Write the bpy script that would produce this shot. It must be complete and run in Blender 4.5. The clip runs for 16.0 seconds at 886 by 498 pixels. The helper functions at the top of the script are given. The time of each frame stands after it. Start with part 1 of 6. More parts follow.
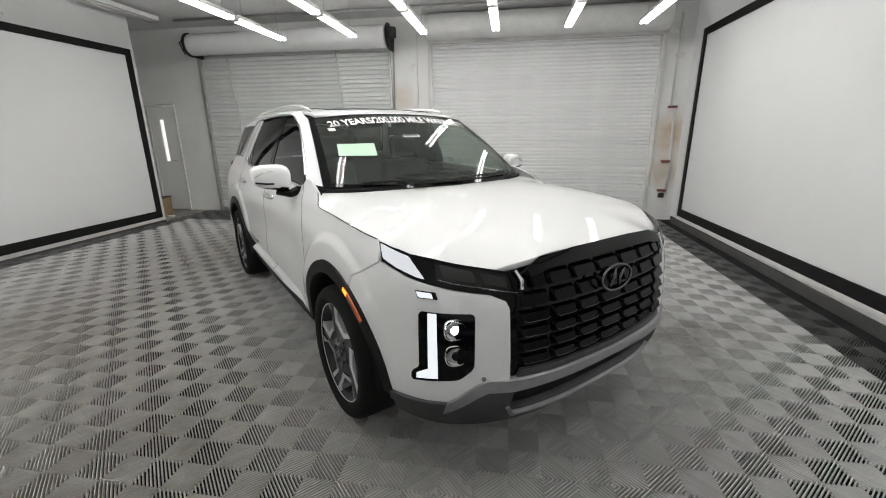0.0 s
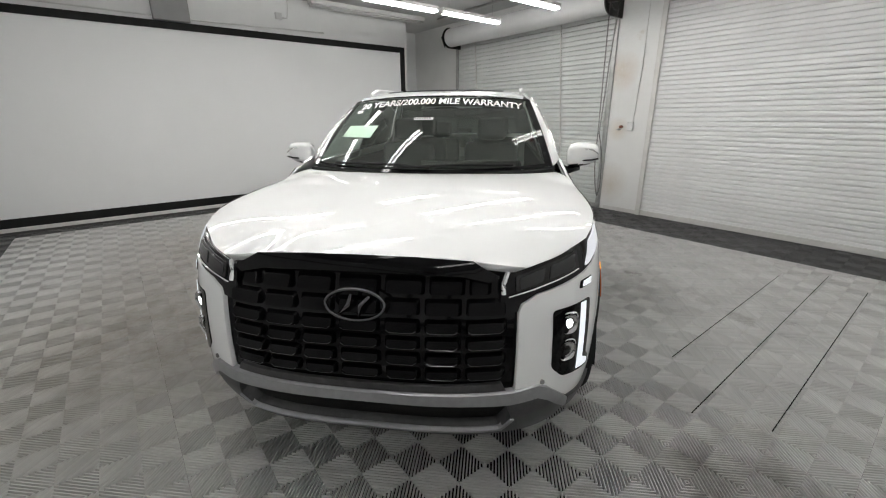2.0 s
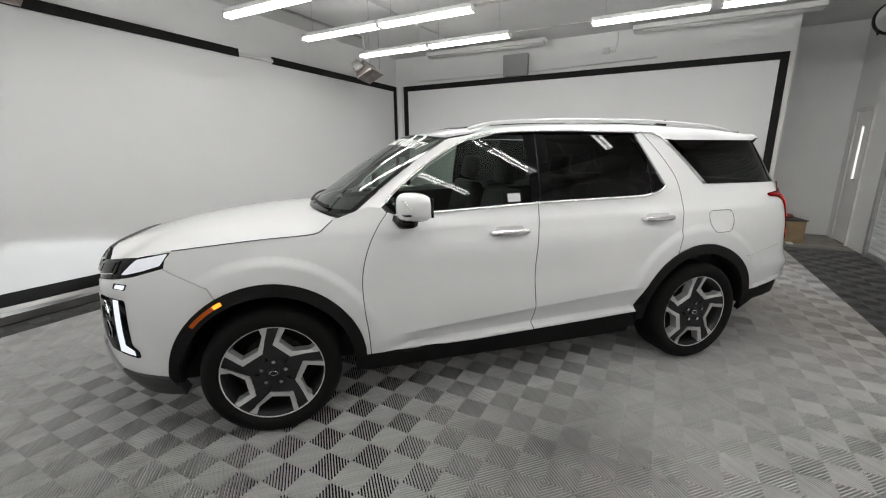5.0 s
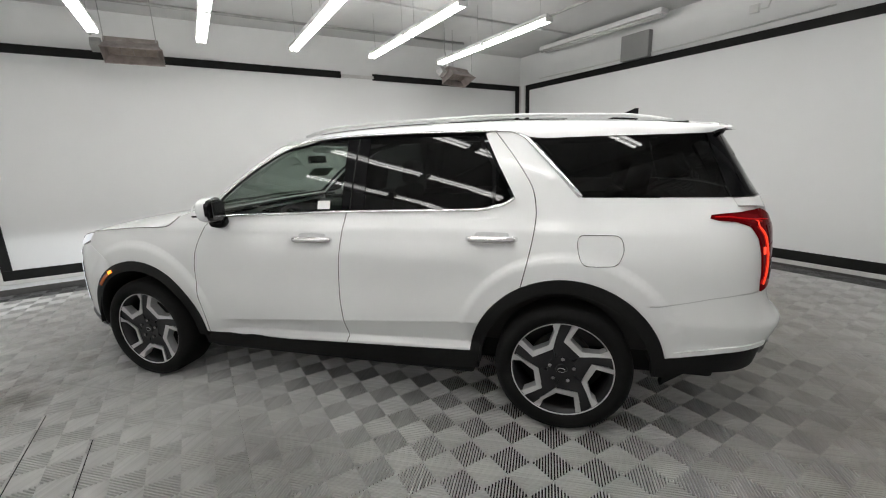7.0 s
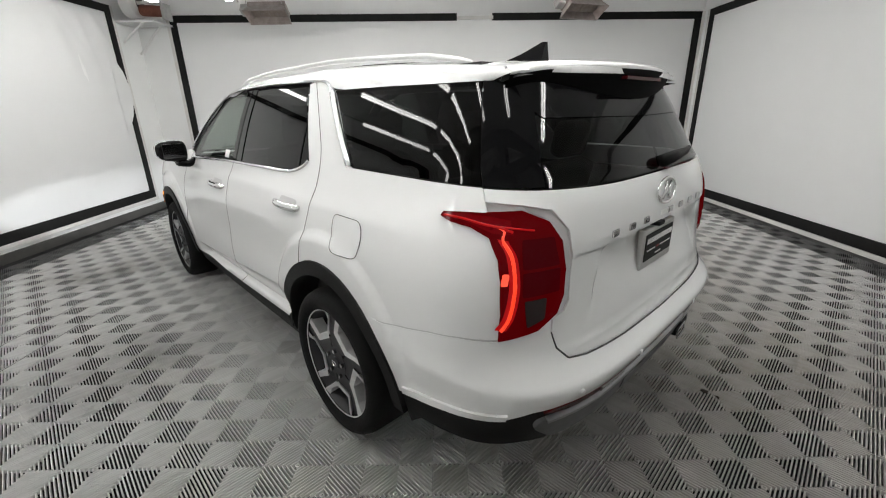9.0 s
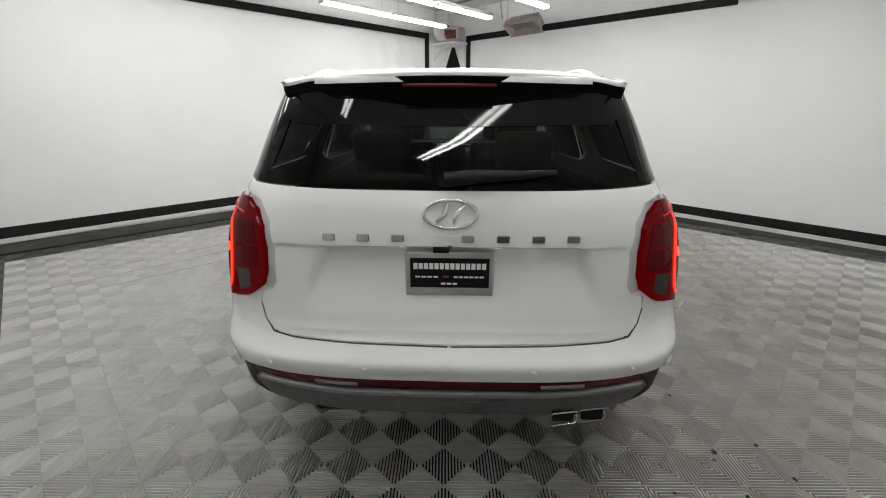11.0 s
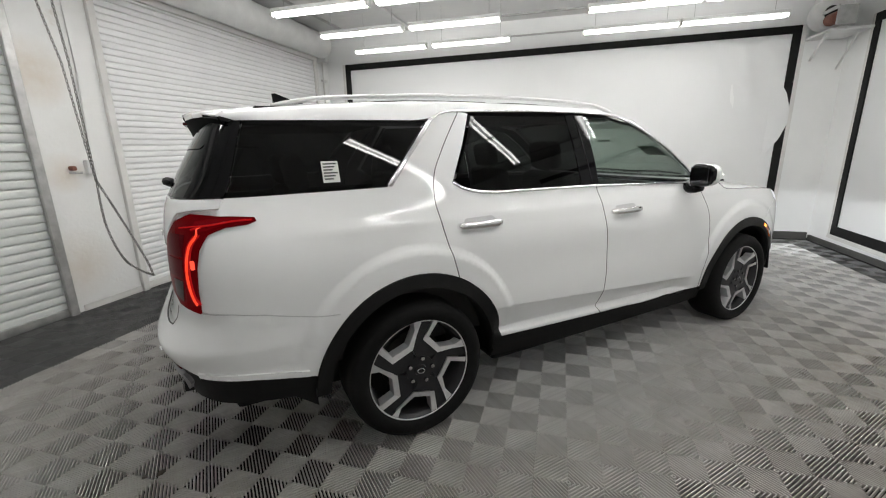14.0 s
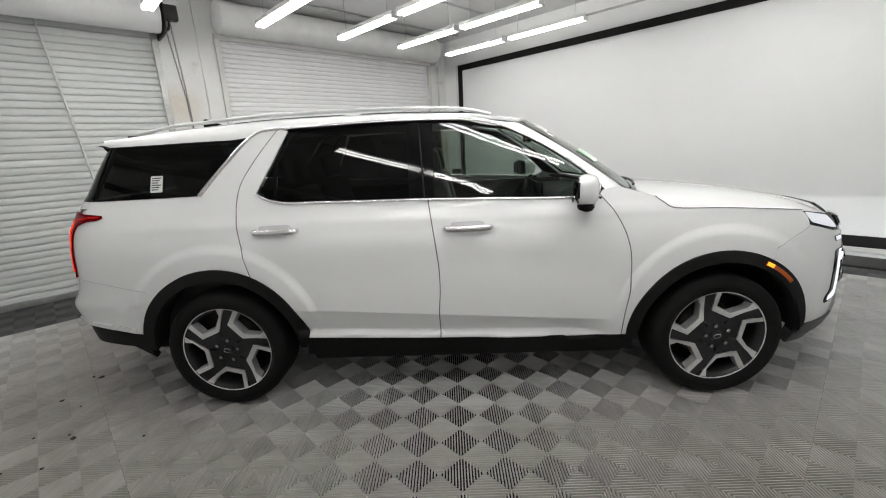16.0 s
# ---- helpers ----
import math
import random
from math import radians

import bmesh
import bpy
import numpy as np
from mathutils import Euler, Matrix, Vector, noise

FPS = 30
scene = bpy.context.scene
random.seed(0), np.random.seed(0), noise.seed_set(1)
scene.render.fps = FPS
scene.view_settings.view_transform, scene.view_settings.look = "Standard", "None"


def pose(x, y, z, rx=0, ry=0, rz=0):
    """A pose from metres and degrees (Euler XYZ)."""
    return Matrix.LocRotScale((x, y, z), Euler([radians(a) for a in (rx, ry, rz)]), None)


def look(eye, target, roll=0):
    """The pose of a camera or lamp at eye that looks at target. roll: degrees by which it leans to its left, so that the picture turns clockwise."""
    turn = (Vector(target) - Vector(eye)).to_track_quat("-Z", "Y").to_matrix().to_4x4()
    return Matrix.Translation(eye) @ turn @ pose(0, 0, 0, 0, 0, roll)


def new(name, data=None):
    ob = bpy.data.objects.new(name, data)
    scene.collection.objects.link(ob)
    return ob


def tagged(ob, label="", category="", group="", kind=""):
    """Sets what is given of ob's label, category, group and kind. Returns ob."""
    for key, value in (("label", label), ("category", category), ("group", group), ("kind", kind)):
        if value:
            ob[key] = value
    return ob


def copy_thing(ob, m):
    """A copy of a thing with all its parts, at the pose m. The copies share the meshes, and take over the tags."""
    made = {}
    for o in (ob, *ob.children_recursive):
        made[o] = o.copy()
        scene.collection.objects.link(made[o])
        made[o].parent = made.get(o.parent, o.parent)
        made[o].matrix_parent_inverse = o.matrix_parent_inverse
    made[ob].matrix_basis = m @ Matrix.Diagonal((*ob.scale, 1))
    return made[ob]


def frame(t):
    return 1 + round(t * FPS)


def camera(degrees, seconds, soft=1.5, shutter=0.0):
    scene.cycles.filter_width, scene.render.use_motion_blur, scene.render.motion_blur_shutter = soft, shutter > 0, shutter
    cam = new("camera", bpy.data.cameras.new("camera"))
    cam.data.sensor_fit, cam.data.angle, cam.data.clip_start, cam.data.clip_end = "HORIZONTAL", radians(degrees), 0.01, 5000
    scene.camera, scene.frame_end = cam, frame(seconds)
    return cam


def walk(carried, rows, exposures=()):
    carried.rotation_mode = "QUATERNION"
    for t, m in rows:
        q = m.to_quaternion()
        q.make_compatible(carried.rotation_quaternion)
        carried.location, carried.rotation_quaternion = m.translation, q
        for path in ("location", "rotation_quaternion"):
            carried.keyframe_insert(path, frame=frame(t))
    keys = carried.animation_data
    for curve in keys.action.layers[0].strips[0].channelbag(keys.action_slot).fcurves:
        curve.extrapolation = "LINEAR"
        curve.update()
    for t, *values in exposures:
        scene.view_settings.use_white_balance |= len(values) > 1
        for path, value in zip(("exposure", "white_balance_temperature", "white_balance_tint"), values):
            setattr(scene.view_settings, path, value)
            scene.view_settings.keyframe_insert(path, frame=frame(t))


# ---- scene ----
EXPOSURES = [(0.0, 0.02), (1.5, 0.0), (3.0, 0.0), (6.0, 0.02), (8.5, 0.15), (11.0, 0.28), (13.0, 0.2), (16.0, 0.08)]  # seconds, stops
cam = camera(94.44, 16.0, 1.1)
CAR_TURN = -46.44
PATH = [  # seconds, x, y, z, pitch, roll, yaw
    (0.0, 1.190, -3.588, 1.507, -15.72, 0.51, 8.94),
    (0.5, 1.608, -3.405, 1.501, -16.49, 0.57, 17.38),
    (1.0, 2.073, -3.138, 1.495, -17.08, 0.51, 28.11),
    (1.5, 2.521, -2.792, 1.495, -17.62, 0.10, 39.79),
    (2.0, 2.895, -2.314, 1.503, -17.85, 0.33, 51.81),
    (2.5, 3.213, -1.771, 1.514, -17.72, 0.15, 63.70),
    (3.0, 3.439, -1.155, 1.559, -17.19, 0.33, 76.29),
    (3.5, 3.572, -0.517, 1.585, -16.50, 0.45, 88.21),
    (4.0, 3.536, 0.143, 1.585, -15.60, 0.47, 98.95),
    (4.5, 3.359, 0.793, 1.571, -14.63, 0.51, 108.67),
    (5.0, 3.065, 1.396, 1.557, -13.73, 0.64, 117.57),
    (5.5, 2.680, 1.921, 1.554, -13.06, 0.96, 125.85),
    (6.0, 2.260, 2.396, 1.562, -12.56, 1.40, 133.87),
    (6.5, 1.786, 2.819, 1.543, -12.53, 1.81, 141.55),
    (7.0, 1.272, 3.139, 1.536, -13.02, 2.01, 148.76),
    (7.5, 0.740, 3.359, 1.526, -14.22, 1.84, 155.73),
    (8.0, 0.198, 3.385, 1.512, -15.93, 1.80, 163.00),
    (8.5, -0.324, 3.397, 1.514, -17.67, 1.56, 170.94),
    (9.0, -0.835, 3.404, 1.516, -18.96, 1.13, 179.86),
    (9.5, -1.321, 3.379, 1.518, -19.46, 0.49, 190.33),
    (10.0, -1.785, 3.288, 1.519, -19.38, -0.12, 201.76),
    (10.5, -2.226, 3.099, 1.519, -18.92, -0.44, 213.58),
    (11.0, -2.643, 2.776, 1.517, -18.27, -0.22, 225.19),
    (11.5, -3.050, 2.376, 1.515, -17.60, 0.35, 236.50),
    (12.0, -3.297, 1.892, 1.496, -16.81, 0.42, 246.69),
    (12.5, -3.536, 1.354, 1.485, -15.73, 0.69, 257.30),
    (13.0, -3.588, 0.825, 1.467, -14.99, 0.60, 267.00),
    (13.5, -3.592, 0.284, 1.475, -14.44, 0.77, 276.74),
    (14.0, -3.457, -0.235, 1.471, -14.02, 1.06, 285.59),
    (14.5, -3.236, -0.748, 1.484, -14.01, 1.61, 294.19),
    (15.0, -2.980, -1.257, 1.493, -13.95, 2.04, 301.78),
    (15.5, -2.648, -1.724, 1.508, -14.19, 2.50, 308.73),
    (16.0, -2.301, -2.179, 1.519, -14.36, 2.81, 315.44),
]
walk(cam, [(t, pose(x, y, z, 90 + p, r, w)) for t, x, y, z, p, r, w in PATH], EXPOSURES)

# ---------------------------------------------------------------- world and light
world = bpy.data.worlds.new("world")
scene.world = world
world.use_nodes = True
world.node_tree.nodes["Background"].inputs[0].default_value = (0.6, 0.62, 0.65, 1)
world.node_tree.nodes["Background"].inputs[1].default_value = 0.02
TUBE_STRENGTH = 22.0
scene.view_settings.exposure = 0.0


# ---------------------------------------------------------------- materials
def base_material(name):
    m = bpy.data.materials.new(name)
    m.use_nodes = True
    return m, m.node_tree, m.node_tree.nodes["Principled BSDF"]


def node(nt, kind, **values):
    n = nt.nodes.new(kind)
    for key, value in values.items():
        n.inputs[key].default_value = value
    return n


def noisy(name, low, high, scale=6.0, rough=0.6, rough_var=0.1, bump=0.0, bump_scale=80.0, metal=0.0, coat=0.0, coat_rough=0.03,
          detail=6.0, island=0.0, stain=None, stain_scale=0.8, stain_from=0.62, where="Object", spec=0.5):
    """A surface whose colour wanders between low and high, with fine relief and, where given, stains."""
    m, nt, p = base_material(name)
    tc = nt.nodes.new("ShaderNodeTexCoord")
    src = nt.nodes.new("ShaderNodeNewGeometry").outputs["Position"] if where == "World" else tc.outputs[where]
    n1 = node(nt, "ShaderNodeTexNoise", Scale=scale, Detail=detail, Roughness=0.6)
    nt.links.new(src, n1.inputs["Vector"])
    ramp = nt.nodes.new("ShaderNodeValToRGB")
    ramp.color_ramp.elements[0].position, ramp.color_ramp.elements[1].position = 0.3, 0.7
    ramp.color_ramp.elements[0].color, ramp.color_ramp.elements[1].color = (*low, 1), (*high, 1)
    nt.links.new(n1.outputs["Fac"], ramp.inputs["Fac"])
    col = ramp.outputs["Color"]
    if stain:
        n3 = node(nt, "ShaderNodeTexNoise", Scale=stain_scale, Detail=8.0, Roughness=0.7)
        nt.links.new(src, n3.inputs["Vector"])
        r3 = nt.nodes.new("ShaderNodeValToRGB")
        r3.color_ramp.elements[0].position, r3.color_ramp.elements[1].position = stain_from, stain_from + 0.16
        nt.links.new(n3.outputs["Fac"], r3.inputs["Fac"])
        mx = nt.nodes.new("ShaderNodeMix")
        mx.data_type = "RGBA"
        nt.links.new(r3.outputs["Color"], mx.inputs["Factor"])
        nt.links.new(col, mx.inputs["A"])
        mx.inputs["B"].default_value = (*stain, 1)
        col = mx.outputs["Result"]
    if island:
        oi = nt.nodes.new("ShaderNodeObjectInfo")
        ge = nt.nodes.new("ShaderNodeNewGeometry")
        add = nt.nodes.new("ShaderNodeMath")
        nt.links.new(oi.outputs["Random"], add.inputs[0])
        nt.links.new(ge.outputs["Random Per Island"], add.inputs[1])
        fr = nt.nodes.new("ShaderNodeMath")
        fr.operation = "FRACT"
        nt.links.new(add.outputs[0], fr.inputs[0])
        mr = nt.nodes.new("ShaderNodeMapRange")
        mr.inputs["To Min"].default_value, mr.inputs["To Max"].default_value = 1 - island, 1 + island
        nt.links.new(fr.outputs[0], mr.inputs["Value"])
        hs = nt.nodes.new("ShaderNodeHueSaturation")
        nt.links.new(mr.outputs["Result"], hs.inputs["Value"])
        nt.links.new(col, hs.inputs["Color"])
        col = hs.outputs["Color"]
    nt.links.new(col, p.inputs["Base Color"])
    rr = nt.nodes.new("ShaderNodeMapRange")
    rr.inputs["To Min"].default_value, rr.inputs["To Max"].default_value = max(0.02, rough - rough_var), min(1, rough + rough_var)
    nt.links.new(n1.outputs["Fac"], rr.inputs["Value"])
    nt.links.new(rr.outputs["Result"], p.inputs["Roughness"])
    p.inputs["Metallic"].default_value = metal
    p.inputs["Specular IOR Level"].default_value = spec
    p.inputs["Coat Weight"].default_value = coat
    p.inputs["Coat Roughness"].default_value = coat_rough
    if bump:
        n2 = node(nt, "ShaderNodeTexNoise", Scale=bump_scale, Detail=4.0)
        nt.links.new(src, n2.inputs["Vector"])
        b = node(nt, "ShaderNodeBump", Strength=bump, Distance=0.01)
        nt.links.new(n2.outputs["Fac"], b.inputs["Height"])
        nt.links.new(b.outputs["Normal"], p.inputs["Normal"])
    return m


def plain(name, col, rough=0.5, metal=0.0, coat=0.0, spec=0.5):
    m, nt, p = base_material(name)
    p.inputs["Base Color"].default_value = (*col, 1)
    p.inputs["Roughness"].default_value = rough
    p.inputs["Metallic"].default_value = metal
    p.inputs["Coat Weight"].default_value = coat
    p.inputs["Coat Roughness"].default_value = 0.02
    p.inputs["Specular IOR Level"].default_value = spec
    return m


def glow(name, col, strength, base=(0.8, 0.8, 0.8), rough=0.3, spec=0.5):
    m, nt, p = base_material(name)
    p.inputs["Base Color"].default_value = (*base, 1)
    p.inputs["Emission Color"].default_value = (*col, 1)
    p.inputs["Emission Strength"].default_value = strength
    p.inputs["Roughness"].default_value = rough
    p.inputs["Specular IOR Level"].default_value = spec
    return m


def pane(name, tint, ior=1.5, gloss=0.01, haze=None):
    """Thin glass: tinted see-through with a mirror-like surface by Fresnel."""
    m = bpy.data.materials.new(name)
    m.use_nodes = True
    nt = m.node_tree
    nt.nodes.remove(nt.nodes["Principled BSDF"])
    out = nt.nodes["Material Output"]
    tr = nt.nodes.new("ShaderNodeBsdfTransparent")
    tr.inputs["Color"].default_value = (*tint, 1)
    gl = nt.nodes.new("ShaderNodeBsdfGlossy")
    gl.inputs["Roughness"].default_value = gloss
    f0 = ((ior - 1) / (ior + 1)) ** 2
    lw = nt.nodes.new("ShaderNodeLayerWeight")
    lw.inputs["Blend"].default_value = 0.5
    pw = nt.nodes.new("ShaderNodeMath")
    pw.operation = "POWER"
    pw.inputs[1].default_value = 5.0
    nt.links.new(lw.outputs["Facing"], pw.inputs[0])
    fr = nt.nodes.new("ShaderNodeMath")
    fr.operation = "MULTIPLY_ADD"
    fr.inputs[1].default_value, fr.inputs[2].default_value = 1 - f0, f0
    nt.links.new(pw.outputs[0], fr.inputs[0])
    mix = nt.nodes.new("ShaderNodeMixShader")
    body = tr.outputs[0]
    if haze:
        df = nt.nodes.new("ShaderNodeBsdfDiffuse")
        df.inputs["Color"].default_value = (*haze[:3], 1)
        m2 = nt.nodes.new("ShaderNodeMixShader")
        m2.inputs[0].default_value = haze[3]
        nt.links.new(tr.outputs[0], m2.inputs[1])
        nt.links.new(df.outputs[0], m2.inputs[2])
        body = m2.outputs[0]
    nt.links.new(fr.outputs[0], mix.inputs[0])
    nt.links.new(body, mix.inputs[1])
    nt.links.new(gl.outputs[0], mix.inputs[2])
    nt.links.new(mix.outputs[0], out.inputs["Surface"])
    return m


M_WALL = noisy("wall_paint", (0.78, 0.785, 0.78), (0.84, 0.845, 0.84), 1.3, 0.55, 0.08, 0.15, 60.0)
M_CEIL = noisy("ceiling_paint", (0.63, 0.63, 0.625), (0.72, 0.72, 0.71), 1.1, 0.7, 0.08, 0.2, 40.0)
M_SCREEN = noisy("screen_fabric", (0.725, 0.73, 0.73), (0.76, 0.765, 0.765), 0.6, 0.75, 0.05, 0.08, 200.0)
M_BORDER = noisy("black_border_tape", (0.006, 0.006, 0.006), (0.015, 0.0145, 0.014), 5.0, 0.65, 0.12, 0.2, 70.0, spec=0.22)
M_TRIM = noisy("white_trim", (0.62, 0.61, 0.59), (0.72, 0.71, 0.69), 4.0, 0.5, 0.1, 0.2, 60.0, stain=(0.42, 0.38, 0.32), stain_scale=1.4)
M_PIER = noisy("pier_paint", (0.76, 0.76, 0.745), (0.82, 0.82, 0.81), 1.6, 0.5, 0.1, 0.3, 30.0, stain=(0.52, 0.43, 0.34), stain_scale=1.6, stain_from=0.64)
M_SLAT_A = noisy("grey_slat_paint", (0.65, 0.665, 0.65), (0.73, 0.745, 0.73), 2.0, 0.42, 0.1, 0.1, 60.0, island=0.04, where="Object")
M_SLAT_B = noisy("white_slat_paint", (0.82, 0.82, 0.82), (0.88, 0.88, 0.88), 2.0, 0.38, 0.1, 0.1, 60.0, island=0.03)
M_GALV = noisy("galvanised_steel", (0.38, 0.38, 0.37), (0.55, 0.55, 0.54), 9.0, 0.42, 0.1, 0.1, 60.0, metal=0.7)
M_DARKSTEEL = noisy("dark_steel", (0.02, 0.02, 0.02), (0.06, 0.055, 0.05), 12.0, 0.5, 0.12, 0.2, 90.0, metal=0.6)
M_WHITEMETAL = noisy("white_enamel", (0.66, 0.66, 0.65), (0.76, 0.76, 0.75), 5.0, 0.35, 0.08)
M_HEATER = noisy("heater_metal", (0.27, 0.235, 0.22), (0.46, 0.41, 0.39), 8.0, 0.38, 0.12, 0.1, 60.0, metal=0.75)
M_CERAMIC = noisy("ceramic_tile_element", (0.30, 0.25, 0.22), (0.42, 0.36, 0.32), 20.0, 0.7, 0.1, 0.4, 120.0)
M_CARD = noisy("cardboard", (0.26, 0.18, 0.10), (0.36, 0.26, 0.15), 9.0, 0.8, 0.1, 0.2, 60.0)
M_WOOD = noisy("old_wood", (0.20, 0.13, 0.07), (0.33, 0.22, 0.12), 12.0, 0.7, 0.1, 0.3, 50.0)
M_RUST = noisy("rusty_red", (0.13, 0.04, 0.025), (0.22, 0.08, 0.05), 14.0, 0.7, 0.1, 0.3, 60.0)
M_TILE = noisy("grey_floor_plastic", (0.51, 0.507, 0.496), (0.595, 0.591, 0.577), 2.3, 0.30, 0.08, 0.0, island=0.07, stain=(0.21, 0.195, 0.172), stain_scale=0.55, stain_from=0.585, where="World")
M_TILE_DARK = noisy("graphite_floor_plastic", (0.068, 0.068, 0.068), (0.10, 0.0995, 0.098), 1.7, 0.36, 0.1, 0.0, island=0.1, where="World")
M_GROUT = noisy("floor_underlay", (0.002, 0.002, 0.002), (0.005, 0.005, 0.005), 3.0, 0.9, 0.1)


def smear(material, spots):
    """Dirt or rust on the surface round some places: x, y, z, radius, strength, colour."""
    nt = material.node_tree
    bsdf = nt.nodes["Principled BSDF"]
    col = bsdf.inputs["Base Color"].links[0].from_socket
    pos = nt.nodes.new("ShaderNodeNewGeometry").outputs["Position"]
    for x, y, z, r, strength, colour in spots:
        grain = node(nt, "ShaderNodeTexNoise", Scale=5.0, Detail=6.0, Roughness=0.7)
        nt.links.new(pos, grain.inputs["Vector"])
        dist = nt.nodes.new("ShaderNodeVectorMath")
        dist.operation = "DISTANCE"
        dist.inputs[1].default_value = (x, y, z)
        nt.links.new(pos, dist.inputs[0])
        fall = nt.nodes.new("ShaderNodeMapRange")
        fall.inputs["From Min"].default_value, fall.inputs["From Max"].default_value = r, r * 0.2
        fall.inputs["To Min"].default_value, fall.inputs["To Max"].default_value = 0.0, 1.35 * strength
        nt.links.new(dist.outputs["Value"], fall.inputs["Value"])
        mul = nt.nodes.new("ShaderNodeMath")
        mul.operation, mul.use_clamp = "MULTIPLY", True
        nt.links.new(fall.outputs["Result"], mul.inputs[0])
        nt.links.new(grain.outputs["Fac"], mul.inputs[1])
        mx = nt.nodes.new("ShaderNodeMix")
        mx.data_type = "RGBA"
        nt.links.new(mul.outputs[0], mx.inputs["Factor"])
        nt.links.new(col, mx.inputs["A"])
        mx.inputs["B"].default_value = (*colour, 1)
        col = mx.outputs["Result"]
    nt.links.new(col, bsdf.inputs["Base Color"])


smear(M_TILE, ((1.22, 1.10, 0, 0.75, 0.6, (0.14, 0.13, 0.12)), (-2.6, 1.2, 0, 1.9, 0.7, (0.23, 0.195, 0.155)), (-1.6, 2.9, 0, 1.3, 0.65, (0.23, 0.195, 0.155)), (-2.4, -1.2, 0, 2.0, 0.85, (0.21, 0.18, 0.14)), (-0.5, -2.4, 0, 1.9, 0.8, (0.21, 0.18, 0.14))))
smear(M_PIER, ((3.86, 4.10, 1.45, 0.42, 0.9, (0.50, 0.34, 0.17)), (3.84, 4.10, 0.85, 0.36, 0.8, (0.50, 0.37, 0.22)), (-0.74, 4.10, 1.30, 0.20, 0.5, (0.52, 0.38, 0.24)), (-0.80, 4.10, 2.15, 0.32, 0.8, (0.55, 0.44, 0.32)), (-0.80, 4.10, 0.45, 0.36, 0.6, (0.55, 0.45, 0.34))))
M_CRUMB = noisy("dark_dirt", (0.02, 0.016, 0.012), (0.05, 0.04, 0.03), 60.0, 0.9, 0.05)
M_CONCRETE = noisy("threshold_concrete", (0.20, 0.19, 0.17), (0.36, 0.34, 0.31), 5.0, 0.8, 0.1, 0.4, 50.0)
ROW_OUTPUT = (1.40, 1.27, 1.08, 0.90, 0.73, 0.58)  # output per row, graded dimmer eastwards to even out bonnet and tail brightness
M_TUBES = [glow("lit_tube", (1.0, 0.99, 0.965), TUBE_STRENGTH * k) for k in ROW_OUTPUT]
M_DEADTUBE = plain("dead_tube", (0.7, 0.7, 0.69), 0.2)
M_PAINT = noisy("white_car_paint", (0.792, 0.797, 0.797), (0.808, 0.813, 0.812), 1.0, 0.4, 0.02, coat=1.0, coat_rough=0.012, spec=0.05)
M_PAINT.node_tree.nodes["Principled BSDF"].inputs["Coat IOR"].default_value = 1.38
M_GLOSS = plain("gloss_black", (0.004, 0.004, 0.0045), 0.05, 0, 0.0, 0.18)
M_PLASTIC = noisy("black_plastic", (0.004, 0.004, 0.004), (0.008, 0.008, 0.008), 60.0, 0.6, 0.08, 0.1, 300.0, spec=0.25)
M_GRILLE = plain("satin_black_grille", (0.003, 0.003, 0.0034), 0.20, 0, 0.0, 0.12)
M_BRAKE = plain("dark_red_lens", (0.045, 0.002, 0.003), 0.25, 0, 0.0, 0.2)
M_MATTEBLACK = plain("matte_black", (0.002, 0.002, 0.002), 0.7, 0, 0.0, 0.06)
M_CHROMEDARK = plain("smoked_chrome", (0.52, 0.52, 0.52), 0.12, 1.0)
M_CHROME = plain("chrome", (0.82, 0.82, 0.82), 0.07, 1.0)
M_DARKCHROME = plain("dark_chrome", (0.10, 0.10, 0.105), 0.15, 1.0)
M_SKID = noisy("silver_skid_paint", (0.055, 0.055, 0.057), (0.078, 0.078, 0.08), 30.0, 0.40, 0.04, metal=0.4)
M_SKIDMID = noisy("grey_skid_paint", (0.115, 0.115, 0.117), (0.15, 0.15, 0.152), 30.0, 0.38, 0.04, metal=0.4)
M_SKIDLIGHT = noisy("bright_skid_paint", (0.29, 0.29, 0.30), (0.34, 0.34, 0.35), 30.0, 0.30, 0.04, metal=0.6)
M_TYRE = noisy("tyre_rubber", (0.004, 0.004, 0.004), (0.008, 0.0078, 0.0076), 30.0, 0.75, 0.08, 0.2, 200.0, spec=0.2)
M_ALLOY = noisy("machined_alloy", (0.62, 0.62, 0.62), (0.70, 0.70, 0.70), 40.0, 0.34, 0.06, metal=0.5)
M_DARKALLOY = plain("dark_grey_alloy", (0.022, 0.022, 0.024), 0.34, 0.2, 0.0, 0.4)
M_GLASS = pane("clear_tinted_glass", (0.48, 0.545, 0.505))
M_WSGLASS = pane("windscreen_glass", (0.50, 0.56, 0.52), 1.5, 0.01, (0.5, 0.56, 0.5, 0.055))
M_PRIVACY = pane("privacy_glass", (0.035, 0.037, 0.037), 1.40)
M_BACKGLASS = pane("tailgate_glass", (0.14, 0.152, 0.148), 1.40)
M_LENS = pane("clear_lens", (0.9, 0.9, 0.9))
M_INTERIOR = noisy("dark_interior_trim", (0.012, 0.012, 0.012), (0.022, 0.0215, 0.021), 20.0, 0.7, 0.1)
M_SEAT = noisy("black_leather", (0.008, 0.008, 0.008), (0.016, 0.0155, 0.015), 30.0, 0.5, 0.1, 0.2, 150.0)
M_DRL = glow("white_light_guide", (0.90, 0.95, 1.0), 0.85, (0.3, 0.3, 0.31))
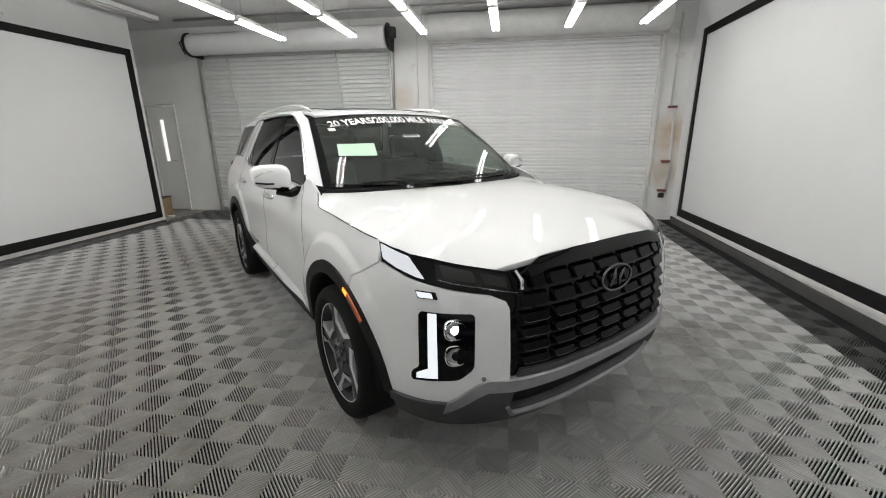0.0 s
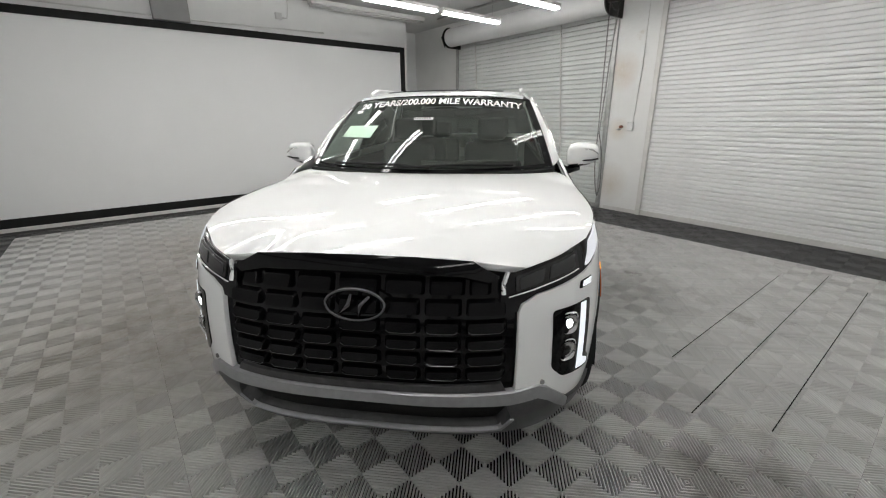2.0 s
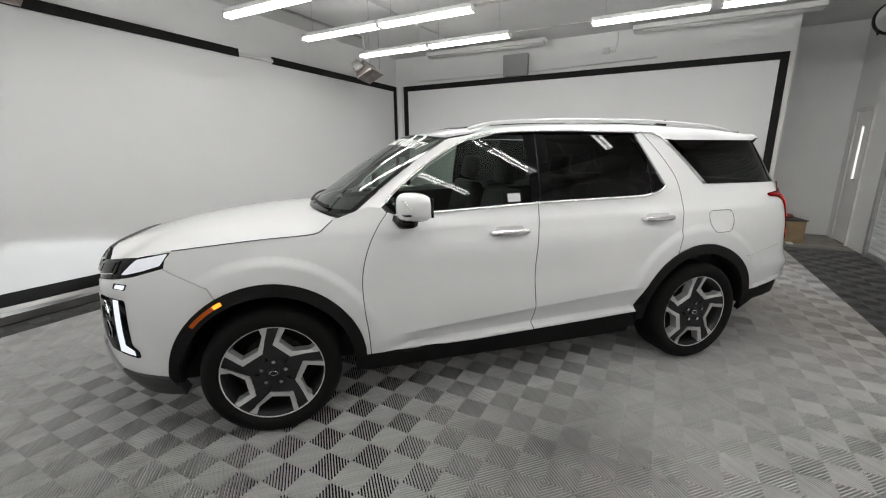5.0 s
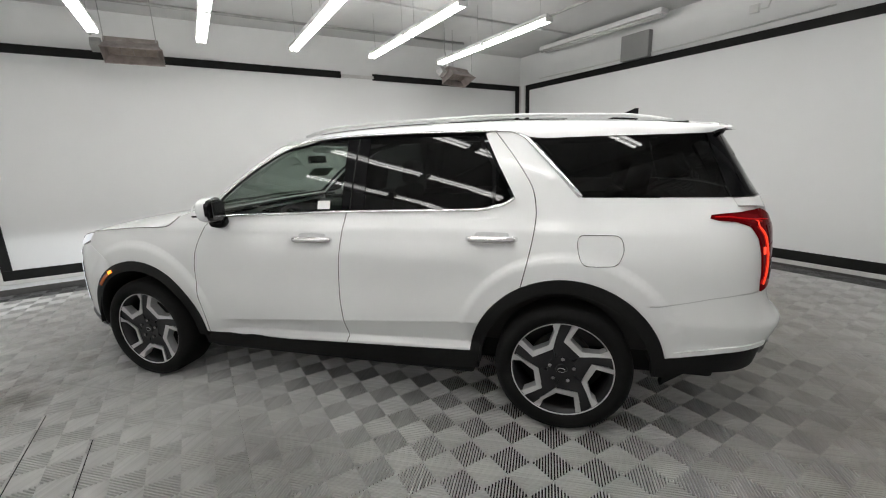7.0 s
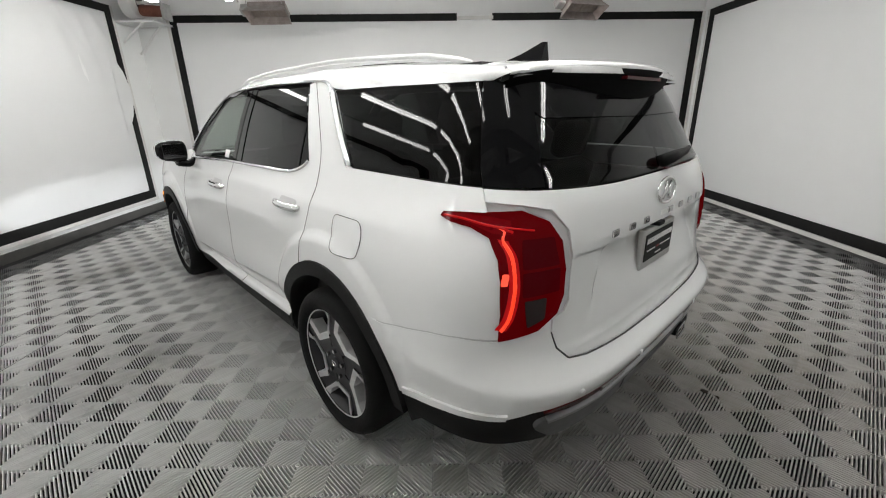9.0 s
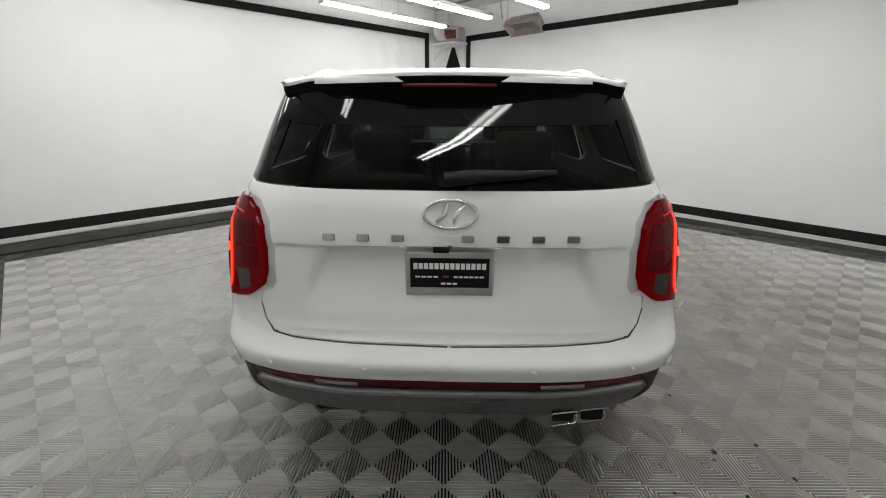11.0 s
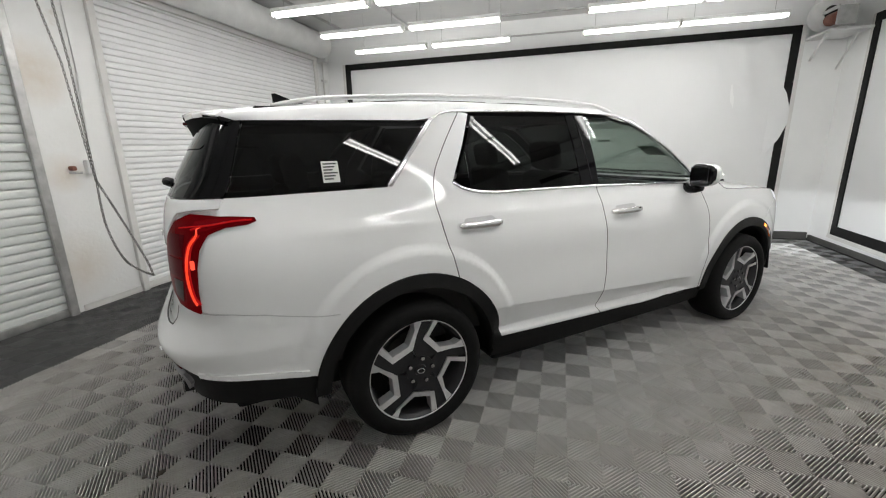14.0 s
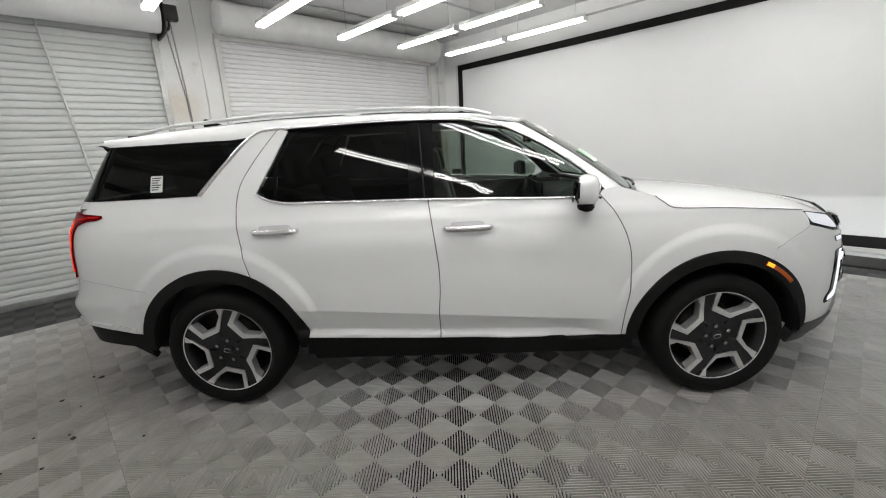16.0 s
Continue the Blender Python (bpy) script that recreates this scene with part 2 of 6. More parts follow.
M_GUIDE = glow("soft_light_guide", (0.92, 0.95, 1.0), 0.62, (0.2, 0.2, 0.21))
M_LEDLAMP = glow("headlamp_led", (0.95, 0.98, 1.0), 5.0)
M_AMBER = glow("amber_marker", (1.0, 0.33, 0.02), 1.6, (0.8, 0.25, 0.03))
M_AMBERDIM = plain("amber_plastic", (0.55, 0.11, 0.015), 0.15, 0, 1.0)
M_REDLIGHT = glow("red_light_guide", (1.0, 0.060, 0.014), 0.85, (0.4, 0.01, 0.01))
M_REDGLOW = glow("red_soft_guide", (1.0, 0.008, 0.012), 0.22, (0.2, 0.005, 0.005), 0.1, 0.2)
M_REDHOT = glow("red_hot_spot", (1.0, 0.07, 0.03), 1.1, (0.5, 0.05, 0.03))
M_RED = glow("red_lens", (1.0, 0.001, 0.012), 0.046, (0.03, 0.0006, 0.001), 0.05, 0.06)
M_REDDARK = glow("red_lens_deep", (1.0, 0.0, 0.02), 0.024, (0.02, 0.001, 0.002), 0.08, 0.08)
# white paint with shade put into its colour, for recesses and gaps
M_SHADEWHITE = plain("shade_toned_white", (0.55, 0.55, 0.555), 0.3, 0.0, 0.6)
M_CHAIN = noisy("dull_chain_steel", (0.10, 0.095, 0.09), (0.17, 0.165, 0.155), 30.0, 0.5, 0.1, metal=0.5)
M_BASE = noisy("dark_rubber_base", (0.05, 0.049, 0.047), (0.085, 0.083, 0.079), 3.0, 0.6, 0.1, 0.2, 40.0, stain=(0.12, 0.11, 0.095), stain_scale=1.2)
M_CELL = plain("smoky_lamp_cell", (0.030, 0.030, 0.031), 0.22, 0.3, 0.0, 0.4)
M_SEAM = plain("grey_gap_fill", (0.085, 0.085, 0.085), 0.7, 0, 0.0, 0.1)
M_REFLEX = plain("red_reflector", (0.075, 0.002, 0.004), 0.2, 0, 0.0, 0.3)
M_REDMID = glow("red_lens_lit", (1.0, 0.0, 0.012), 0.060, (0.06, 0.001, 0.002), 0.05, 0.2)
M_SMOKE = plain("smoked_lens", (0.010, 0.009, 0.009), 0.08, 0, 0.0, 0.35)
M_REVERSE = plain("dark_clear_lens", (0.050, 0.040, 0.039), 0.12, 0.2, 0.0, 0.4)
M_DUCT = noisy("dull_grey_sheet", (0.30, 0.30, 0.295), (0.35, 0.35, 0.345), 2.0, 0.55, 0.06)
M_REFLECTOR = plain("grey_reflector", (0.30, 0.29, 0.29), 0.25, 0.3, 1.0)
M_PAPER = noisy("white_paper", (0.72, 0.72, 0.70), (0.78, 0.78, 0.76), 10.0, 0.6, 0.05)
M_GREENPAPER = noisy("pale_green_paper", (0.44, 0.62, 0.47), (0.50, 0.68, 0.53), 10.0, 0.6, 0.05)
M_LETTER = plain("white_vinyl", (0.78, 0.78, 0.78), 0.5)
M_INK = plain("dark_ink", (0.05, 0.05, 0.05), 0.6)
M_PLATE = plain("black_plate", (0.006, 0.006, 0.006), 0.5, 0, 0.0, 0.15)
M_WARM = glow("plate_lamp", (1.0, 0.72, 0.40), 2.0)
M_SIGNRED = plain("dull_red_ink", (0.25, 0.02, 0.02), 0.5)


# ---------------------------------------------------------------- building helpers
from mathutils.geometry import delaunay_2d_cdt


def link_mesh(name, bm, material, parent=None, label="", smooth=False):
    me = bpy.data.meshes.new(name)
    bm.to_mesh(me)
    bm.free()
    for mm in (material if isinstance(material, (list, tuple)) else [material]):
        me.materials.append(mm)
    if smooth:
        me.shade_smooth()
    ob = new(name, me)
    if parent:
        ob.parent = parent
    if label:
        tagged(ob, label)
    return ob


def part(name, bm, material, parent, label="", smooth=False):
    return link_mesh(name, bm, material, parent, label, smooth)


def raw(name, verts, faces, material, parent=None, label="", smooth=False, normals=None):
    me = bpy.data.meshes.new(name)
    me.from_pydata([tuple(v) for v in verts], [], faces)
    me.materials.append(material)
    if smooth:
        me.shade_smooth()
    if normals is not None:
        me.normals_split_custom_set_from_vertices([tuple(n) for n in normals])
    ob = new(name, me)
    if parent:
        ob.parent = parent
    if label:
        tagged(ob, label)
    return ob


def empty(name, m, label, category, group="", kind=""):
    ob = new(name)
    ob.matrix_world = m
    return tagged(ob, label, category, group, kind)


def add_box(bm, a, b, bevel=0.0, m=None):
    made = bmesh.ops.create_cube(bm, size=1.0)["verts"]
    for v in made:
        v.co = Vector([(a[i] + b[i]) / 2 + v.co[i] * (b[i] - a[i]) for i in range(3)])
    if bevel:
        edges = list({e for v in made for e in v.link_edges})
        made = bmesh.ops.bevel(bm, geom=edges, offset=bevel, segments=2, affect="EDGES", profile=0.5)["verts"]
        made = list(made)
    if m is not None:
        bmesh.ops.transform(bm, matrix=m, verts=list(set(made)))
    return made


def box_mesh(a, b, bevel=0.0, m=None):
    bm = bmesh.new()
    add_box(bm, a, b, bevel)
    if m is not None:
        bmesh.ops.transform(bm, matrix=m, verts=bm.verts[:])
    return bm


def add_tube(bm, points, radius, sides=8, closed=False, flat=1.0):
    """A round bar along points; flat squeezes it."""
    pts = [Vector(p) for p in points]
    rings = []
    up = Vector((0, 0, 1))
    n = len(pts)
    for i, p in enumerate(pts):
        a, b = (pts[(i - 1) % n], pts[(i + 1) % n]) if closed else (pts[max(i - 1, 0)], pts[min(i + 1, n - 1)])
        d = (b - a).normalized()
        side = d.cross(up)
        if side.length < 1e-3:
            side = d.cross(Vector((1, 0, 0)))
        side.normalize()
        top = side.cross(d)
        r = radius[i] if isinstance(radius, (list, tuple)) else radius
        rings.append([bm.verts.new(p + side * math.cos(k * 2 * math.pi / sides) * r + top * math.sin(k * 2 * math.pi / sides) * r * flat) for k in range(sides)])
    for i in range(n if closed else n - 1):
        r0, r1 = rings[i], rings[(i + 1) % n]
        for k in range(sides):
            bm.faces.new((r0[k], r0[(k + 1) % sides], r1[(k + 1) % sides], r1[k]))
    if not closed:
        bm.faces.new(rings[0][::-1])
        bm.faces.new(rings[-1])


def tube_mesh(points, radius, sides=8, closed=False, flat=1.0):
    bm = bmesh.new()
    add_tube(bm, points, radius, sides, closed, flat)
    bmesh.ops.recalc_face_normals(bm, faces=bm.faces[:])
    return bm


def lathe(profile, steps=48, axis="y", arc=None):
    """Turn a profile of (radius, along) about an axis."""
    bm = bmesh.new()
    rings = []
    for k in range(steps):
        a = 2 * math.pi * k / steps
        c, s = math.cos(a), math.sin(a)
        ring = []
        for r, h in profile:
            co = (r * c, h, r * s) if axis == "y" else ((r * c, r * s, h) if axis == "z" else (h, r * c, r * s))
            ring.append(bm.verts.new(co))
        rings.append(ring)
    for k in range(steps):
        r0, r1 = rings[k], rings[(k + 1) % steps]
        for i in range(len(profile) - 1):
            bm.faces.new((r0[i], r0[i + 1], r1[i + 1], r1[i]))
    bmesh.ops.recalc_face_normals(bm, faces=bm.faces[:])
    return bm


def curve(*pts):
    """A smooth monotone curve through (x, y) pairs."""
    xs = np.array([p[0] for p in pts], float)
    ys = np.array([p[1] for p in pts], float)
    h = np.diff(xs)
    d = np.diff(ys) / h
    m = np.zeros(len(xs))
    m[0], m[-1] = d[0], d[-1]
    for i in range(1, len(xs) - 1):
        m[i] = 0 if d[i - 1] * d[i] <= 0 else 3 * (h[i - 1] + h[i]) / ((2 * h[i] + h[i - 1]) / d[i - 1] + (h[i] + 2 * h[i - 1]) / d[i])

    def f(x):
        if x <= xs[0]:
            return ys[0] + (x - xs[0]) * m[0]
        if x >= xs[-1]:
            return ys[-1] + (x - xs[-1]) * m[-1]
        i = int(np.searchsorted(xs, x)) - 1
        t = (x - xs[i]) / h[i]
        return ((2 * t**3 - 3 * t**2 + 1) * ys[i] + (t**3 - 2 * t**2 + t) * h[i] * m[i] + (3 * t**2 - 2 * t**3) * ys[i + 1] + (t**3 - t**2) * h[i] * m[i + 1])
    return f


def softened(f, lo, hi, sigma):
    """The same curve with its bends eased over about sigma."""
    step = 0.0005
    xs = np.arange(lo - 4 * sigma, hi + 4 * sigma, step)
    ys = np.array([f(x) for x in xs])
    k = int(3 * sigma / step)
    w = np.exp(-0.5 * (np.arange(-k, k + 1) * step / sigma) ** 2)
    w /= w.sum()
    ys = np.convolve(np.concatenate([np.full(k, ys[0]), ys, np.full(k, ys[-1])]), w, "valid")
    ys2, xs2 = ys[k:-k], xs[k:-k]
    return lambda x: float(np.interp(x, xs2, ys2))


def smooth(x, a, b):
    t = min(1.0, max(0.0, (x - a) / (b - a)))
    return t * t * (3 - 2 * t)


def filleted(pts, r, steps=4):
    """A closed outline with its corners rounded."""
    out = []
    n = len(pts)
    for i in range(n):
        p0, p, p1 = (Vector(pts[j % n]).to_2d() for j in (i - 1, i, i + 1))
        e0, e1 = p0 - p, p1 - p
        rr = min(r if not isinstance(r, (list, tuple)) else r[i], e0.length * 0.45, e1.length * 0.45)
        if rr < 1e-4 or abs(e0.normalized().dot(e1.normalized())) > 0.995:
            out.append(tuple(p))
            continue
        a, b = p + e0.normalized() * rr, p + e1.normalized() * rr
        for k in range(steps + 1):
            t = k / steps
            q = a * (1 - t) ** 2 + p * 2 * t * (1 - t) + b * t * t
            out.append(tuple(q))
    return out


def split_line(pts, step, closed=True):
    out = []
    n = len(pts)
    for i in range(n if closed else n - 1):
        a, b = np.array(pts[i], float), np.array(pts[(i + 1) % n], float)
        k = max(1, int(math.ceil(np.linalg.norm(b - a) / step)))
        out += [tuple(a + (b - a) * j / k) for j in range(k)]
    if not closed:
        out.append(tuple(pts[-1]))
    return out


def inside(px, py, poly):
    res = np.zeros(len(px), bool)
    n = len(poly)
    for i in range(n):
        x0, y0 = poly[i]
        x1, y1 = poly[(i + 1) % n]
        if y0 == y1:
            continue
        c = ((y0 > py) != (y1 > py)) & (px < (x1 - x0) * (py - y0) / (y1 - y0) + x0)
        res ^= c
    return res


def fill_plane(outline, holes, step, folds=()):
    """Triangles that fill an outline of 2D points, with points inside every step."""
    loops = [split_line(outline, step)] + [split_line(h, step) for h in holes]
    pts, edges = [], []
    for lp in loops:
        s = len(pts)
        pts += lp
        edges += [(s + i, s + (i + 1) % len(lp)) for i in range(len(lp))]
    arr = np.array(pts)
    x0, y0 = arr.min(0)
    x1, y1 = arr.max(0)
    gx, gy = np.meshgrid(np.arange(x0 + step / 2, x1, step), np.arange(y0 + step / 2, y1, step))
    gx, gy = gx.ravel(), gy.ravel()
    ok = inside(gx, gy, loops[0])
    for h in loops[1:]:
        ok &= ~inside(gx, gy, h)
    gx, gy = gx[ok], gy[ok]
    if len(gx):
        d = np.min(np.hypot(gx[:, None] - arr[None, :, 0], gy[:, None] - arr[None, :, 1]), axis=1)
        far = d > 0.45 * step
        grid = np.array(list(zip(gx[far], gy[far]))).reshape(-1, 2)
        fold = [q for line in folds for q in split_line(line, step * 0.7, False)]
        if fold:
            fold = np.array(fold)
            keep = inside(fold[:, 0], fold[:, 1], loops[0])
            keep &= np.min(np.hypot(fold[:, None, 0] - arr[None, :, 0], fold[:, None, 1] - arr[None, :, 1]), axis=1) > 0.2 * step
            fold = fold[keep]
            if len(fold) and len(grid):
                grid = grid[np.min(np.hypot(grid[:, None, 0] - fold[None, :, 0], grid[:, None, 1] - fold[None, :, 1]), axis=1) > 0.55 * step]
            pts = pts + [tuple(q) for q in fold]
        pts = pts + [tuple(q) for q in grid]
    v, e, f, *_ = delaunay_2d_cdt([Vector(p) for p in pts], edges, [], 0, 1e-7)
    v = np.array([tuple(p) for p in v])
    f = np.array(f)
    c = v[f].mean(1)
    ok = inside(c[:, 0], c[:, 1], loops[0])
    for h in loops[1:]:
        ok &= ~inside(c[:, 0], c[:, 1], h)
    f = f[ok]
    area = (v[f[:, 1], 0] - v[f[:, 0], 0]) * (v[f[:, 2], 1] - v[f[:, 0], 1]) - (v[f[:, 1], 1] - v[f[:, 0], 1]) * (v[f[:, 2], 0] - v[f[:, 0], 0])
    f = f[np.abs(area) > 1e-12]
    return v, f


def sheet(outline, surface, step=0.05, off=0.0, rim=0.012, flip=1, holes=(), folds=()):
    """Lay an outline onto a surface (a, b) -> point; gives vertices, faces and normals, with the edge folded inwards."""
    v2, f2 = fill_plane(outline, holes, step, folds)
    e = 1e-3
    P, N = [], []
    for a, b in v2:
        p = np.array(surface(a, b))
        da = np.array(surface(a + e, b)) - np.array(surface(a - e, b))
        db = np.array(surface(a, b + e)) - np.array(surface(a, b - e))
        n = np.cross(da, db) * flip
        n /= max(np.linalg.norm(n), 1e-12)
        P.append(p + n * off)
        N.append(n)
    faces = [tuple(int(i) for i in t) for t in f2]
    # orientation: make each face agree with the normal
    faces = [t if np.dot(np.cross(P[t[1]] - P[t[0]], P[t[2]] - P[t[0]]), N[t[0]]) > 0 else t[::-1] for t in faces]
    if rim:
        count = {}
        for t in faces:
            for i in range(3):
                k = (t[i], t[(i + 1) % 3])
                count[tuple(sorted(k))] = None if tuple(sorted(k)) in count else k
        for k in list(count.values()):
            if k is None:
                continue
            a, b = k
            d = P[b] - P[a]
            sn = np.cross(d, N[a])
            sn /= max(np.linalg.norm(sn), 1e-12)
            s = len(P)
            P += [P[a], P[b], P[b] - N[b] * rim, P[a] - N[a] * rim]
            N += [sn * 0.8 + N[a] * 0.6, sn * 0.8 + N[b] * 0.6, sn, sn]
            faces.append((s + 1, s, s + 3, s + 2))
    return P, faces, N


def mirrored(data):
    P, F, N = data
    m = np.array([1, -1, 1])
    return [p * m for p in P], [f[::-1] for f in F], [n * m for n in N]


def joined(*datas):
    P, F, N = [], [], []
    for p, f, n in datas:
        s = len(P)
        P += list(p)
        N += list(n)
        F += [tuple(i + s for i in t) for t in f]
    return P, F, N


def panels(name, data, material, parent, label="", how="pair"):
    """pair: a left and a right object; whole: both halves in one; one: as it is."""
    if how == "pair":
        sets = [data, mirrored(data)]
    elif how == "whole":
        sets = [joined(data, mirrored(data))]
    else:
        sets = [data]
    return [raw(name, P, F, material, parent, label, True, N) for P, F, N in sets]


def bend(pts, k=4):
    """A smooth line through points (Catmull-Rom)."""
    out = []
    n = len(pts)
    for i in range(n - 1):
        p = [np.array(pts[max(0, min(n - 1, i + j))], float) for j in (-1, 0, 1, 2)]
        for s in range(k):
            t = s / k
            out.append(tuple(0.5 * ((2 * p[1]) + (p[2] - p[0]) * t + (2 * p[0] - 5 * p[1] + 4 * p[2] - p[3]) * t * t + (3 * p[1] - p[0] - 3 * p[2] + p[3]) * t**3)))
    out.append(tuple(pts[-1]))
    return out

# ---------------------------------------------------------------- the room
# Room axes: x east, y north, z up. East 4.03, west -5.05, south -3.985, north 4.10.
X0, X1, Y0, Y1, CEIL = -5.05, 4.03, -3.985, 4.10, 3.46
ALC_X, ALC_Y = -6.35, 2.97
DOOR_A, DOOR_B, DOOR_TOP = (-4.68, -0.96), (-0.21, 3.55), 3.02


def structure(name, bm, material, label, category="wall"):
    return tagged(link_mesh(name, bm, material), label, category, "", "structure")


def boxes(*pairs, bevel=0.0):
    bm = bmesh.new()
    for a, b in pairs:
        add_box(bm, a, b, bevel)
    return bm


structure("wall_east", boxes(((X1, Y0 - 0.2, 0), (X1 + 0.2, Y1 + 0.25, CEIL))), M_WALL, "white painted wall behind a projection screen")
structure("wall_south", boxes(((X0 - 0.2, Y0 - 0.2, 0), (X1, Y0, CEIL))), M_WALL, "white painted wall behind a projection screen")
structure("wall_west", boxes(((X0 - 0.2, Y0, 0), (X0, ALC_Y, CEIL))), M_WALL, "white painted wall behind a projection screen")
structure("wall_alcove", boxes(((ALC_X - 0.2, ALC_Y - 0.2, 0), (ALC_X, Y1 + 0.25, CEIL)), ((ALC_X, ALC_Y - 0.2, 0), (X0 - 0.2, ALC_Y - 0.003, CEIL))), M_WALL, "grey-white painted alcove walls")
structure("wall_north", boxes(((ALC_X, Y1, 2.12), (DOOR_A[0], Y1 + 0.25, CEIL)), ((ALC_X, Y1, 0), (-6.08, Y1 + 0.25, 2.12)), ((-5.43, Y1, 0), (DOOR_A[0], Y1 + 0.25, 2.12)), ((DOOR_A[0], Y1, DOOR_TOP), (DOOR_A[1], Y1 + 0.25, CEIL)),
                            ((DOOR_A[1], Y1, 0), (DOOR_B[0], Y1 + 0.25, CEIL)), ((DOOR_B[0], Y1, DOOR_TOP), (DOOR_B[1], Y1 + 0.25, CEIL)), ((DOOR_B[1], Y1, 0), (X1, Y1 + 0.25, CEIL))), M_PIER, "white painted wall with rust stains between roller doors")
structure("ceiling", boxes(((ALC_X - 0.2, Y0 - 0.2, CEIL), (X1 + 0.2, Y1 + 0.3, CEIL + 0.15))), M_CEIL, "grey-white painted flat ceiling", "ceiling")
structure("baseboard", boxes(((DOOR_A[1] + 0.12, Y1 - 0.012, 0.0), (DOOR_B[0] - 0.02, Y1 - 0.001, 0.06))), M_TRIM, "stained white base strip", "trim")


# projection screens: white cloth, black border, pale wooden outer strip
def screen(name, origin, along, out, length, z0, z1, label, gap=None, sag=0.0, lean=0.0):
    o, a, n = Vector(origin), Vector(along), Vector(out)
    m = Matrix(((a.x, 0, n.x, o.x), (a.y, 0, n.y, o.y), (0, 1, 0, 0), (0, 0, 0, 1)))
    thing = empty(name, m, label, "projection screen", "screens on the walls")
    tilt = Matrix(((1, 0, 0, 0), (lean, 1, 0, 0), (0, 0, 1, 0), (0, 0, 0, 1)))
    P, F = [], []
    nx, nz = (170, 70) if sag > 0 else (60, 24)
    folds = (((6.13, 2.93), (6.62, 2.08), 0.010), ((6.42, 2.90), (6.67, 2.13), 0.008), ((6.72, 2.88), (7.05, 2.33), 0.014), ((6.75, 2.73), (7.05, 1.94), 0.012)) if sag > 0 else ()
    rnd = random.Random(len(name) + int(length * 10))
    ph = [rnd.uniform(0, 6) for _ in range(6)]
    for i in range(nx + 1):
        for j in range(nz + 1):
            u, v = i / nx, j / nz
            x, z = u * length, z0 + 0.05 + v * (z1 - z0 - 0.1)
            edge = min(u, 1 - u, 0.1) * 10 * min(v, 1 - v, 0.1) * 10
            d = 0.010 + 0.006 * math.sin(x * 1.3 + ph[0] + 0.8 * z) * edge + 0.004 * math.sin(x * 3.1 - z * 2.0 + ph[1]) * edge
            c = max(0, 1 - math.hypot((u - 1) * length, (v - 1) * 2.6) / 1.5) if sag > 0 else max(0, 1 - math.hypot(u * length, (v - 1) * 2.6) / 1.5)
            d += abs(sag) * c * math.sin(((u - 1) * length if sag > 0 else u * length) * 16 + (v - 1) * 7) * edge
            for (xa, za), (xb, zb), h in folds:
                t = min(1.0, max(0.0, ((x - xa) * (xb - xa) + (z + lean * x - za) * (zb - za)) / ((xb - xa) ** 2 + (zb - za) ** 2)))
                off = math.hypot(x - xa - t * (xb - xa), z + lean * x - za - t * (zb - za))
                d += h * math.exp(-((off / 0.04) ** 2)) * min(1.0, edge * 3)
            P.append((x, z + lean * x, d))
    for i in range(nx):
        for j in range(nz):
            F.append((i * (nz + 1) + j, (i + 1) * (nz + 1) + j, (i + 1) * (nz + 1) + j + 1, i * (nz + 1) + j + 1))
    raw("cloth", P, F, M_SCREEN, thing, "white screen cloth", True)
    b = 0.105
    top = [(0, length)] if not gap else [(0, gap[0]), (gap[1], length)]
    for x0, x1 in top:
        part("border", box_mesh((x0, z1 - b, 0.012), (x1, z1, 0.030), 0.003, tilt), M_BORDER, thing, "black border")
    part("border", box_mesh((0, z0, 0.012), (length, z0 + b + 0.02, 0.031), 0.003, tilt), M_BORDER, thing, "black border")
    for x0 in (0.0, length - b):
        part("border", box_mesh((x0, z0 + b + 0.02, 0.012), (x0 + b, z1 - b, 0.0295), 0.003, tilt), M_BORDER, thing, "black border")
    for a_, b_ in (((-0.055, z0 - 0.055, 0.0), (length + 0.055, z0 - 0.002, 0.034)), ((-0.055, z0 - 0.002, 0.0), (-0.002, z1 + 0.002, 0.028)), ((length + 0.002, z0 - 0.002, 0.0), (length + 0.055, z1 + 0.002, 0.028))):
        part("outer_strip", box_mesh(a_, b_, 0.004, tilt), M_TRIM, thing, "pale wooden strip")
    return thing


screen("projection_screen", (X0, -3.79, 0), (0, 1, 0), (1, 0, 0), 6.685, 0.085, 2.885, "white projection screen with black border on a wall", None, 0.0)
screen("projection_screen", (X1, 3.715, 0), (0, -1, 0), (-1, 0, 0), 7.14, 0.15, 2.98, "white projection screen with black border, cloth creased at a corner", None, 0.022, 0.0075)
screen("projection_screen", (3.48, Y0, 0), (-1, 0, 0), (0, 1, 0), 8.48, 0.17, 2.99, "white projection screen with a gap in its black border", (4.58, 5.14), 0.0, -0.0118)
tagged(link_mesh("cloth_strip", box_mesh((0, 0, 0), (0.58, 0.02, 0.05), 0.004, pose(-1.68, Y0 + 0.012, 2.845)), M_TRIM), "white cloth strip bridging the gap in a black border", "strip")
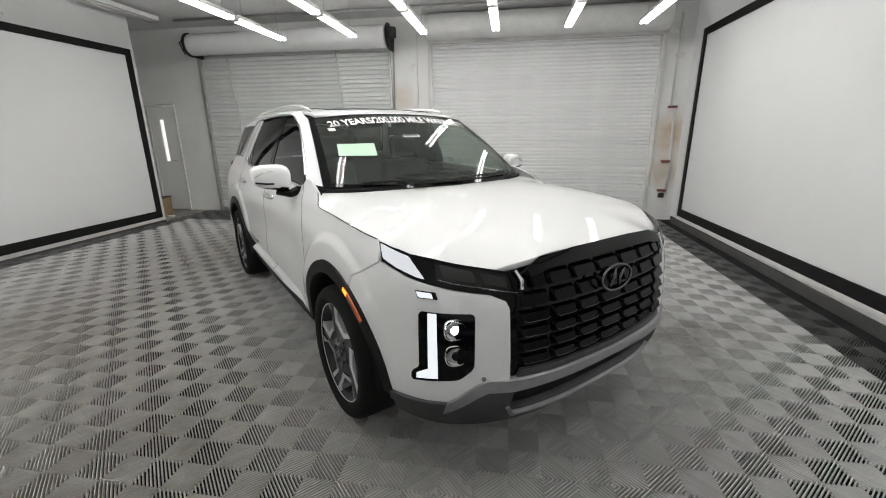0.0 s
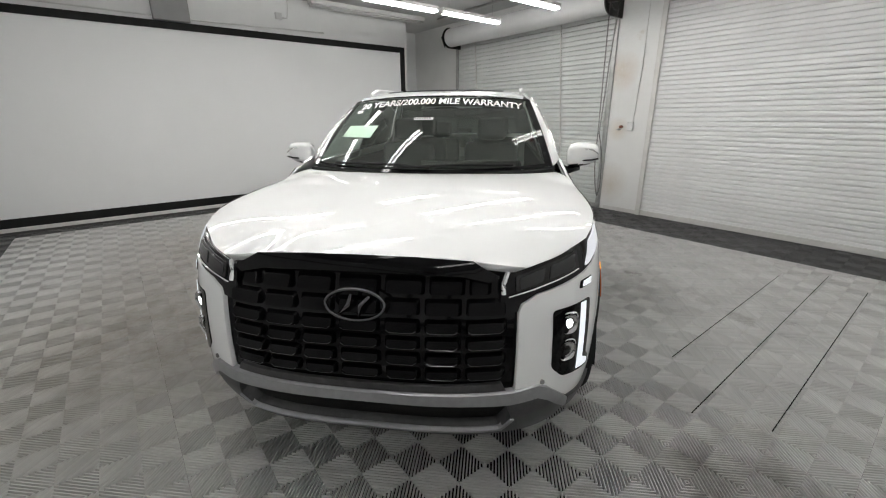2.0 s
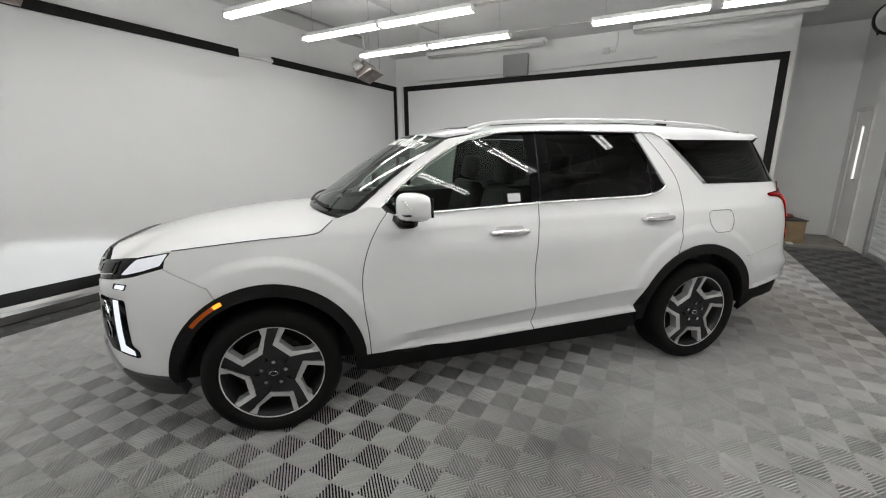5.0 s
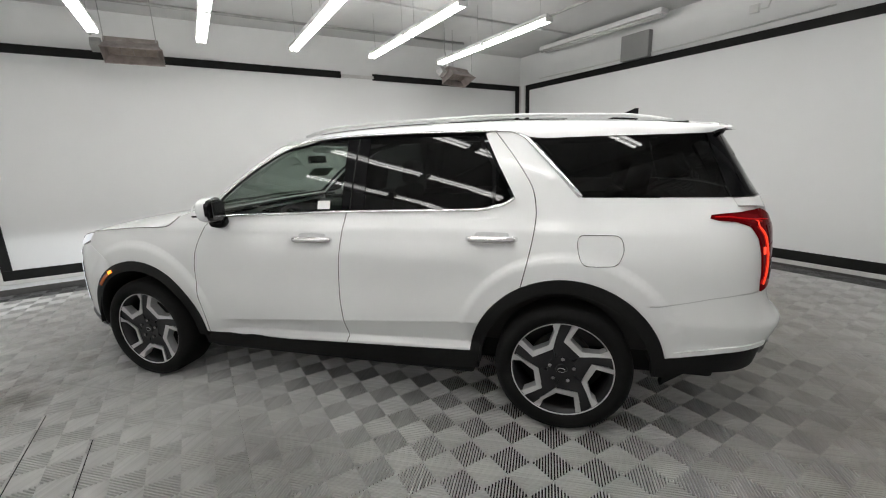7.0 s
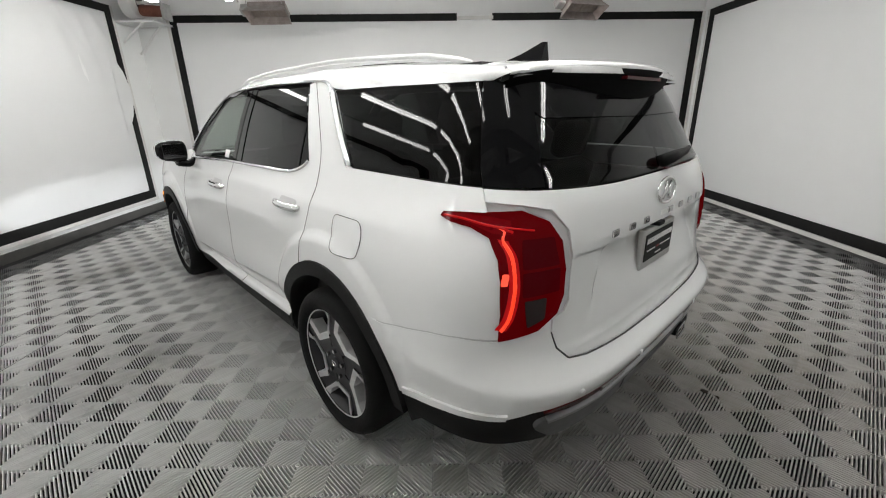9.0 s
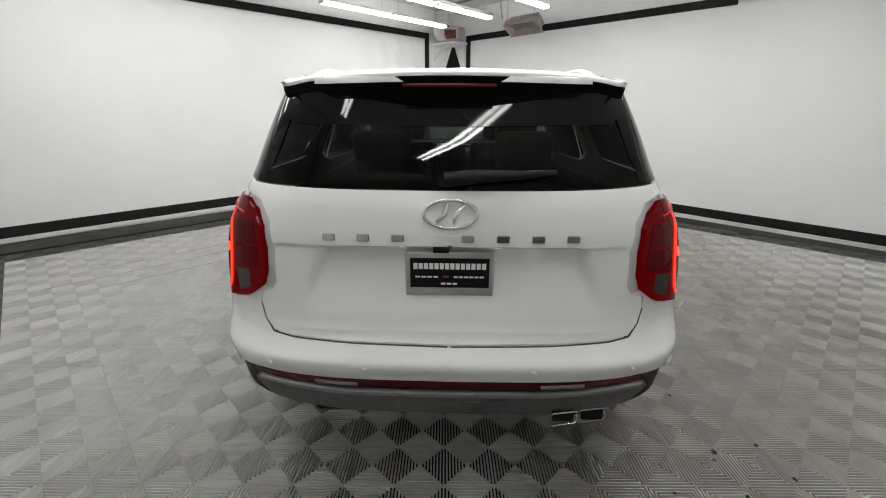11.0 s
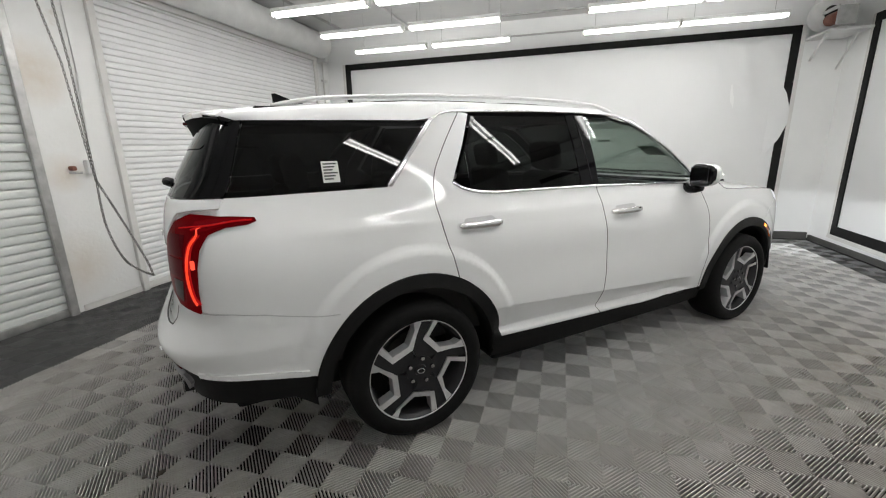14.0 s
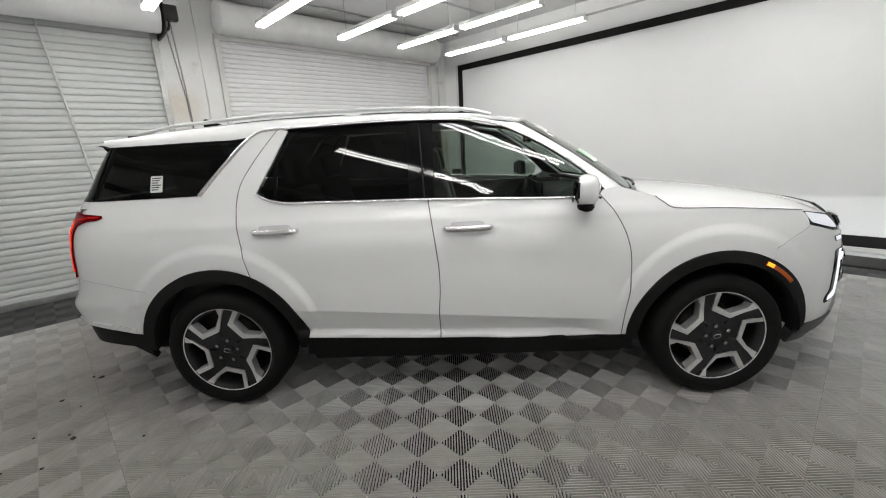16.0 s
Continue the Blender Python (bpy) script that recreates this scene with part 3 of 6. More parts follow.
# loose cloth folded over the upright border of the east screen
flap_ = bmesh.new()
front = [flap_.verts.new((X1 - d, y, z)) for y, z, d in ((-3.170, 2.46, 0.024), (-3.365, 2.13, 0.036), (-3.432, 1.92, 0.034), (-3.432, 1.71, 0.034), (-3.36, 1.50, 0.036), (-3.170, 1.20, 0.024))]
back = [flap_.verts.new((v.co.x + 0.0015, v.co.y, v.co.z)) for v in front]
flap_.faces.new(front)
flap_.faces.new(back[::-1])
for i in range(6):
    flap_.faces.new((front[i], back[i], back[(i + 1) % 6], front[(i + 1) % 6]))
bmesh.ops.recalc_face_normals(flap_, faces=flap_.faces[:])
tagged(link_mesh("cloth_fold", flap_, M_SCREEN), "white screen cloth folded loosely over a black border", "cloth")


# dark rubber base below the screens
for nm, a_, b_ in (("baseboard_east", (X1 - 0.030, -3.95, -0.02), (X1 - 0.002, 3.98, 0.09)), ("baseboard_south", (-5.03, Y0 + 0.002, -0.02), (X1 - 0.034, Y0 + 0.030, 0.055)), ("baseboard_west", (X0 + 0.002, -3.95, -0.02), (X0 + 0.030, ALC_Y - 0.02, 0.028))):
    structure(nm, box_mesh(a_, b_, 0.004), M_BASE, "dark grey rubber base along a wall", "trim")


# roller doors
def roller_door(name, x0, x1, material, label, guide_mat, pitch, ribs):
    thing = empty(name, pose(0, Y1, 0), label, "roller door", "roller doors", "structure")
    w = x1 - x0
    n = int(DOOR_TOP / pitch)
    profile = [(-0.020, 0.0), (0.006, 0.02), (0.009, 0.08), (0.011, 0.35), (0.011, 0.65), (0.009, 0.86), (0.005, 0.905), (-0.020, 0.915), (-0.020, 0.99)]
    me = bpy.data.meshes.new("slat")
    P = [(x, -d, z * pitch) for x in (0.0, w) for d, z in profile]
    k = len(profile)
    me.from_pydata(P, [], [(i, k + i, k + i + 1, i + 1) for i in range(k - 1)])
    me.materials.append(material)
    me.shade_smooth()
    for i in range(n):
        s = new("slat", me)
        s.parent = thing
        s.matrix_basis = pose(x0, 0.02, 0.06 + i * pitch)
    part("curtain_back", box_mesh((x0, 0.050, 0.0), (x1, 0.065, DOOR_TOP)), material, thing)
    part("bottom_bar", box_mesh((x0 + 0.01, -0.01, 0.0), (x1 - 0.01, 0.03, 0.075), 0.006), guide_mat, thing, "door bottom bar")
    for gx in (x0 - 0.055, x1 - 0.015):
        part("guide_rail", box_mesh((gx, -0.045, 0.0), (gx + 0.07, 0.0, DOOR_TOP + 0.05), 0.008), guide_mat, thing, "side guide rail")
    for rx in ribs:
        part("pull_strap", tube_mesh(bend([(rx - 0.20, -0.03, DOOR_TOP), (rx - 0.09, -0.03, 1.8), (rx - 0.01, -0.03, 0.85), (rx, -0.03, 0.30), (rx - 0.03, -0.035, 0.10), (rx - 0.035, -0.04, 0.01)], 4), 0.012, 6), M_TRIM, thing, "pale hanging pull strap", True)
    return thing


door_a = roller_door("door_1", DOOR_A[0], DOOR_A[1], M_SLAT_A, "grey slatted steel roller door, closed", M_GALV, 0.0755, (-3.93, -1.78))
door_b = roller_door("door_2", DOOR_B[0], DOOR_B[1], M_SLAT_B, "white slatted steel roller door, closed", M_TRIM, 0.062, ())
# rolled drum of the first door, with its end plates
drum = empty("door_drum", pose(0, Y1, 0), "white rolled door drum on black end brackets", "door drum", "", "structure")
bm = lathe([(0.0, 0.0), (0.175, 0.0), (0.18, 0.02), (0.18, 3.66), (0.175, 3.68), (0.0, 3.68)], 28, "x")
bmesh.ops.transform(bm, matrix=pose(-4.60, -0.30, 3.10), verts=bm.verts[:])
part("roll", bm, M_SLAT_B, drum, "", True)
for x in (-4.63, -0.89):
    bm = bmesh.new()
    bmesh.ops.create_cone(bm, cap_ends=True, segments=24, radius1=0.20, radius2=0.20, depth=0.02)
    bmesh.ops.transform(bm, matrix=pose(x, -0.30, 3.10, 0, 90, 0), verts=bm.verts[:])
    add_box(bm, (x - 0.012, -0.30, 2.9), (x + 0.012, 0.0, 3.19))
    part("end_bracket", bm, M_DARKSTEEL, drum, "black end bracket")
part("chain_wheel", tube_mesh([(-0.84, -0.30 + 0.13 * math.cos(t), 3.10 + 0.13 * math.sin(t)) for t in np.linspace(0, 2 * math.pi, 21)[:-1]], 0.015, 6, True), M_DARKSTEEL, drum, "chain wheel")
part("bracket_arm", box_mesh((-0.90, -0.44, 3.05), (-0.74, -0.34, 3.21), 0.01), M_DARKSTEEL, drum)
part("strut", tube_mesh([(-4.68, -0.32, 3.24), (-4.72, -0.45, 3.11), (-4.67, -0.40, 2.92)], 0.012, 6), M_DARKSTEEL, drum)
hood_ = empty("door_hood", pose(0, Y1, 0), "smooth white sheet-metal hood over a roller door", "door hood", "", "structure")
bm = lathe([(0.0, 0.0), (0.19, 0.0), (0.20, 0.02), (0.20, 3.80), (0.19, 3.82), (0.0, 3.82)], 28, "x")
bmesh.ops.transform(bm, matrix=pose(-0.25, -0.19, 3.225), verts=bm.verts[:])
part("hood_shell", bm, M_WHITEMETAL, hood_, "", True)
part("hood_lip", box_mesh((-0.25, -0.06, 2.99), (3.58, -0.001, 3.06), 0.006), M_TRIM, hood_)
part("hood_end", box_mesh((3.59, -0.22, 2.98), (3.72, -0.02, 3.13), 0.01), M_WHITEMETAL, hood_)
# alcove door
man = empty("door_3", pose(-6.07, Y1, 0), "grey painted steel door with a narrow lit window", "door", "", "structure")
part("door_leaf", box_mesh((0.03, -0.005, 0.01), (0.61, 0.035, 2.05), 0.004), M_PIER, man)
for a, b in (((-0.01, -0.03, 0), (0.03, 0.03, 2.11)), ((0.61, -0.03, 0), (0.65, 0.03, 2.11)), ((0.03, -0.03, 2.05), (0.61, 0.03, 2.11))):
    part("door_frame", box_mesh(a, b, 0.004), M_TRIM, man)
part("vision_pane", box_mesh((0.27, -0.012, 1.01), (0.34, -0.006, 1.82), 0.002), glow("lit_pane", (1.0, 0.97, 0.9), 0.9), man, "narrow lit window pane")
part("door_handle", tube_mesh([(0.54, -0.05, 1.02), (0.44, -0.05, 1.02)], 0.01, 6), M_GALV, man)
# chain hoist on the pier
chain = empty("hand_chain", pose(0, Y1 - 0.06, 0), "dark steel hand chain hanging in a long loop", "chain")


def chain_link(points, name):
    """Links along a line as one part."""
    bm = bmesh.new()
    pts = split_line(points, 0.032, False)
    for i in range(len(pts) - 1):
        p, q = Vector(pts[i]), Vector(pts[i + 1])
        d = (q - p).normalized()
        side = Vector((0, 1, 0)) if i % 2 else d.cross(Vector((0, 1, 0))).normalized()
        c = (p + q) / 2
        loop = [c + d * 0.021 * math.cos(t) + side * 0.009 * math.sin(t) for t in np.linspace(0, 2 * math.pi, 9)[:-1]]
        add_tube(bm, loop, 0.0032, 4, True)
    bmesh.ops.recalc_face_normals(bm, faces=bm.faces[:])
    return part(name, bm, M_CHAIN, chain)


chain_link([(-0.84, -0.13, 3.05), (-0.80, -0.30, 2.2), (-0.79, -0.38, 1.25)], "chain_run")
chain_link([(-0.84, -0.37, 3.05), (-0.81, -0.40, 2.2), (-0.80, -0.40, 1.25)], "chain_run")
chain_link(bend([(-0.80, -0.40, 1.25), (-0.80, -0.40, 0.85), (-0.74, -0.44, 0.53), (-0.66, -0.52, 0.39), (-0.60, -0.58, 0.335)], 6), "chain_run")
chain_link(bend([(-0.79, -0.38, 1.25), (-0.69, -0.42, 0.93), (-0.60, -0.52, 0.50), (-0.60, -0.58, 0.335)], 6), "chain_run")
part("wall_hook", tube_mesh([(-0.70, 0.05, 1.30), (-0.70, -0.03, 1.30), (-0.66, -0.05, 1.30)], 0.012, 6), M_GALV, chain)
box_ = empty("switch_box", pose(-0.53, Y1, 1.34), "small white wall box beside a chain", "wall box")
part("box_body", box_mesh((-0.04, -0.05, -0.06), (0.05, 0.0, 0.07), 0.008), M_WHITEMETAL, box_)
part("knob", tube_mesh([(-0.15, 0.0, 0.0), (-0.15, -0.05, 0.0)], 0.022, 10), M_RUST, box_)
# conduits on the piers
for nm, pts, r, lab in (("conduit", [(3.90, Y1 - 0.03, 0.45), (3.90, Y1 - 0.03, 1.0), (3.86, Y1 - 0.03, 1.82)], 0.022, "rust-stained steel conduit on the wall"),
                        ("conduit", [(3.80, Y1 - 0.03, 1.92), (3.80, Y1 - 0.03, 3.3)], 0.015, "thin white conduit on the wall"),
                        ("conduit", [(-0.50, Y1 - 0.012, 1.40), (-0.46, Y1 - 0.012, 2.2), (-0.47, Y1 - 0.012, CEIL)], 0.006, "thin white conduit on the wall")):
    ob = link_mesh(nm, tube_mesh(pts, r, 8), M_TRIM, None, lab, True)
    tagged(ob, lab, "conduit")
for z in (0.52, 1.02, 1.90, 2.70):
    ob = link_mesh("pipe_clamp", box_mesh((3.76, Y1 - 0.055, z - 0.018), (3.90, Y1 - 0.001, z + 0.018), 0.004), M_RUST if z < 2 else M_TRIM)
    tagged(ob, "small rusty pipe clamp on the wall", "clamp", "pipe clamps")
ob = link_mesh("floor_valve", boxes(((3.78, Y1 - 0.10, 0.40), (3.86, Y1 - 0.01, 0.48)), bevel=0.01), M_DARKSTEEL)
tagged(ob, "small dark pipe valve on the wall", "valve")


# lights
ROW_X = (-2.33, -1.19, -0.11, 0.94, 1.94, 2.93)
SPANS = ((1.77, 2.94), (0.52, 1.69), (-1.62, -0.45), (-2.80, -1.63))


def strip_light(length, lit, tube_mat=None):
    thing = empty("strip_light", Matrix(), "twin-tube fluorescent strip light hung below the ceiling, lit" if lit else "unlit white fluorescent strip light on the wall edge", "strip light", "strip lights")
    part("channel", box_mesh((-0.055, 0, 0.030), (0.055, length, 0.075), 0.008), M_WHITEMETAL, thing)
    for x in (-0.034, 0.034):
        part("tube", tube_mesh([(x, 0.02, 0.012), (x, length - 0.02, 0.012)], 0.016, 10), tube_mat if lit else M_DEADTUBE, thing, "lit fluorescent tube" if lit else "", True)
    for y in (0.0, length - 0.02):
        part("end_cap", box_mesh((-0.055, y, -0.006), (0.055, y + 0.02, 0.03), 0.003), M_WHITEMETAL, thing)
    for y in (0.15, length - 0.15):
        part("hanger", tube_mesh([(0, y, 0.07), (0, y, CEIL - 2.915)], 0.003, 5), M_GALV, thing)
    return thing


for x, tube_mat in zip(ROW_X, M_TUBES):
    first = strip_light(1.17, True, tube_mat)
    first.matrix_world = pose(x, SPANS[0][0], 2.915)
    for y, _ in SPANS[1:]:
        copy_thing(first, pose(x, y, 2.915))
dead = empty("strip_light", pose(-4.68, -2.95, 3.31), "unlit white fluorescent strip light near the ceiling", "strip light", "unlit strip lights")
part("channel", box_mesh((-0.09, 0, 0.03), (0.09, 2.35, 0.10), 0.012), M_WHITEMETAL, dead)
for x in (-0.05, 0.05):
    part("tube", tube_mesh([(x, 0.02, 0.012), (x, 2.33, 0.012)], 0.016, 8), M_DEADTUBE, dead, "", True)
part("hanger", tube_mesh([(0, 0.2, 0.1), (0, 0.2, CEIL - 3.31)], 0.004, 5), M_GALV, dead)
part("hanger", tube_mesh([(0, 2.1, 0.1), (0, 2.1, CEIL - 3.31)], 0.004, 5), M_GALV, dead)
copy_thing(dead, pose(-4.68, 0.78, 3.31))
for x in ROW_X:
    ob = link_mesh("light_rail", boxes(((x - 0.012, -0.45, 2.955), (x + 0.012, 0.52, 2.975))), M_GALV)
    tagged(ob, "thin metal rail linking strip lights", "rail", "light rails")
for y in (2.35, -2.2):
    ob = link_mesh("ceiling_conduit", tube_mesh([(-4.6, y, CEIL - 0.02), (3.7, y, CEIL - 0.02)], 0.018, 8), M_WHITEMETAL, None, "", True)
    tagged(ob, "painted steel conduit under the ceiling", "conduit", "ceiling conduits")
for pts, r in (([(-4.6, 3.45, CEIL - 0.05), (-0.7, 3.45, CEIL - 0.05), (3.7, 3.40, CEIL - 0.05)], 0.016), ([(-4.6, 3.52, CEIL - 0.015), (3.7, 3.50, CEIL - 0.015)], 0.012), ([(-3.2, -3.4, CEIL - 0.03), (3.4, -3.4, CEIL - 0.03)], 0.02)):
    ob = link_mesh("gas_pipe", tube_mesh(pts, r, 8), M_GALV, None, "", True)
    tagged(ob, "painted pipe running below the ceiling", "pipe", "ceiling pipes")
# wall bits above the west screen
ob = link_mesh("vent_duct", boxes(((X0 + 0.001, -1.48, 2.89), (X0 + 0.10, -1.0, 3.27)), bevel=0.01), M_DUCT)
tagged(ob, "grey sheet-metal duct on the wall", "duct")
jb = empty("junction_box", pose(X0, 0.36, 3.16), "small white junction box with conduit on the wall", "junction box")
part("box_body", box_mesh((0.0, -0.06, -0.05), (0.05, 0.05, 0.05), 0.006), M_WHITEMETAL, jb)
part("pipe", tube_mesh([(0.02, 0.05, -0.02), (0.02, 0.14, -0.02), (0.02, 0.17, 0.12), (0.02, 0.17, 0.30)], 0.010, 6), M_WHITEMETAL, jb, "", True)
ob = link_mesh("conduit", tube_mesh([(X0 + 0.02, 1.15, 2.98), (X0 + 0.02, -1.0, 2.94), (X0 + 0.02, -3.4, 2.96)], 0.012, 6), M_WHITEMETAL, None, "", True)
tagged(ob, "thin white conduit on the wall above a screen", "conduit")


# infrared heaters
def heater(m):
    thing = empty("infrared_heater", m, "tarnished steel gas infrared heater hung near the ceiling", "heater", "infrared heaters")
    T = pose(0, 0, 0, -34, 0, 0)
    P = [(-0.30, -0.15, 0.0), (0.30, -0.15, 0.0), (0.30, 0.13, 0.03), (-0.30, 0.13, 0.03), (-0.25, -0.10, 0.14), (0.25, -0.10, 0.14), (0.25, 0.10, 0.14), (-0.25, 0.10, 0.14)]
    raw("reflector", [T @ Vector(p) for p in P], [(0, 1, 5, 4), (1, 2, 6, 5), (2, 3, 7, 6), (3, 0, 4, 7)], M_HEATER, thing, "flared steel reflector")
    part("burner_box", box_mesh((-0.27, -0.11, 0.13), (0.27, 0.11, 0.20), 0.01, T), M_HEATER, thing)
    for i in range(4):
        part("ceramic_plate", box_mesh((-0.235 + i * 0.12, -0.085, 0.118), (-0.125 + i * 0.12, 0.085, 0.128), 0.003, T), M_CERAMIC, thing)
    for i in range(5):
        part("guard_bar", tube_mesh([T @ Vector((0.304, -0.10 + i * 0.045, 0.02)), T @ Vector((0.262, -0.08 + i * 0.036, 0.14))], 0.004, 5), M_GALV, thing)
    part("gas_valve", box_mesh((-0.40, -0.06, 0.10), (-0.29, 0.06, 0.22), 0.012, T), M_GALV, thing)
    part("gas_hose", tube_mesh([(-0.36, -0.07, 0.20), (-0.42, -0.05, 0.42), (-0.40, -0.05, CEIL - m.translation.z)], 0.012, 6), M_GALV, thing)
    for x in (-0.25, 0.25):
        part("hanger_chain", tube_mesh([(x, -0.08, 0.17), (x, -0.08, CEIL - m.translation.z)], 0.005, 5), M_GALV, thing)
    part("guard_bar", tube_mesh([T @ Vector(p) for p in ((-0.30, -0.15, -0.004), (0.30, -0.15, -0.004), (0.30, 0.13, 0.026), (-0.30, 0.13, 0.026))], 0.006, 5, True), M_HEATER, thing)
    return thing


heater(pose(1.65, -3.27, 2.785, 0, 0, 180))
heater(pose(-2.83, -3.02, 2.72, 0, 0, 198))
# blower on its bracket in the south-east corner
fan = empty("blower", pose(3.55, -3.58, 2.84), "white centrifugal blower with motor on a wall bracket", "blower")
part("bracket_shelf", box_mesh((-0.12, -0.36, -0.02), (0.478, 0.10, 0.01), 0.004), M_WHITEMETAL, fan)
part("bracket_strut", tube_mesh([(0.10, 0.03, -0.02), (0.470, 0.00, -0.28)], 0.016, 6), M_WHITEMETAL, fan)
part("bracket_strut", tube_mesh([(0.06, -0.30, -0.02), (0.470, -0.33, -0.41)], 0.016, 6), M_WHITEMETAL, fan)
bm = lathe([(0.0, 0.0), (0.10, 0.0), (0.12, 0.015), (0.19, 0.02), (0.20, 0.04), (0.20, 0.17), (0.19, 0.19), (0.0, 0.19)], 30, "x")
bmesh.ops.transform(bm, matrix=pose(0.08, 0.02, 0.235), verts=bm.verts[:])
part("scroll", bm, M_WHITEMETAL, fan, "", True)
bm = lathe([(0.0, -0.004), (0.085, -0.004), (0.09, 0.004), (0.0, 0.01)], 24, "x")
bmesh.ops.transform(bm, matrix=pose(0.08, 0.02, 0.235), verts=bm.verts[:])
part("inlet", bm, M_DARKSTEEL, fan)
part("outlet", box_mesh((0.10, -0.02, 0.30), (0.26, 0.16, 0.55), 0.01), M_WHITEMETAL, fan)
part("motor", tube_mesh([(-0.26, 0.04, 0.12), (0.06, 0.04, 0.14)], 0.075, 14), M_RUST, fan, "rusty motor", True)
part("motor_frame", boxes(((-0.32, -0.06, 0.0), (-0.28, 0.14, 0.22)), ((-0.30, 0.12, 0.20), (0.05, 0.14, 0.24)), bevel=0.004), M_GALV, fan)

# clutter in the alcove
crate = empty("cardboard_box", pose(-5.62, 3.30, 0, 0, 0, 14), "worn cardboard box on the floor in an alcove", "box")
part("box_body", box_mesh((-0.28, -0.20, 0.0), (0.28, 0.20, 0.36), 0.006), M_CARD, crate)
part("flap", box_mesh((-0.31, -0.24, 0.36), (0.30, 0.22, 0.372), 0.003), M_DARKSTEEL, crate, "dark loose lid")
rag = link_mesh("red_cloth_heap", bmesh.new(), M_RUST)
bm = bmesh.new()
bmesh.ops.create_icosphere(bm, subdivisions=3, radius=0.15)
for v in bm.verts:
    v.co = Vector((v.co.x * 1.1, v.co.y, abs(v.co.z) * 0.55)) * (1 + 0.35 * noise.noise(v.co * 12))
bm.to_mesh(rag.data)
bm.free()
rag.matrix_world = pose(-5.70, 3.28, 0.372)
tagged(rag, "crumpled rust-red cloth on a cardboard box", "cloth")
ob = link_mesh("wooden_stick", tube_mesh([(-5.86, 3.35, 0.0), (-6.05, 3.20, 0.95)], 0.012, 6), M_WOOD)
tagged(ob, "thin wooden stick leaning on the wall", "stick")
ob = link_mesh("wood_stack", boxes(((-5.98, 3.05, 0.0), (-5.80, 3.45, 0.06)), ((-5.97, 3.08, 0.06), (-5.82, 3.42, 0.14)), ((-5.98, 3.06, 0.14), (-5.84, 3.44, 0.22)), bevel=0.006), M_WOOD)
tagged(ob, "short stack of old boards on the floor", "boards")
ob = link_mesh("paper_scrap", boxes(((-5.36, 3.32, 0.0), (-5.22, 3.40, 0.02)), bevel=0.006), M_PAPER)
tagged(ob, "crumpled pale paper scrap on the floor", "scrap")

# ---------------------------------------------------------------- the car: shape of the body
# Car axes: x ahead, y to its left, z up; the origin lies on the floor between the axles.
AXLE_F, AXLE_R, HUB_Z, HUB_Y, ARCH_R = 1.45, -1.45, 0.368, 0.945, 0.515
FLARE_Z = HUB_Z + 0.035
XS, XR, LF, LR = 1.5, -1.9, 1.5, 1.25
NF, NR = 3.05, 4.0
half_width = softened(curve((0.2, 0.875), (0.3, 0.91), (0.4, 0.942), (0.5, 0.953), (0.7, 0.958), (0.95, 0.948), (1.06, 0.924), (1.187, 0.874), (1.28, 0.843), (1.45, 0.780), (1.63, 0.699), (1.72, 0.652)), 0.1, 1.9, 0.03)
nose = curve((0.2, 2.27), (0.25, 2.33), (0.35, 2.395), (0.45, 2.43), (0.6, 2.432), (0.8, 2.42), (0.9, 2.402), (1.0, 2.36), (1.03, 2.335), (1.1, 2.26))
tail_line = curve((0.3, -2.44), (0.4, -2.50), (0.52, -2.532), (0.58, -2.556), (0.655, -2.588), (0.668, -2.586), (0.70, -2.560), (0.745, -2.525), (0.80, -2.505), (0.9, -2.495), (1.1, -2.495), (1.2, -2.485), (1.29, -2.46), (1.5, -2.345), (1.62, -2.27))
tail_soft = softened(tail_line, 0.2, 1.9, 0.05)


def tail(z):
    k = smooth(z, 1.22, 1.28)
    return tail_line(z) if k == 0 else tail_line(z) * (1 - k) + tail_soft(z) * k


def arc_table(n, sx, sy):
    phi = np.linspace(math.pi / 2, 0, 6001)
    c, s = np.abs(np.cos(phi)) ** (2 / n), np.abs(np.sin(phi)) ** (2 / n)
    c[0], s[-1] = 0, 0
    length = np.concatenate([[0], np.cumsum(np.hypot(np.diff(c * sx), np.diff(s * sy)))])
    return length / length[-1], c, s


FT, FC, FS = arc_table(NF, 0.92, 0.95)
RT, RC, RS = arc_table(NR, 0.62, 0.93)


def sculpt(x, z):
    """How far the flank stands proud of its plain width."""
    d = 0.0
    for ax in (AXLE_F, AXLE_R):
        r = math.hypot(x - ax, z - FLARE_Z)
        if r < 0.8 and z > 0.3:
            d += 0.018 * min(1.0, max(0.0, (0.615 - r) / 0.040)) * smooth(z, 0.45, 0.72)
    if -1.0 < x < 0.95 and z < 0.72:
        up = 0.535 - 0.066 * x
        lo = 0.428 - 0.030 * x
        fade = smooth(x, -1.05, -0.9) * (1 - smooth(x, 0.62, 0.86))
        if z > lo:
            d -= 0.055 * fade * min(1.0, max(0.0, (up + 0.012 - z) / (up + 0.012 - lo)))
        else:
            d -= 0.055 * fade * max(0.0, (z - lo + 0.025) / 0.025)
    d -= 0.010 * math.exp(-((z - 0.80) / 0.12) ** 2) * smooth(x, -1.3, -0.7) * (1 - smooth(x, 0.6, 1.0))
    if x < -1.9:
        d += 0.014 * max(0.0, 1 - abs(z - 0.675) / 0.09) * smooth(-x, 1.95, 2.1)
    d += 0.006 * math.exp(-((z - 1.12) / 0.035) ** 2) * smooth(x, -2.1, -1.7)
    return d


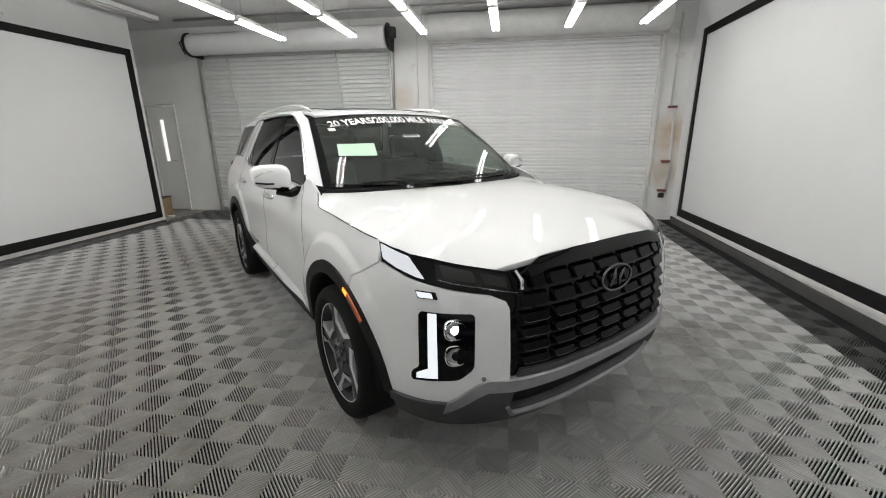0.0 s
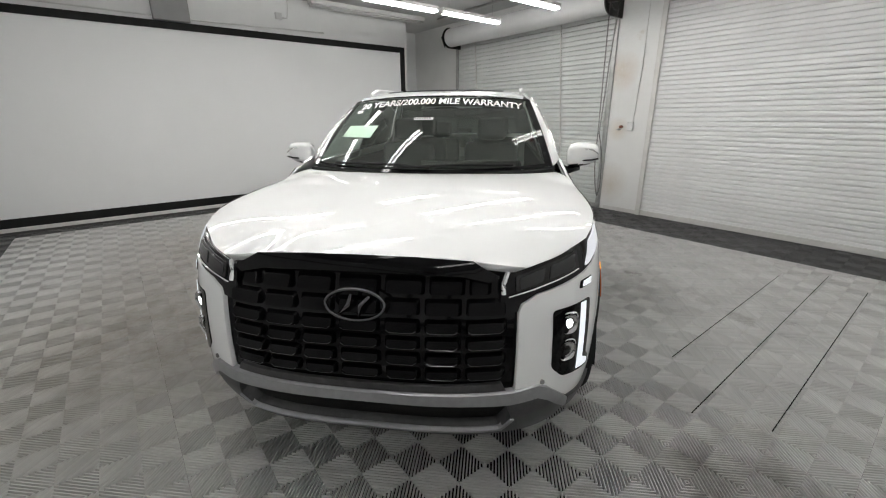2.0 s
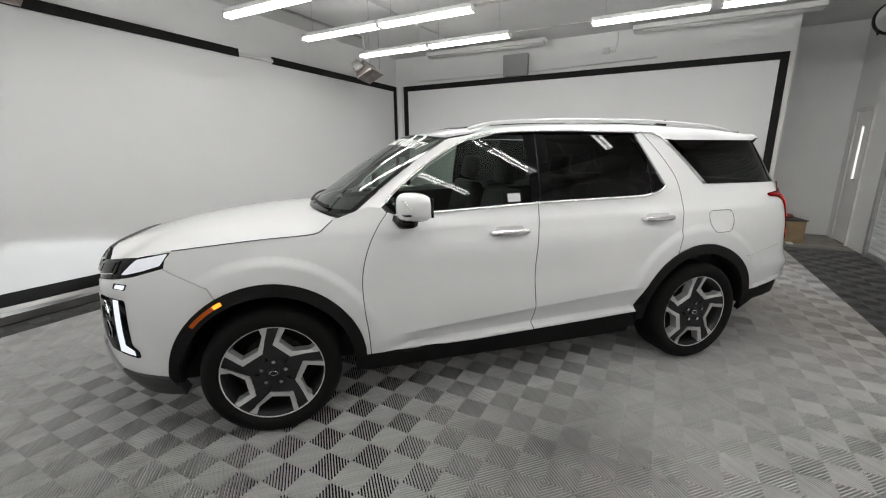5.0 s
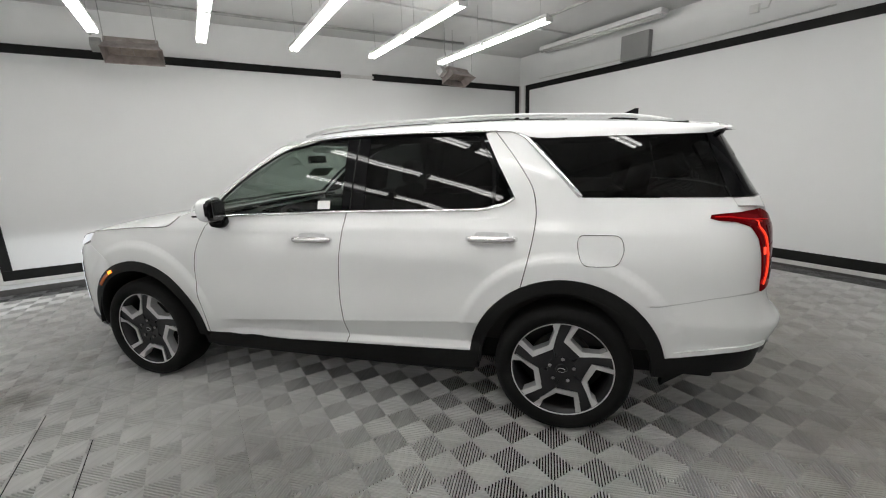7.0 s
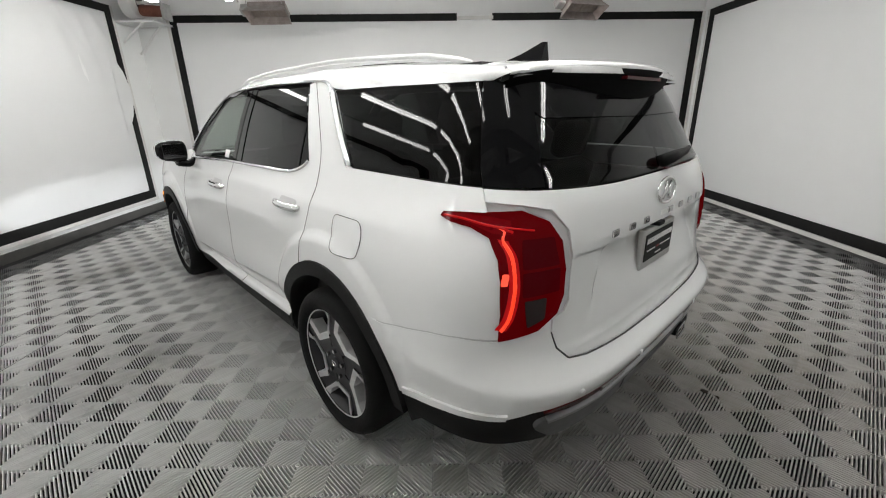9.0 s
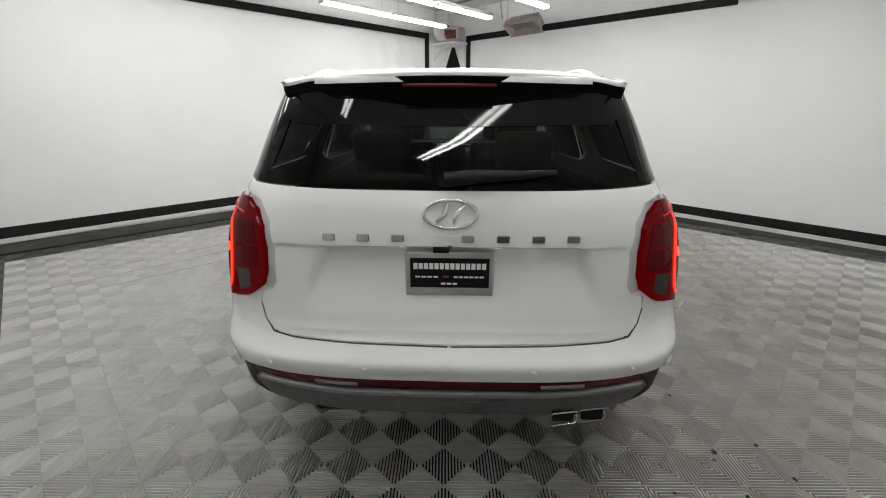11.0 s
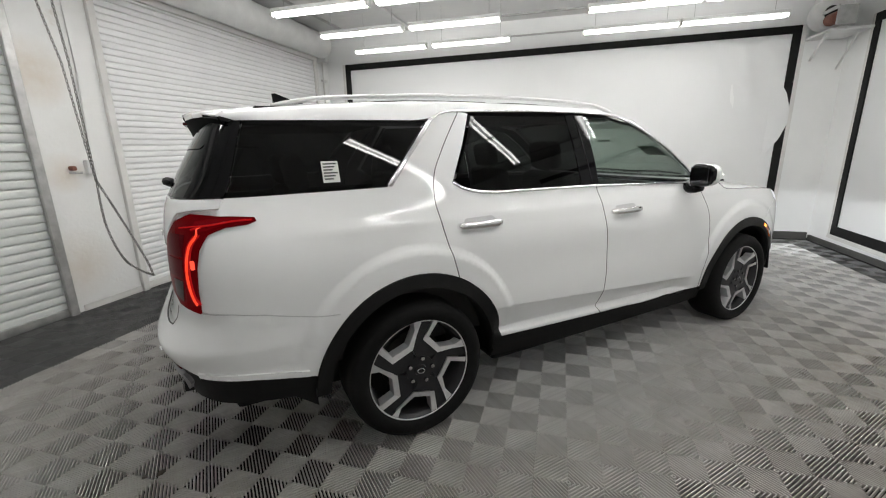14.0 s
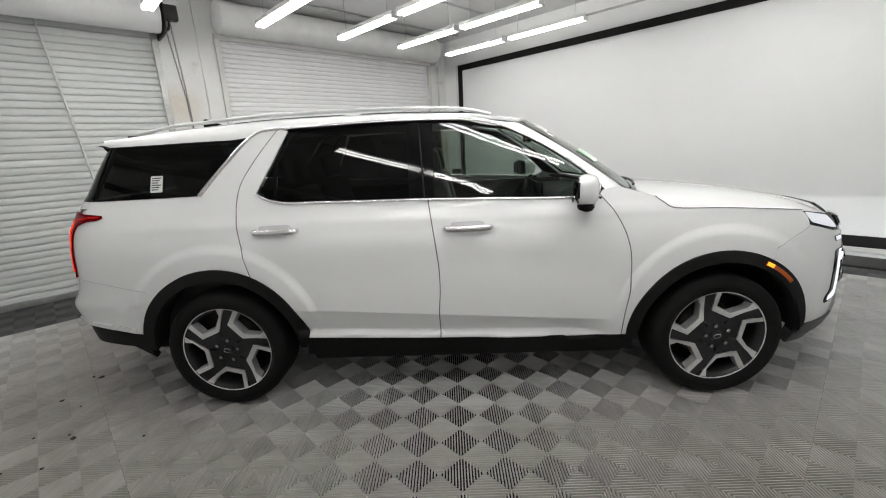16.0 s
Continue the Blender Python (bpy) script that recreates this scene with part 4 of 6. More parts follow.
def body(a, z):
    w = half_width(z)
    if a > XS:
        t = min(1.0, (a - XS) / LF)
        c, s = np.interp(t, FT, FC), np.interp(t, FT, FS)
        x = XS + (nose(z) - XS) * c
        y = (w + sculpt(x, z) * (1 - smooth(t, 0.0, 0.4))) * s
    elif a < XR:
        t = min(1.0, (XR - a) / LR)
        c, s = np.interp(t, RT, RC), np.interp(t, RT, RS)
        x = XR + (tail(z) - XR) * c
        w -= 0.0118 * max(0.0, -x - 0.6) ** 2 * smooth(z, 1.1, 1.3)
        y = (w + sculpt(x, z) * (1 - smooth(t, 0.0, 0.4))) * s
        x += 0.028 * (min(y, 0.62) / 0.7) ** 2 * smooth(z, 1.26, 1.34) * smooth(t, 0.0, 0.35)
    else:
        x = a
        w -= 0.0118 * max(0.0, -x - 0.6) ** 2 * smooth(z, 1.1, 1.3)
        y = w + sculpt(x, z)
    return (x, y, z)


def S(x, z):
    """Flank outline point by its x."""
    if x > XS:
        c = min(1, (x - XS) / (nose(z) - XS))
        return (XS + LF * float(np.interp(c, FC, FT)), z)
    if x < XR:
        c = min(1, (x - XR) / (tail(z) - XR))
        return (XR - LR * float(np.interp(c, RC, RT)), z)
    return (x, z)


def FY(y, z):
    """Front outline point by its y."""
    s = min(1, y / half_width(z))
    return (XS + LF * float(np.interp(-s, -FS, FT)), z)


def RY(y, z):
    """Rear outline point by its y."""
    s = min(1, y / half_width(z))
    return (XR - LR * float(np.interp(-s, -RS, RT)), z)


def ring(ax, r, a0, a1, k=24):
    return [S(ax + r * math.cos(radians(a0 + (a1 - a0) * i / k)), HUB_Z + r * math.sin(radians(a0 + (a1 - a0) * i / k))) for i in range(k + 1)]


FOLDS = [[S(ax + r * math.cos(radians(a)), FLARE_Z + r * math.sin(radians(a))) for a in range(6, 176, 4)] for ax in (AXLE_F, AXLE_R) for r in (0.562, 0.575, 0.595, 0.615, 0.628)]
FOLDS += [[(x, z0 + o - k * x) for x in (-1.05, -0.5, 0.0, 0.5, 0.9)] for z0, k, offs in ((0.547, 0.066, (-0.014, -0.003, 0.003, 0.014)), (0.428, 0.030, (-0.026, -0.013, 0.0, 0.018))) for o in offs]


def body_sheet(outline, step=0.05, off=0.0, rim=0.015, holes=(), folds=()):
    return sheet(outline, body, step, off, rim, -1, holes, folds)


def body_line(pts, step=0.03, off=0.0, closed=False):
    """Points on the body along a line of outline points."""
    out = []
    e = 1e-3
    for a, z in split_line(pts, step, closed):
        p = np.array(body(a, z))
        n = np.cross(np.array(body(a, z + e)) - np.array(body(a, z - e)), np.array(body(a + e, z)) - np.array(body(a - e, z)))
        n /= np.linalg.norm(n)
        if n[1] < 0 and abs(p[1]) > 0.3:
            n = -n
        out.append(p + n * off)
    return out


def both_sides(name, pts, radius, material, parent, label="", sides=6, flat=1.0):
    for s in (1, -1):
        part(name, tube_mesh([(p[0], p[1] * s, p[2]) for p in pts], radius, sides, False, flat), material, parent, label, True)


car = empty("car", pose(0, 0, 0, 0, 0, CAR_TURN) @ pose(0, 0.0095, 0), "white sport utility car, lights on, parked on grey ribbed floor tiles", "car")

# flank panels
DOOR_CUT = [(0.775, 1.208), (0.845, 1.12), (0.905, 1.00), (0.937, 0.865), (0.938, 0.704), (0.920, 0.53), (0.911, 0.387)]
B_CUT = [(-0.183, 1.214), (-0.160, 1.05), (-0.138, 0.85), (-0.136, 0.70), (-0.147, 0.56), (-0.147, 0.402)]
C_CUT = [(-1.062, 1.650), (-1.14, 1.552), (-1.210, 1.455), (-1.275, 1.345), (-1.297, 1.235), (-1.293, 1.142), (-1.270, 1.015), (-1.2258, 0.833)]


def shifted(pts, dx):
    return [(x + dx, z) for x, z in pts]


GAP = 0.0028
door_line, b_line, c_line = bend(DOOR_CUT), bend(B_CUT), bend(C_CUT)
fender = [S(1.862, 1.076), S(1.726, 1.089), S(1.58, 1.100), (1.41, 1.110), (1.18, 1.119), (1.12, 1.150), (1.075, 1.185), (0.98, 1.215), (0.88, 1.245), (0.80, 1.235)]
fender += shifted(door_line, GAP) + [(0.972, 0.387)] + [p for p in ring(AXLE_F, ARCH_R, 176, 63)] + [S(1.71, 0.885), S(1.80, 0.932), S(1.905, 0.992), S(1.895, 1.035)]
panels("front_fender", body_sheet(fender, 0.03, folds=FOLDS), M_PAINT, car)
front_door = shifted(door_line, -GAP)[::-1] + [(0.70, 1.188), (0.35, 1.198), (0.0, 1.208)] + shifted(b_line, GAP)
panels("front_door", body_sheet(front_door, 0.03, folds=FOLDS), M_PAINT, car)
WIN_REAR = [(-0.95, 1.222), (-1.06, 1.236), (-1.135, 1.258), (-1.185, 1.290), (-1.17, 1.32), (-1.085, 1.478), (-1.005, 1.640)]
ang = math.degrees(math.atan2(0.833 - HUB_Z, -1.2258 - AXLE_R))
rear_door = shifted(b_line, -GAP)[::-1] + [(-0.6, 1.219)] + WIN_REAR + shifted(c_line, GAP)
rear_door += [(a, z) for a, z in ring(AXLE_R, ARCH_R, ang - 0.6, 8)] + [(-0.945, 0.429), (-0.55, 0.415)]
panels("rear_door", body_sheet(rear_door, 0.03, folds=FOLDS), M_PAINT, car)
LAMP_SIDE = [S(-2.356, 0.842), S(-2.356, 0.92), S(-2.348, 1.02), S(-2.332, 1.09), S(-2.295, 1.148), S(-2.23, 1.172), S(-2.15, 1.180), S(-2.115, 1.190)]
LAMP_TOP = [S(-2.12, 1.204), S(-2.20, 1.211), S(-2.265, 1.214)]
quarter = shifted(c_line, -GAP) + ring(AXLE_R, ARCH_R, ang + 0.6, 131) + [S(-1.86, 0.768), S(-1.94, 0.772), S(-2.03, 0.792), S(-2.13, 0.817), S(-2.25, 0.835)]
quarter += LAMP_SIDE + LAMP_TOP + [S(-2.24, 1.25), S(-2.225, 1.283), (-1.9, 1.286), (-1.53, 1.290), (-1.40, 1.445), (-1.255, 1.605), (-1.20, 1.640), (-1.13, 1.654)]
panels("quarter_panel", body_sheet(quarter, 0.03, folds=FOLDS), M_PAINT, car)
# added grey bars fill the panel gaps, so the joints read grey
for line in (door_line, b_line, c_line):
    both_sides("panel_seam", body_line(line, 0.03, -0.0020), 0.0034, M_SEAM, car)
# gaps filled with the shade-toned white, so only faint lines show
for line in ([S(-1.86, 0.765), S(-1.94, 0.769), S(-2.03, 0.789), S(-2.13, 0.814), S(-2.25, 0.832), S(-2.356, 0.836)], [S(1.714, 0.883), S(1.805, 0.930), S(1.915, 0.991)]):
    both_sides("panel_seam", body_line(line, 0.03, -0.005), 0.0036, M_SHADEWHITE, car)
# fuel flap on the left flank
flap = filleted([(-1.51, 1.108), (-1.715, 1.108), (-1.735, 1.04), (-1.705, 0.957), (-1.535, 0.957), (-1.51, 1.03)], 0.035)
raw("fuel_flap", *body_sheet(flap, 0.04, 0.0015, 0.004)[:2], M_PAINT, car, "", True)
part("fuel_flap_seam", tube_mesh(body_line(flap, 0.02, 0.0016, True), 0.0016, 4, True), M_SMOKE, car)

# black wheel-arch cladding, sills, liners
for ax, a0, a1 in ((AXLE_F, 181, 0), (AXLE_R, 179, 0)):
    outer = ring(ax, ARCH_R - 0.002, a0, a1, 40)
    inner = ring(ax, ARCH_R - 0.068, a1, a0, 40)
    panels("arch_cladding", body_sheet(outer + inner, 0.035, 0.010, 0.05), M_PLASTIC, car)
    for s in (1, -1):
        bm = bmesh.new()
        prev = None
        for i in range(33):
            a = radians(2 + 175 * i / 32)
            r = ARCH_R - 0.055
            col = [bm.verts.new((ax + r * math.cos(a), s * y, HUB_Z + r * math.sin(a))) for y in (0.955, 0.72, 0.60)] + [bm.verts.new((ax + 0.1 * math.cos(a), s * 0.60, HUB_Z + 0.1 * math.sin(a)))]
            if prev:
                for k in range(3):
                    bm.faces.new((prev[k], prev[k + 1], col[k + 1], col[k]))
            prev = col
        part("arch_liner", bm, M_PLASTIC, car, "", True)
sill = [(0.985, 0.385), (0.4, 0.384), (-0.147, 0.398), (-0.6, 0.412), (-0.95, 0.426), (-0.98, 0.29), (-0.5, 0.262), (0.5, 0.252), (1.0, 0.262)]
panels("sill_cladding", body_sheet(sill, 0.06, -0.012, 0.06), M_PLASTIC, car)
part("underbody", box_mesh((-2.3, -0.62, 0.22), (2.05, 0.62, 0.42), 0.03), M_PLASTIC, car)
part("underbody", box_mesh((-0.95, -0.88, 0.245), (0.95, 0.88, 0.40), 0.02), M_PLASTIC, car)

# side glass and its frames
front_glass = filleted([(0.725, 1.205), (0.735, 1.275), (0.70, 1.312), (0.497, 1.466), (0.289, 1.579), (0.15, 1.621), (0.0, 1.637), (-0.155, 1.642), (-0.150, 1.225), (0.35, 1.212)], 0.012)
panels("front_door_glass", body_sheet(front_glass, 0.08, -0.010, 0.0), M_GLASS, car, "lightly tinted front door glass")
rear_glass = filleted([(-0.292, 1.642), (-0.50, 1.645), (-0.965, 1.628), (-1.055, 1.46), (-1.06, 1.25), (-0.95, 1.238), (-0.285, 1.228)], 0.012)
panels("rear_door_glass", body_sheet(rear_glass, 0.08, -0.010, 0.0), M_PRIVACY, car, "dark privacy glass")
vent = filleted([(-0.985, 1.630), (-1.075, 1.462), (-1.16, 1.302), (-1.11, 1.262), (-1.078, 1.252), (-1.073, 1.455)], 0.008)
panels("vent_glass", body_sheet(vent, 0.08, -0.008, 0.0), M_PRIVACY, car, "dark privacy glass")
panels("b_pillar_cover", body_sheet([(-0.148, 1.645), (-0.298, 1.648), (-0.290, 1.222), (-0.145, 1.216)], 0.06, -0.006, 0.01, ), M_GLOSS, car, "glossy black pillar cover")
panels("pillar_seam", body_sheet([(-0.222, 1.645), (-0.230, 1.645), (-0.205, 1.217), (-0.197, 1.217)], 0.06, -0.004, 0.0), M_PLASTIC, car)
panels("vent_bar", body_sheet([(-0.962, 1.632), (-0.985, 1.632), (-1.074, 1.457), (-1.079, 1.247), (-1.060, 1.247), (-1.056, 1.46)], 0.06, -0.004, 0.0), M_GLOSS, car)
quarter_glass = [(-1.535, 1.296), (-1.41, 1.445), (-1.285, 1.585), (-1.26, 1.603), (-1.7, 1.603), (-1.9, 1.597), S(-2.128, 1.597), S(-2.175, 1.45), S(-2.222, 1.289), (-1.9, 1.292)]
panels("quarter_glass", body_sheet(quarter_glass, 0.06, -0.004, 0.008), M_PRIVACY, car, "dark privacy glass")
DLO_LOW = [(0.73, 1.190), (0.35, 1.202), (-0.18, 1.219), (-0.6, 1.225), (-0.95, 1.229), (-1.06, 1.242), (-1.135, 1.264), (-1.180, 1.292)]
DLO_TOP = [(0.775, 1.262), (0.715, 1.325), (0.566, 1.437), (0.428, 1.522), (0.289, 1.592), (0.15, 1.636), (0.0, 1.654), (-0.2, 1.662), (-0.5, 1.664), (-0.8, 1.658), (-1.06, 1.652), (-1.15, 1.645), (-1.215, 1.618), (-1.27, 1.57), (-1.40, 1.425), (-1.515, 1.293)]
low_strip, top_strip = bend(DLO_LOW), bend(DLO_TOP)
both_sides("chrome_belt_strip", body_line(low_strip, 0.04, 0.001), 0.010, M_CHROME, car, "chrome belt strip", 6, 0.9)
both_sides("chrome_window_strip", body_line(top_strip, 0.04, 0.001), 0.009, M_CHROME, car, "chrome window strip", 6, 0.9)
both_sides("chrome_pillar_blade", body_line([(-1.235, 1.61), (-1.40, 1.432), (-1.525, 1.295)], 0.04, 0.0), 0.016, M_CHROME, car, "chrome pillar blade", 6, 0.8)

# roof, pillars, windscreen
roof_z = softened(curve((-2.35, 1.640), (-2.2, 1.665), (-1.9, 1.697), (-1.5, 1.722), (-1.0, 1.740), (-0.5, 1.740), (0.0, 1.722), (0.30, 1.690), (0.47, 1.655)), -2.5, 0.6, 0.08)


def roof(x, y):
    q = abs(y) / 0.62
    return (x, y, roof_z(x) - 0.022 * q * q - 0.012 * q**6)


def screen_edge(t):
    """The windscreen's side edge from the cowl (0) to the roof (1)."""
    return np.array((0.955 - 0.605 * t, 0.805 - 0.135 * t, 1.205 + 0.415 * t + 0.020 * math.sin(math.pi * t)))


def windscreen(y, t):
    """y runs across, t from 0 at the cowl to 1 at the roof."""
    e = screen_edge(t)
    q = y / e[1]
    c = np.array((1.215 - 0.745 * t, 0.0, 1.178 + 0.477 * t + 0.022 * math.sin(math.pi * t)))
    k = abs(q) ** 2.3
    return (c[0] + (e[0] - c[0]) * k, y, c[2] + (e[2] - c[2]) * k)


ws_outline = [(screen_edge(t)[1] * 0.985, t) for t in np.linspace(0.0, 1.0, 9)] + [(-screen_edge(t)[1] * 0.985, t) for t in np.linspace(1.0, 0.0, 9)]
panels("windscreen", sheet(ws_outline, windscreen, 0.06, 0.0, 0.0, 1), M_WSGLASS, car, "windscreen with a lettered warranty banner", "one")
# black band printed round the glass
for name, loop in (("screen_band", [(screen_edge(t)[1] * 0.99, t) for t in np.linspace(0, 1, 9)] + [(screen_edge(t)[1] * 0.94, t) for t in np.linspace(1, 0, 9)]),
                   ("screen_band", [(-screen_edge(t)[1] * 0.99, t) for t in np.linspace(0, 1, 9)] + [(-screen_edge(t)[1] * 0.94, t) for t in np.linspace(1, 0, 9)]),
                   ("screen_band", [(-0.64, 0.972), (0.64, 0.972), (0.64, 0.995), (-0.64, 0.995)]),
                   ("screen_band", [(-0.79, 0.0), (0.79, 0.0), (0.78, 0.035), (-0.78, 0.035)])):
    panels(name, sheet(loop, windscreen, 0.06, 0.002, 0.0, 1), M_GLOSS, car, "", "one")

top_curve = curve(*[(x, z) for x, z in reversed(DLO_TOP[:11])])


def pillar_section(i, n):
    """Inner edge, outer edge of the white rail from the cowl along the roof."""
    u = i / n
    k = 0.34
    if u < k:
        t = u / k
        A = screen_edge(t)
        xb = 0.80 - 0.52 * t
        return A, np.array(body(xb, top_curve(xb) + 0.004)), t
    v = (u - k) / (1 - k)
    x0 = 0.35 - 2.61 * v
    A = np.array(roof(x0, 0.62))
    if v < 0.12:
        w = v / 0.12
        A = A * w + screen_edge(1.0) * (1 - w) * np.array((0, 1, 1)) + np.array((x0 * (1 - w), 0, 0))
    xb = 0.28 - 2.48 * v
    zb = top_curve(xb) + 0.006 if xb > -1.0 else 1.658 - 0.056 * smooth(-xb, 1.0, 1.35) - 0.006 * smooth(-xb, 1.4, 2.1)
    zb = min(zb, A[2] - 0.02)
    return A, np.array(body(*S(max(xb, -2.16), zb))), 1.0


for s in (1, -1):
    P, F = [], []
    n, m = 70, 8
    for i in range(n + 1):
        A, B, t = pillar_section(i, n)
        C = np.array(((A[0] + B[0]) / 2, B[1] + 0.25 * (A[1] - B[1]) - 0.004, A[2] + 0.002))
        C = C + (A - C) * 0.12
        for j in range(m + 1):
            q = j / m
            p = A * (1 - q) ** 2 + C * 2 * q * (1 - q) + B * q * q
            P.append((p[0], p[1] * s, p[2]))
    for i in range(n):
        for j in range(m):
            f = (i * (m + 1) + j, i * (m + 1) + j + 1, (i + 1) * (m + 1) + j + 1, (i + 1) * (m + 1) + j)
            F.append(f if s > 0 else f[::-1])
    raw("roof_pillar_rail", P, F, M_PAINT, car, "", True)
    raw("pillar_trim", [(x - 0.004, y * 0.982, z - 0.014) for x, y, z in P], F, M_INTERIOR, car, "", True)
roof_front = [(0.47 - 0.118 * (abs(y) / 0.62) ** 2.2, y) for y in np.linspace(-0.622, 0.622, 15)]
roof_sheet = roof_front + [(-2.16, 0.622), (-2.30, 0.45), (-2.345, 0.2), (-2.35, 0.0), (-2.345, -0.2), (-2.30, -0.45), (-2.16, -0.622)]
panels("roof_panel", sheet(roof_sheet, roof, 0.08, 0.0, 0.02, 1), M_PAINT, car, "", "one")
for x0, x1 in ((0.20, -0.62), (-0.72, -1.45)):
    panels("sunroof_glass", sheet(filleted([(x0, -0.47), (x0, 0.47), (x1, 0.47), (x1, -0.47)], 0.06), roof, 0.08, 0.004, 0.01, 1), M_GLOSS, car, "dark sunroof glass", "one")
for s in (1, -1):
    pts = []
    for i in range(41):
        u = i / 40
        x = 0.20 - 2.18 * u
        lift = 0.024 * (min(1, u / 0.08) ** 0.7) * (min(1, (1 - u) / 0.10) ** 0.7)
        p = roof(x, 0.60)
        pts.append((x, (p[1] - 0.04 * smooth(u, 0.6, 1.0) + 0.02 * smooth(u, 0.0, 0.2)) * s, p[2] + 0.004 + lift))
    part("roof_rail", tube_mesh(pts, 0.014, 8, False, 0.8), M_ALLOY, car, "satin silver roof rail", True)
# shark-fin aerial
bm = bmesh.new()
fin = [(-1.66, 0.0, 1.712), (-1.78, 0.0, 1.745), (-1.885, 0.0, 1.787), (-1.905, 0.0, 1.785), (-1.90, 0.0, 1.70)]
L = [bm.verts.new((x, 0.034 if z < 1.73 else (0.018 if z < 1.76 else 0.006), z)) for x, y, z in fin]
R = [bm.verts.new((v.co.x, -v.co.y, v.co.z)) for v in L]
bm.faces.new(L)
bm.faces.new(R[::-1])
for i in range(len(L)):
    j = (i + 1) % len(L)
    bm.faces.new((L[j], L[i], R[i], R[j]))
bmesh.ops.recalc_face_normals(bm, faces=bm.faces[:])
part("aerial_fin", bm, M_GLOSS, car, "black shark-fin aerial")

# bonnet
hood_mid = softened(curve((0.8, 1.186), (1.1, 1.180), (1.4, 1.165), (1.7, 1.140), (2.0, 1.105), (2.2, 1.070), (2.33, 1.034), (2.4, 1.005)), 0.7, 2.5, 0.08)
hood_rim = softened(curve((0.8, 1.19), (1.09, 1.150), (1.18, 1.122), (1.41, 1.113), (1.6, 1.102), (1.74, 1.090), (1.868, 1.074), (1.95, 1.055), (2.11, 1.010), (2.25, 0.975), (2.33, 0.96)), 0.7, 2.5, 0.04)

hood_even = softened(lambda x: min(hood_rim(x), hood_mid(x) - 0.012), 0.8, 2.4, 0.18)


def hood(x, y):
    q = abs(y) / 0.90
    even = hood_even(x)
    zc, ze = hood_mid(x), even + (min(hood_rim(x), hood_mid(x) - 0.012) - even) * smooth(q, 0.62, 0.99)
    dip = 0.052 * smooth(abs(y), 0.30, 0.66) * smooth(x, 2.0, 2.30)
    return (x, y, zc - (zc - ze) * (0.45 * q**2 + 0.55 * q**4) - dip)


hood_half = [(2.333, 0.0), (2.328, 0.2), (2.314, 0.40), (2.300, 0.455), (2.282, 0.515), (2.245, 0.645), (2.18, 0.725), (2.114, 0.782), (2.035, 0.832), (1.944, 0.867), (1.868, 0.886), (1.74, 0.902), (1.58, 0.907), (1.41, 0.909), (1.19, 0.906), (1.11, 0.888), (1.06, 0.865), (0.99, 0.82), (1.09, 0.6), (1.17, 0.35), (1.20, 0.0)]
hood_full = hood_half + [(x, -y) for x, y in reversed(hood_half[1:-1])]
panels("bonnet", sheet(hood_full, hood, 0.05, 0.0, 0.03, 1), M_PAINT, car, "white bonnet with reflections of ceiling tubes", "one")
cowl = [(1.0, 0.80), (1.095, 0.6), (1.175, 0.35), (1.205, 0.0), (1.175, -0.35), (1.095, -0.6), (1.0, -0.80), (0.86, -0.83), (0.98, -0.7), (1.08, -0.4), (1.12, 0.0), (1.08, 0.4), (0.98, 0.7), (0.86, 0.83)]
both_sides("bonnet_seam", body_line(bend([S(1.862, 1.076), S(1.726, 1.089), S(1.58, 1.100), (1.41, 1.110), (1.18, 1.119), (1.12, 1.150), (1.075, 1.185)]), 0.03, 0.001), 0.0024, M_SMOKE, car)
panels("cowl_panel", sheet(cowl, lambda x, y: (x, y, 1.165 + 0.025 * (abs(y) / 0.8) ** 2), 0.08, 0.0, 0.02, 1), M_PLASTIC, car, "", "one")
for s, y0, y1 in ((1, 0.55, -0.15), (-1, 0.05, -0.60)):
    pts = [windscreen(y0 + (y1 - y0) * i / 10, 0.035 + 0.05 * math.sin(math.pi * i / 10) * 0.5) for i in range(11)]
    part("wiper", tube_mesh([(p[0] + 0.01, p[1], p[2] + 0.014) for p in pts], 0.008, 6), M_PLASTIC, car, "black windscreen wiper")

# nose: grille, lamps, bumper
grille_base = [FY(0.0, 1.022), FY(0.25, 1.020), FY(0.41, 1.010), FY(0.505, 0.965), FY(0.515, 0.915), FY(0.566, 0.86), FY(0.566, 0.532), FY(0.3, 0.518), FY(0.0, 0.514)]
panels("grille_surround", body_sheet(grille_base, 0.05, -0.022, 0.0), M_GLOSS, car, "gloss black grille", "whole")
hood_lip = [FY(0.0, 1.030), FY(0.2, 1.029), FY(0.40, 1.019), FY(0.495, 0.972), FY(0.46, 0.955), FY(0.37, 0.974), FY(0.2, 0.980), FY(0.0, 0.982)]
panels("grille_top_bar", body_sheet(hood_lip, 0.05, 0.012, 0.05), M_GLOSS, car, "gloss black top bar", "whole")
rows_z = [0.974, 0.902, 0.829, 0.763, 0.702, 0.641, 0.582]
top_cols = [-0.475, -0.385, -0.245, -0.085, 0.085, 0.245, 0.385, 0.475]
all_cols = [-0.535, -0.376, -0.230, -0.085, 0.085, 0.230, 0.376, 0.535]
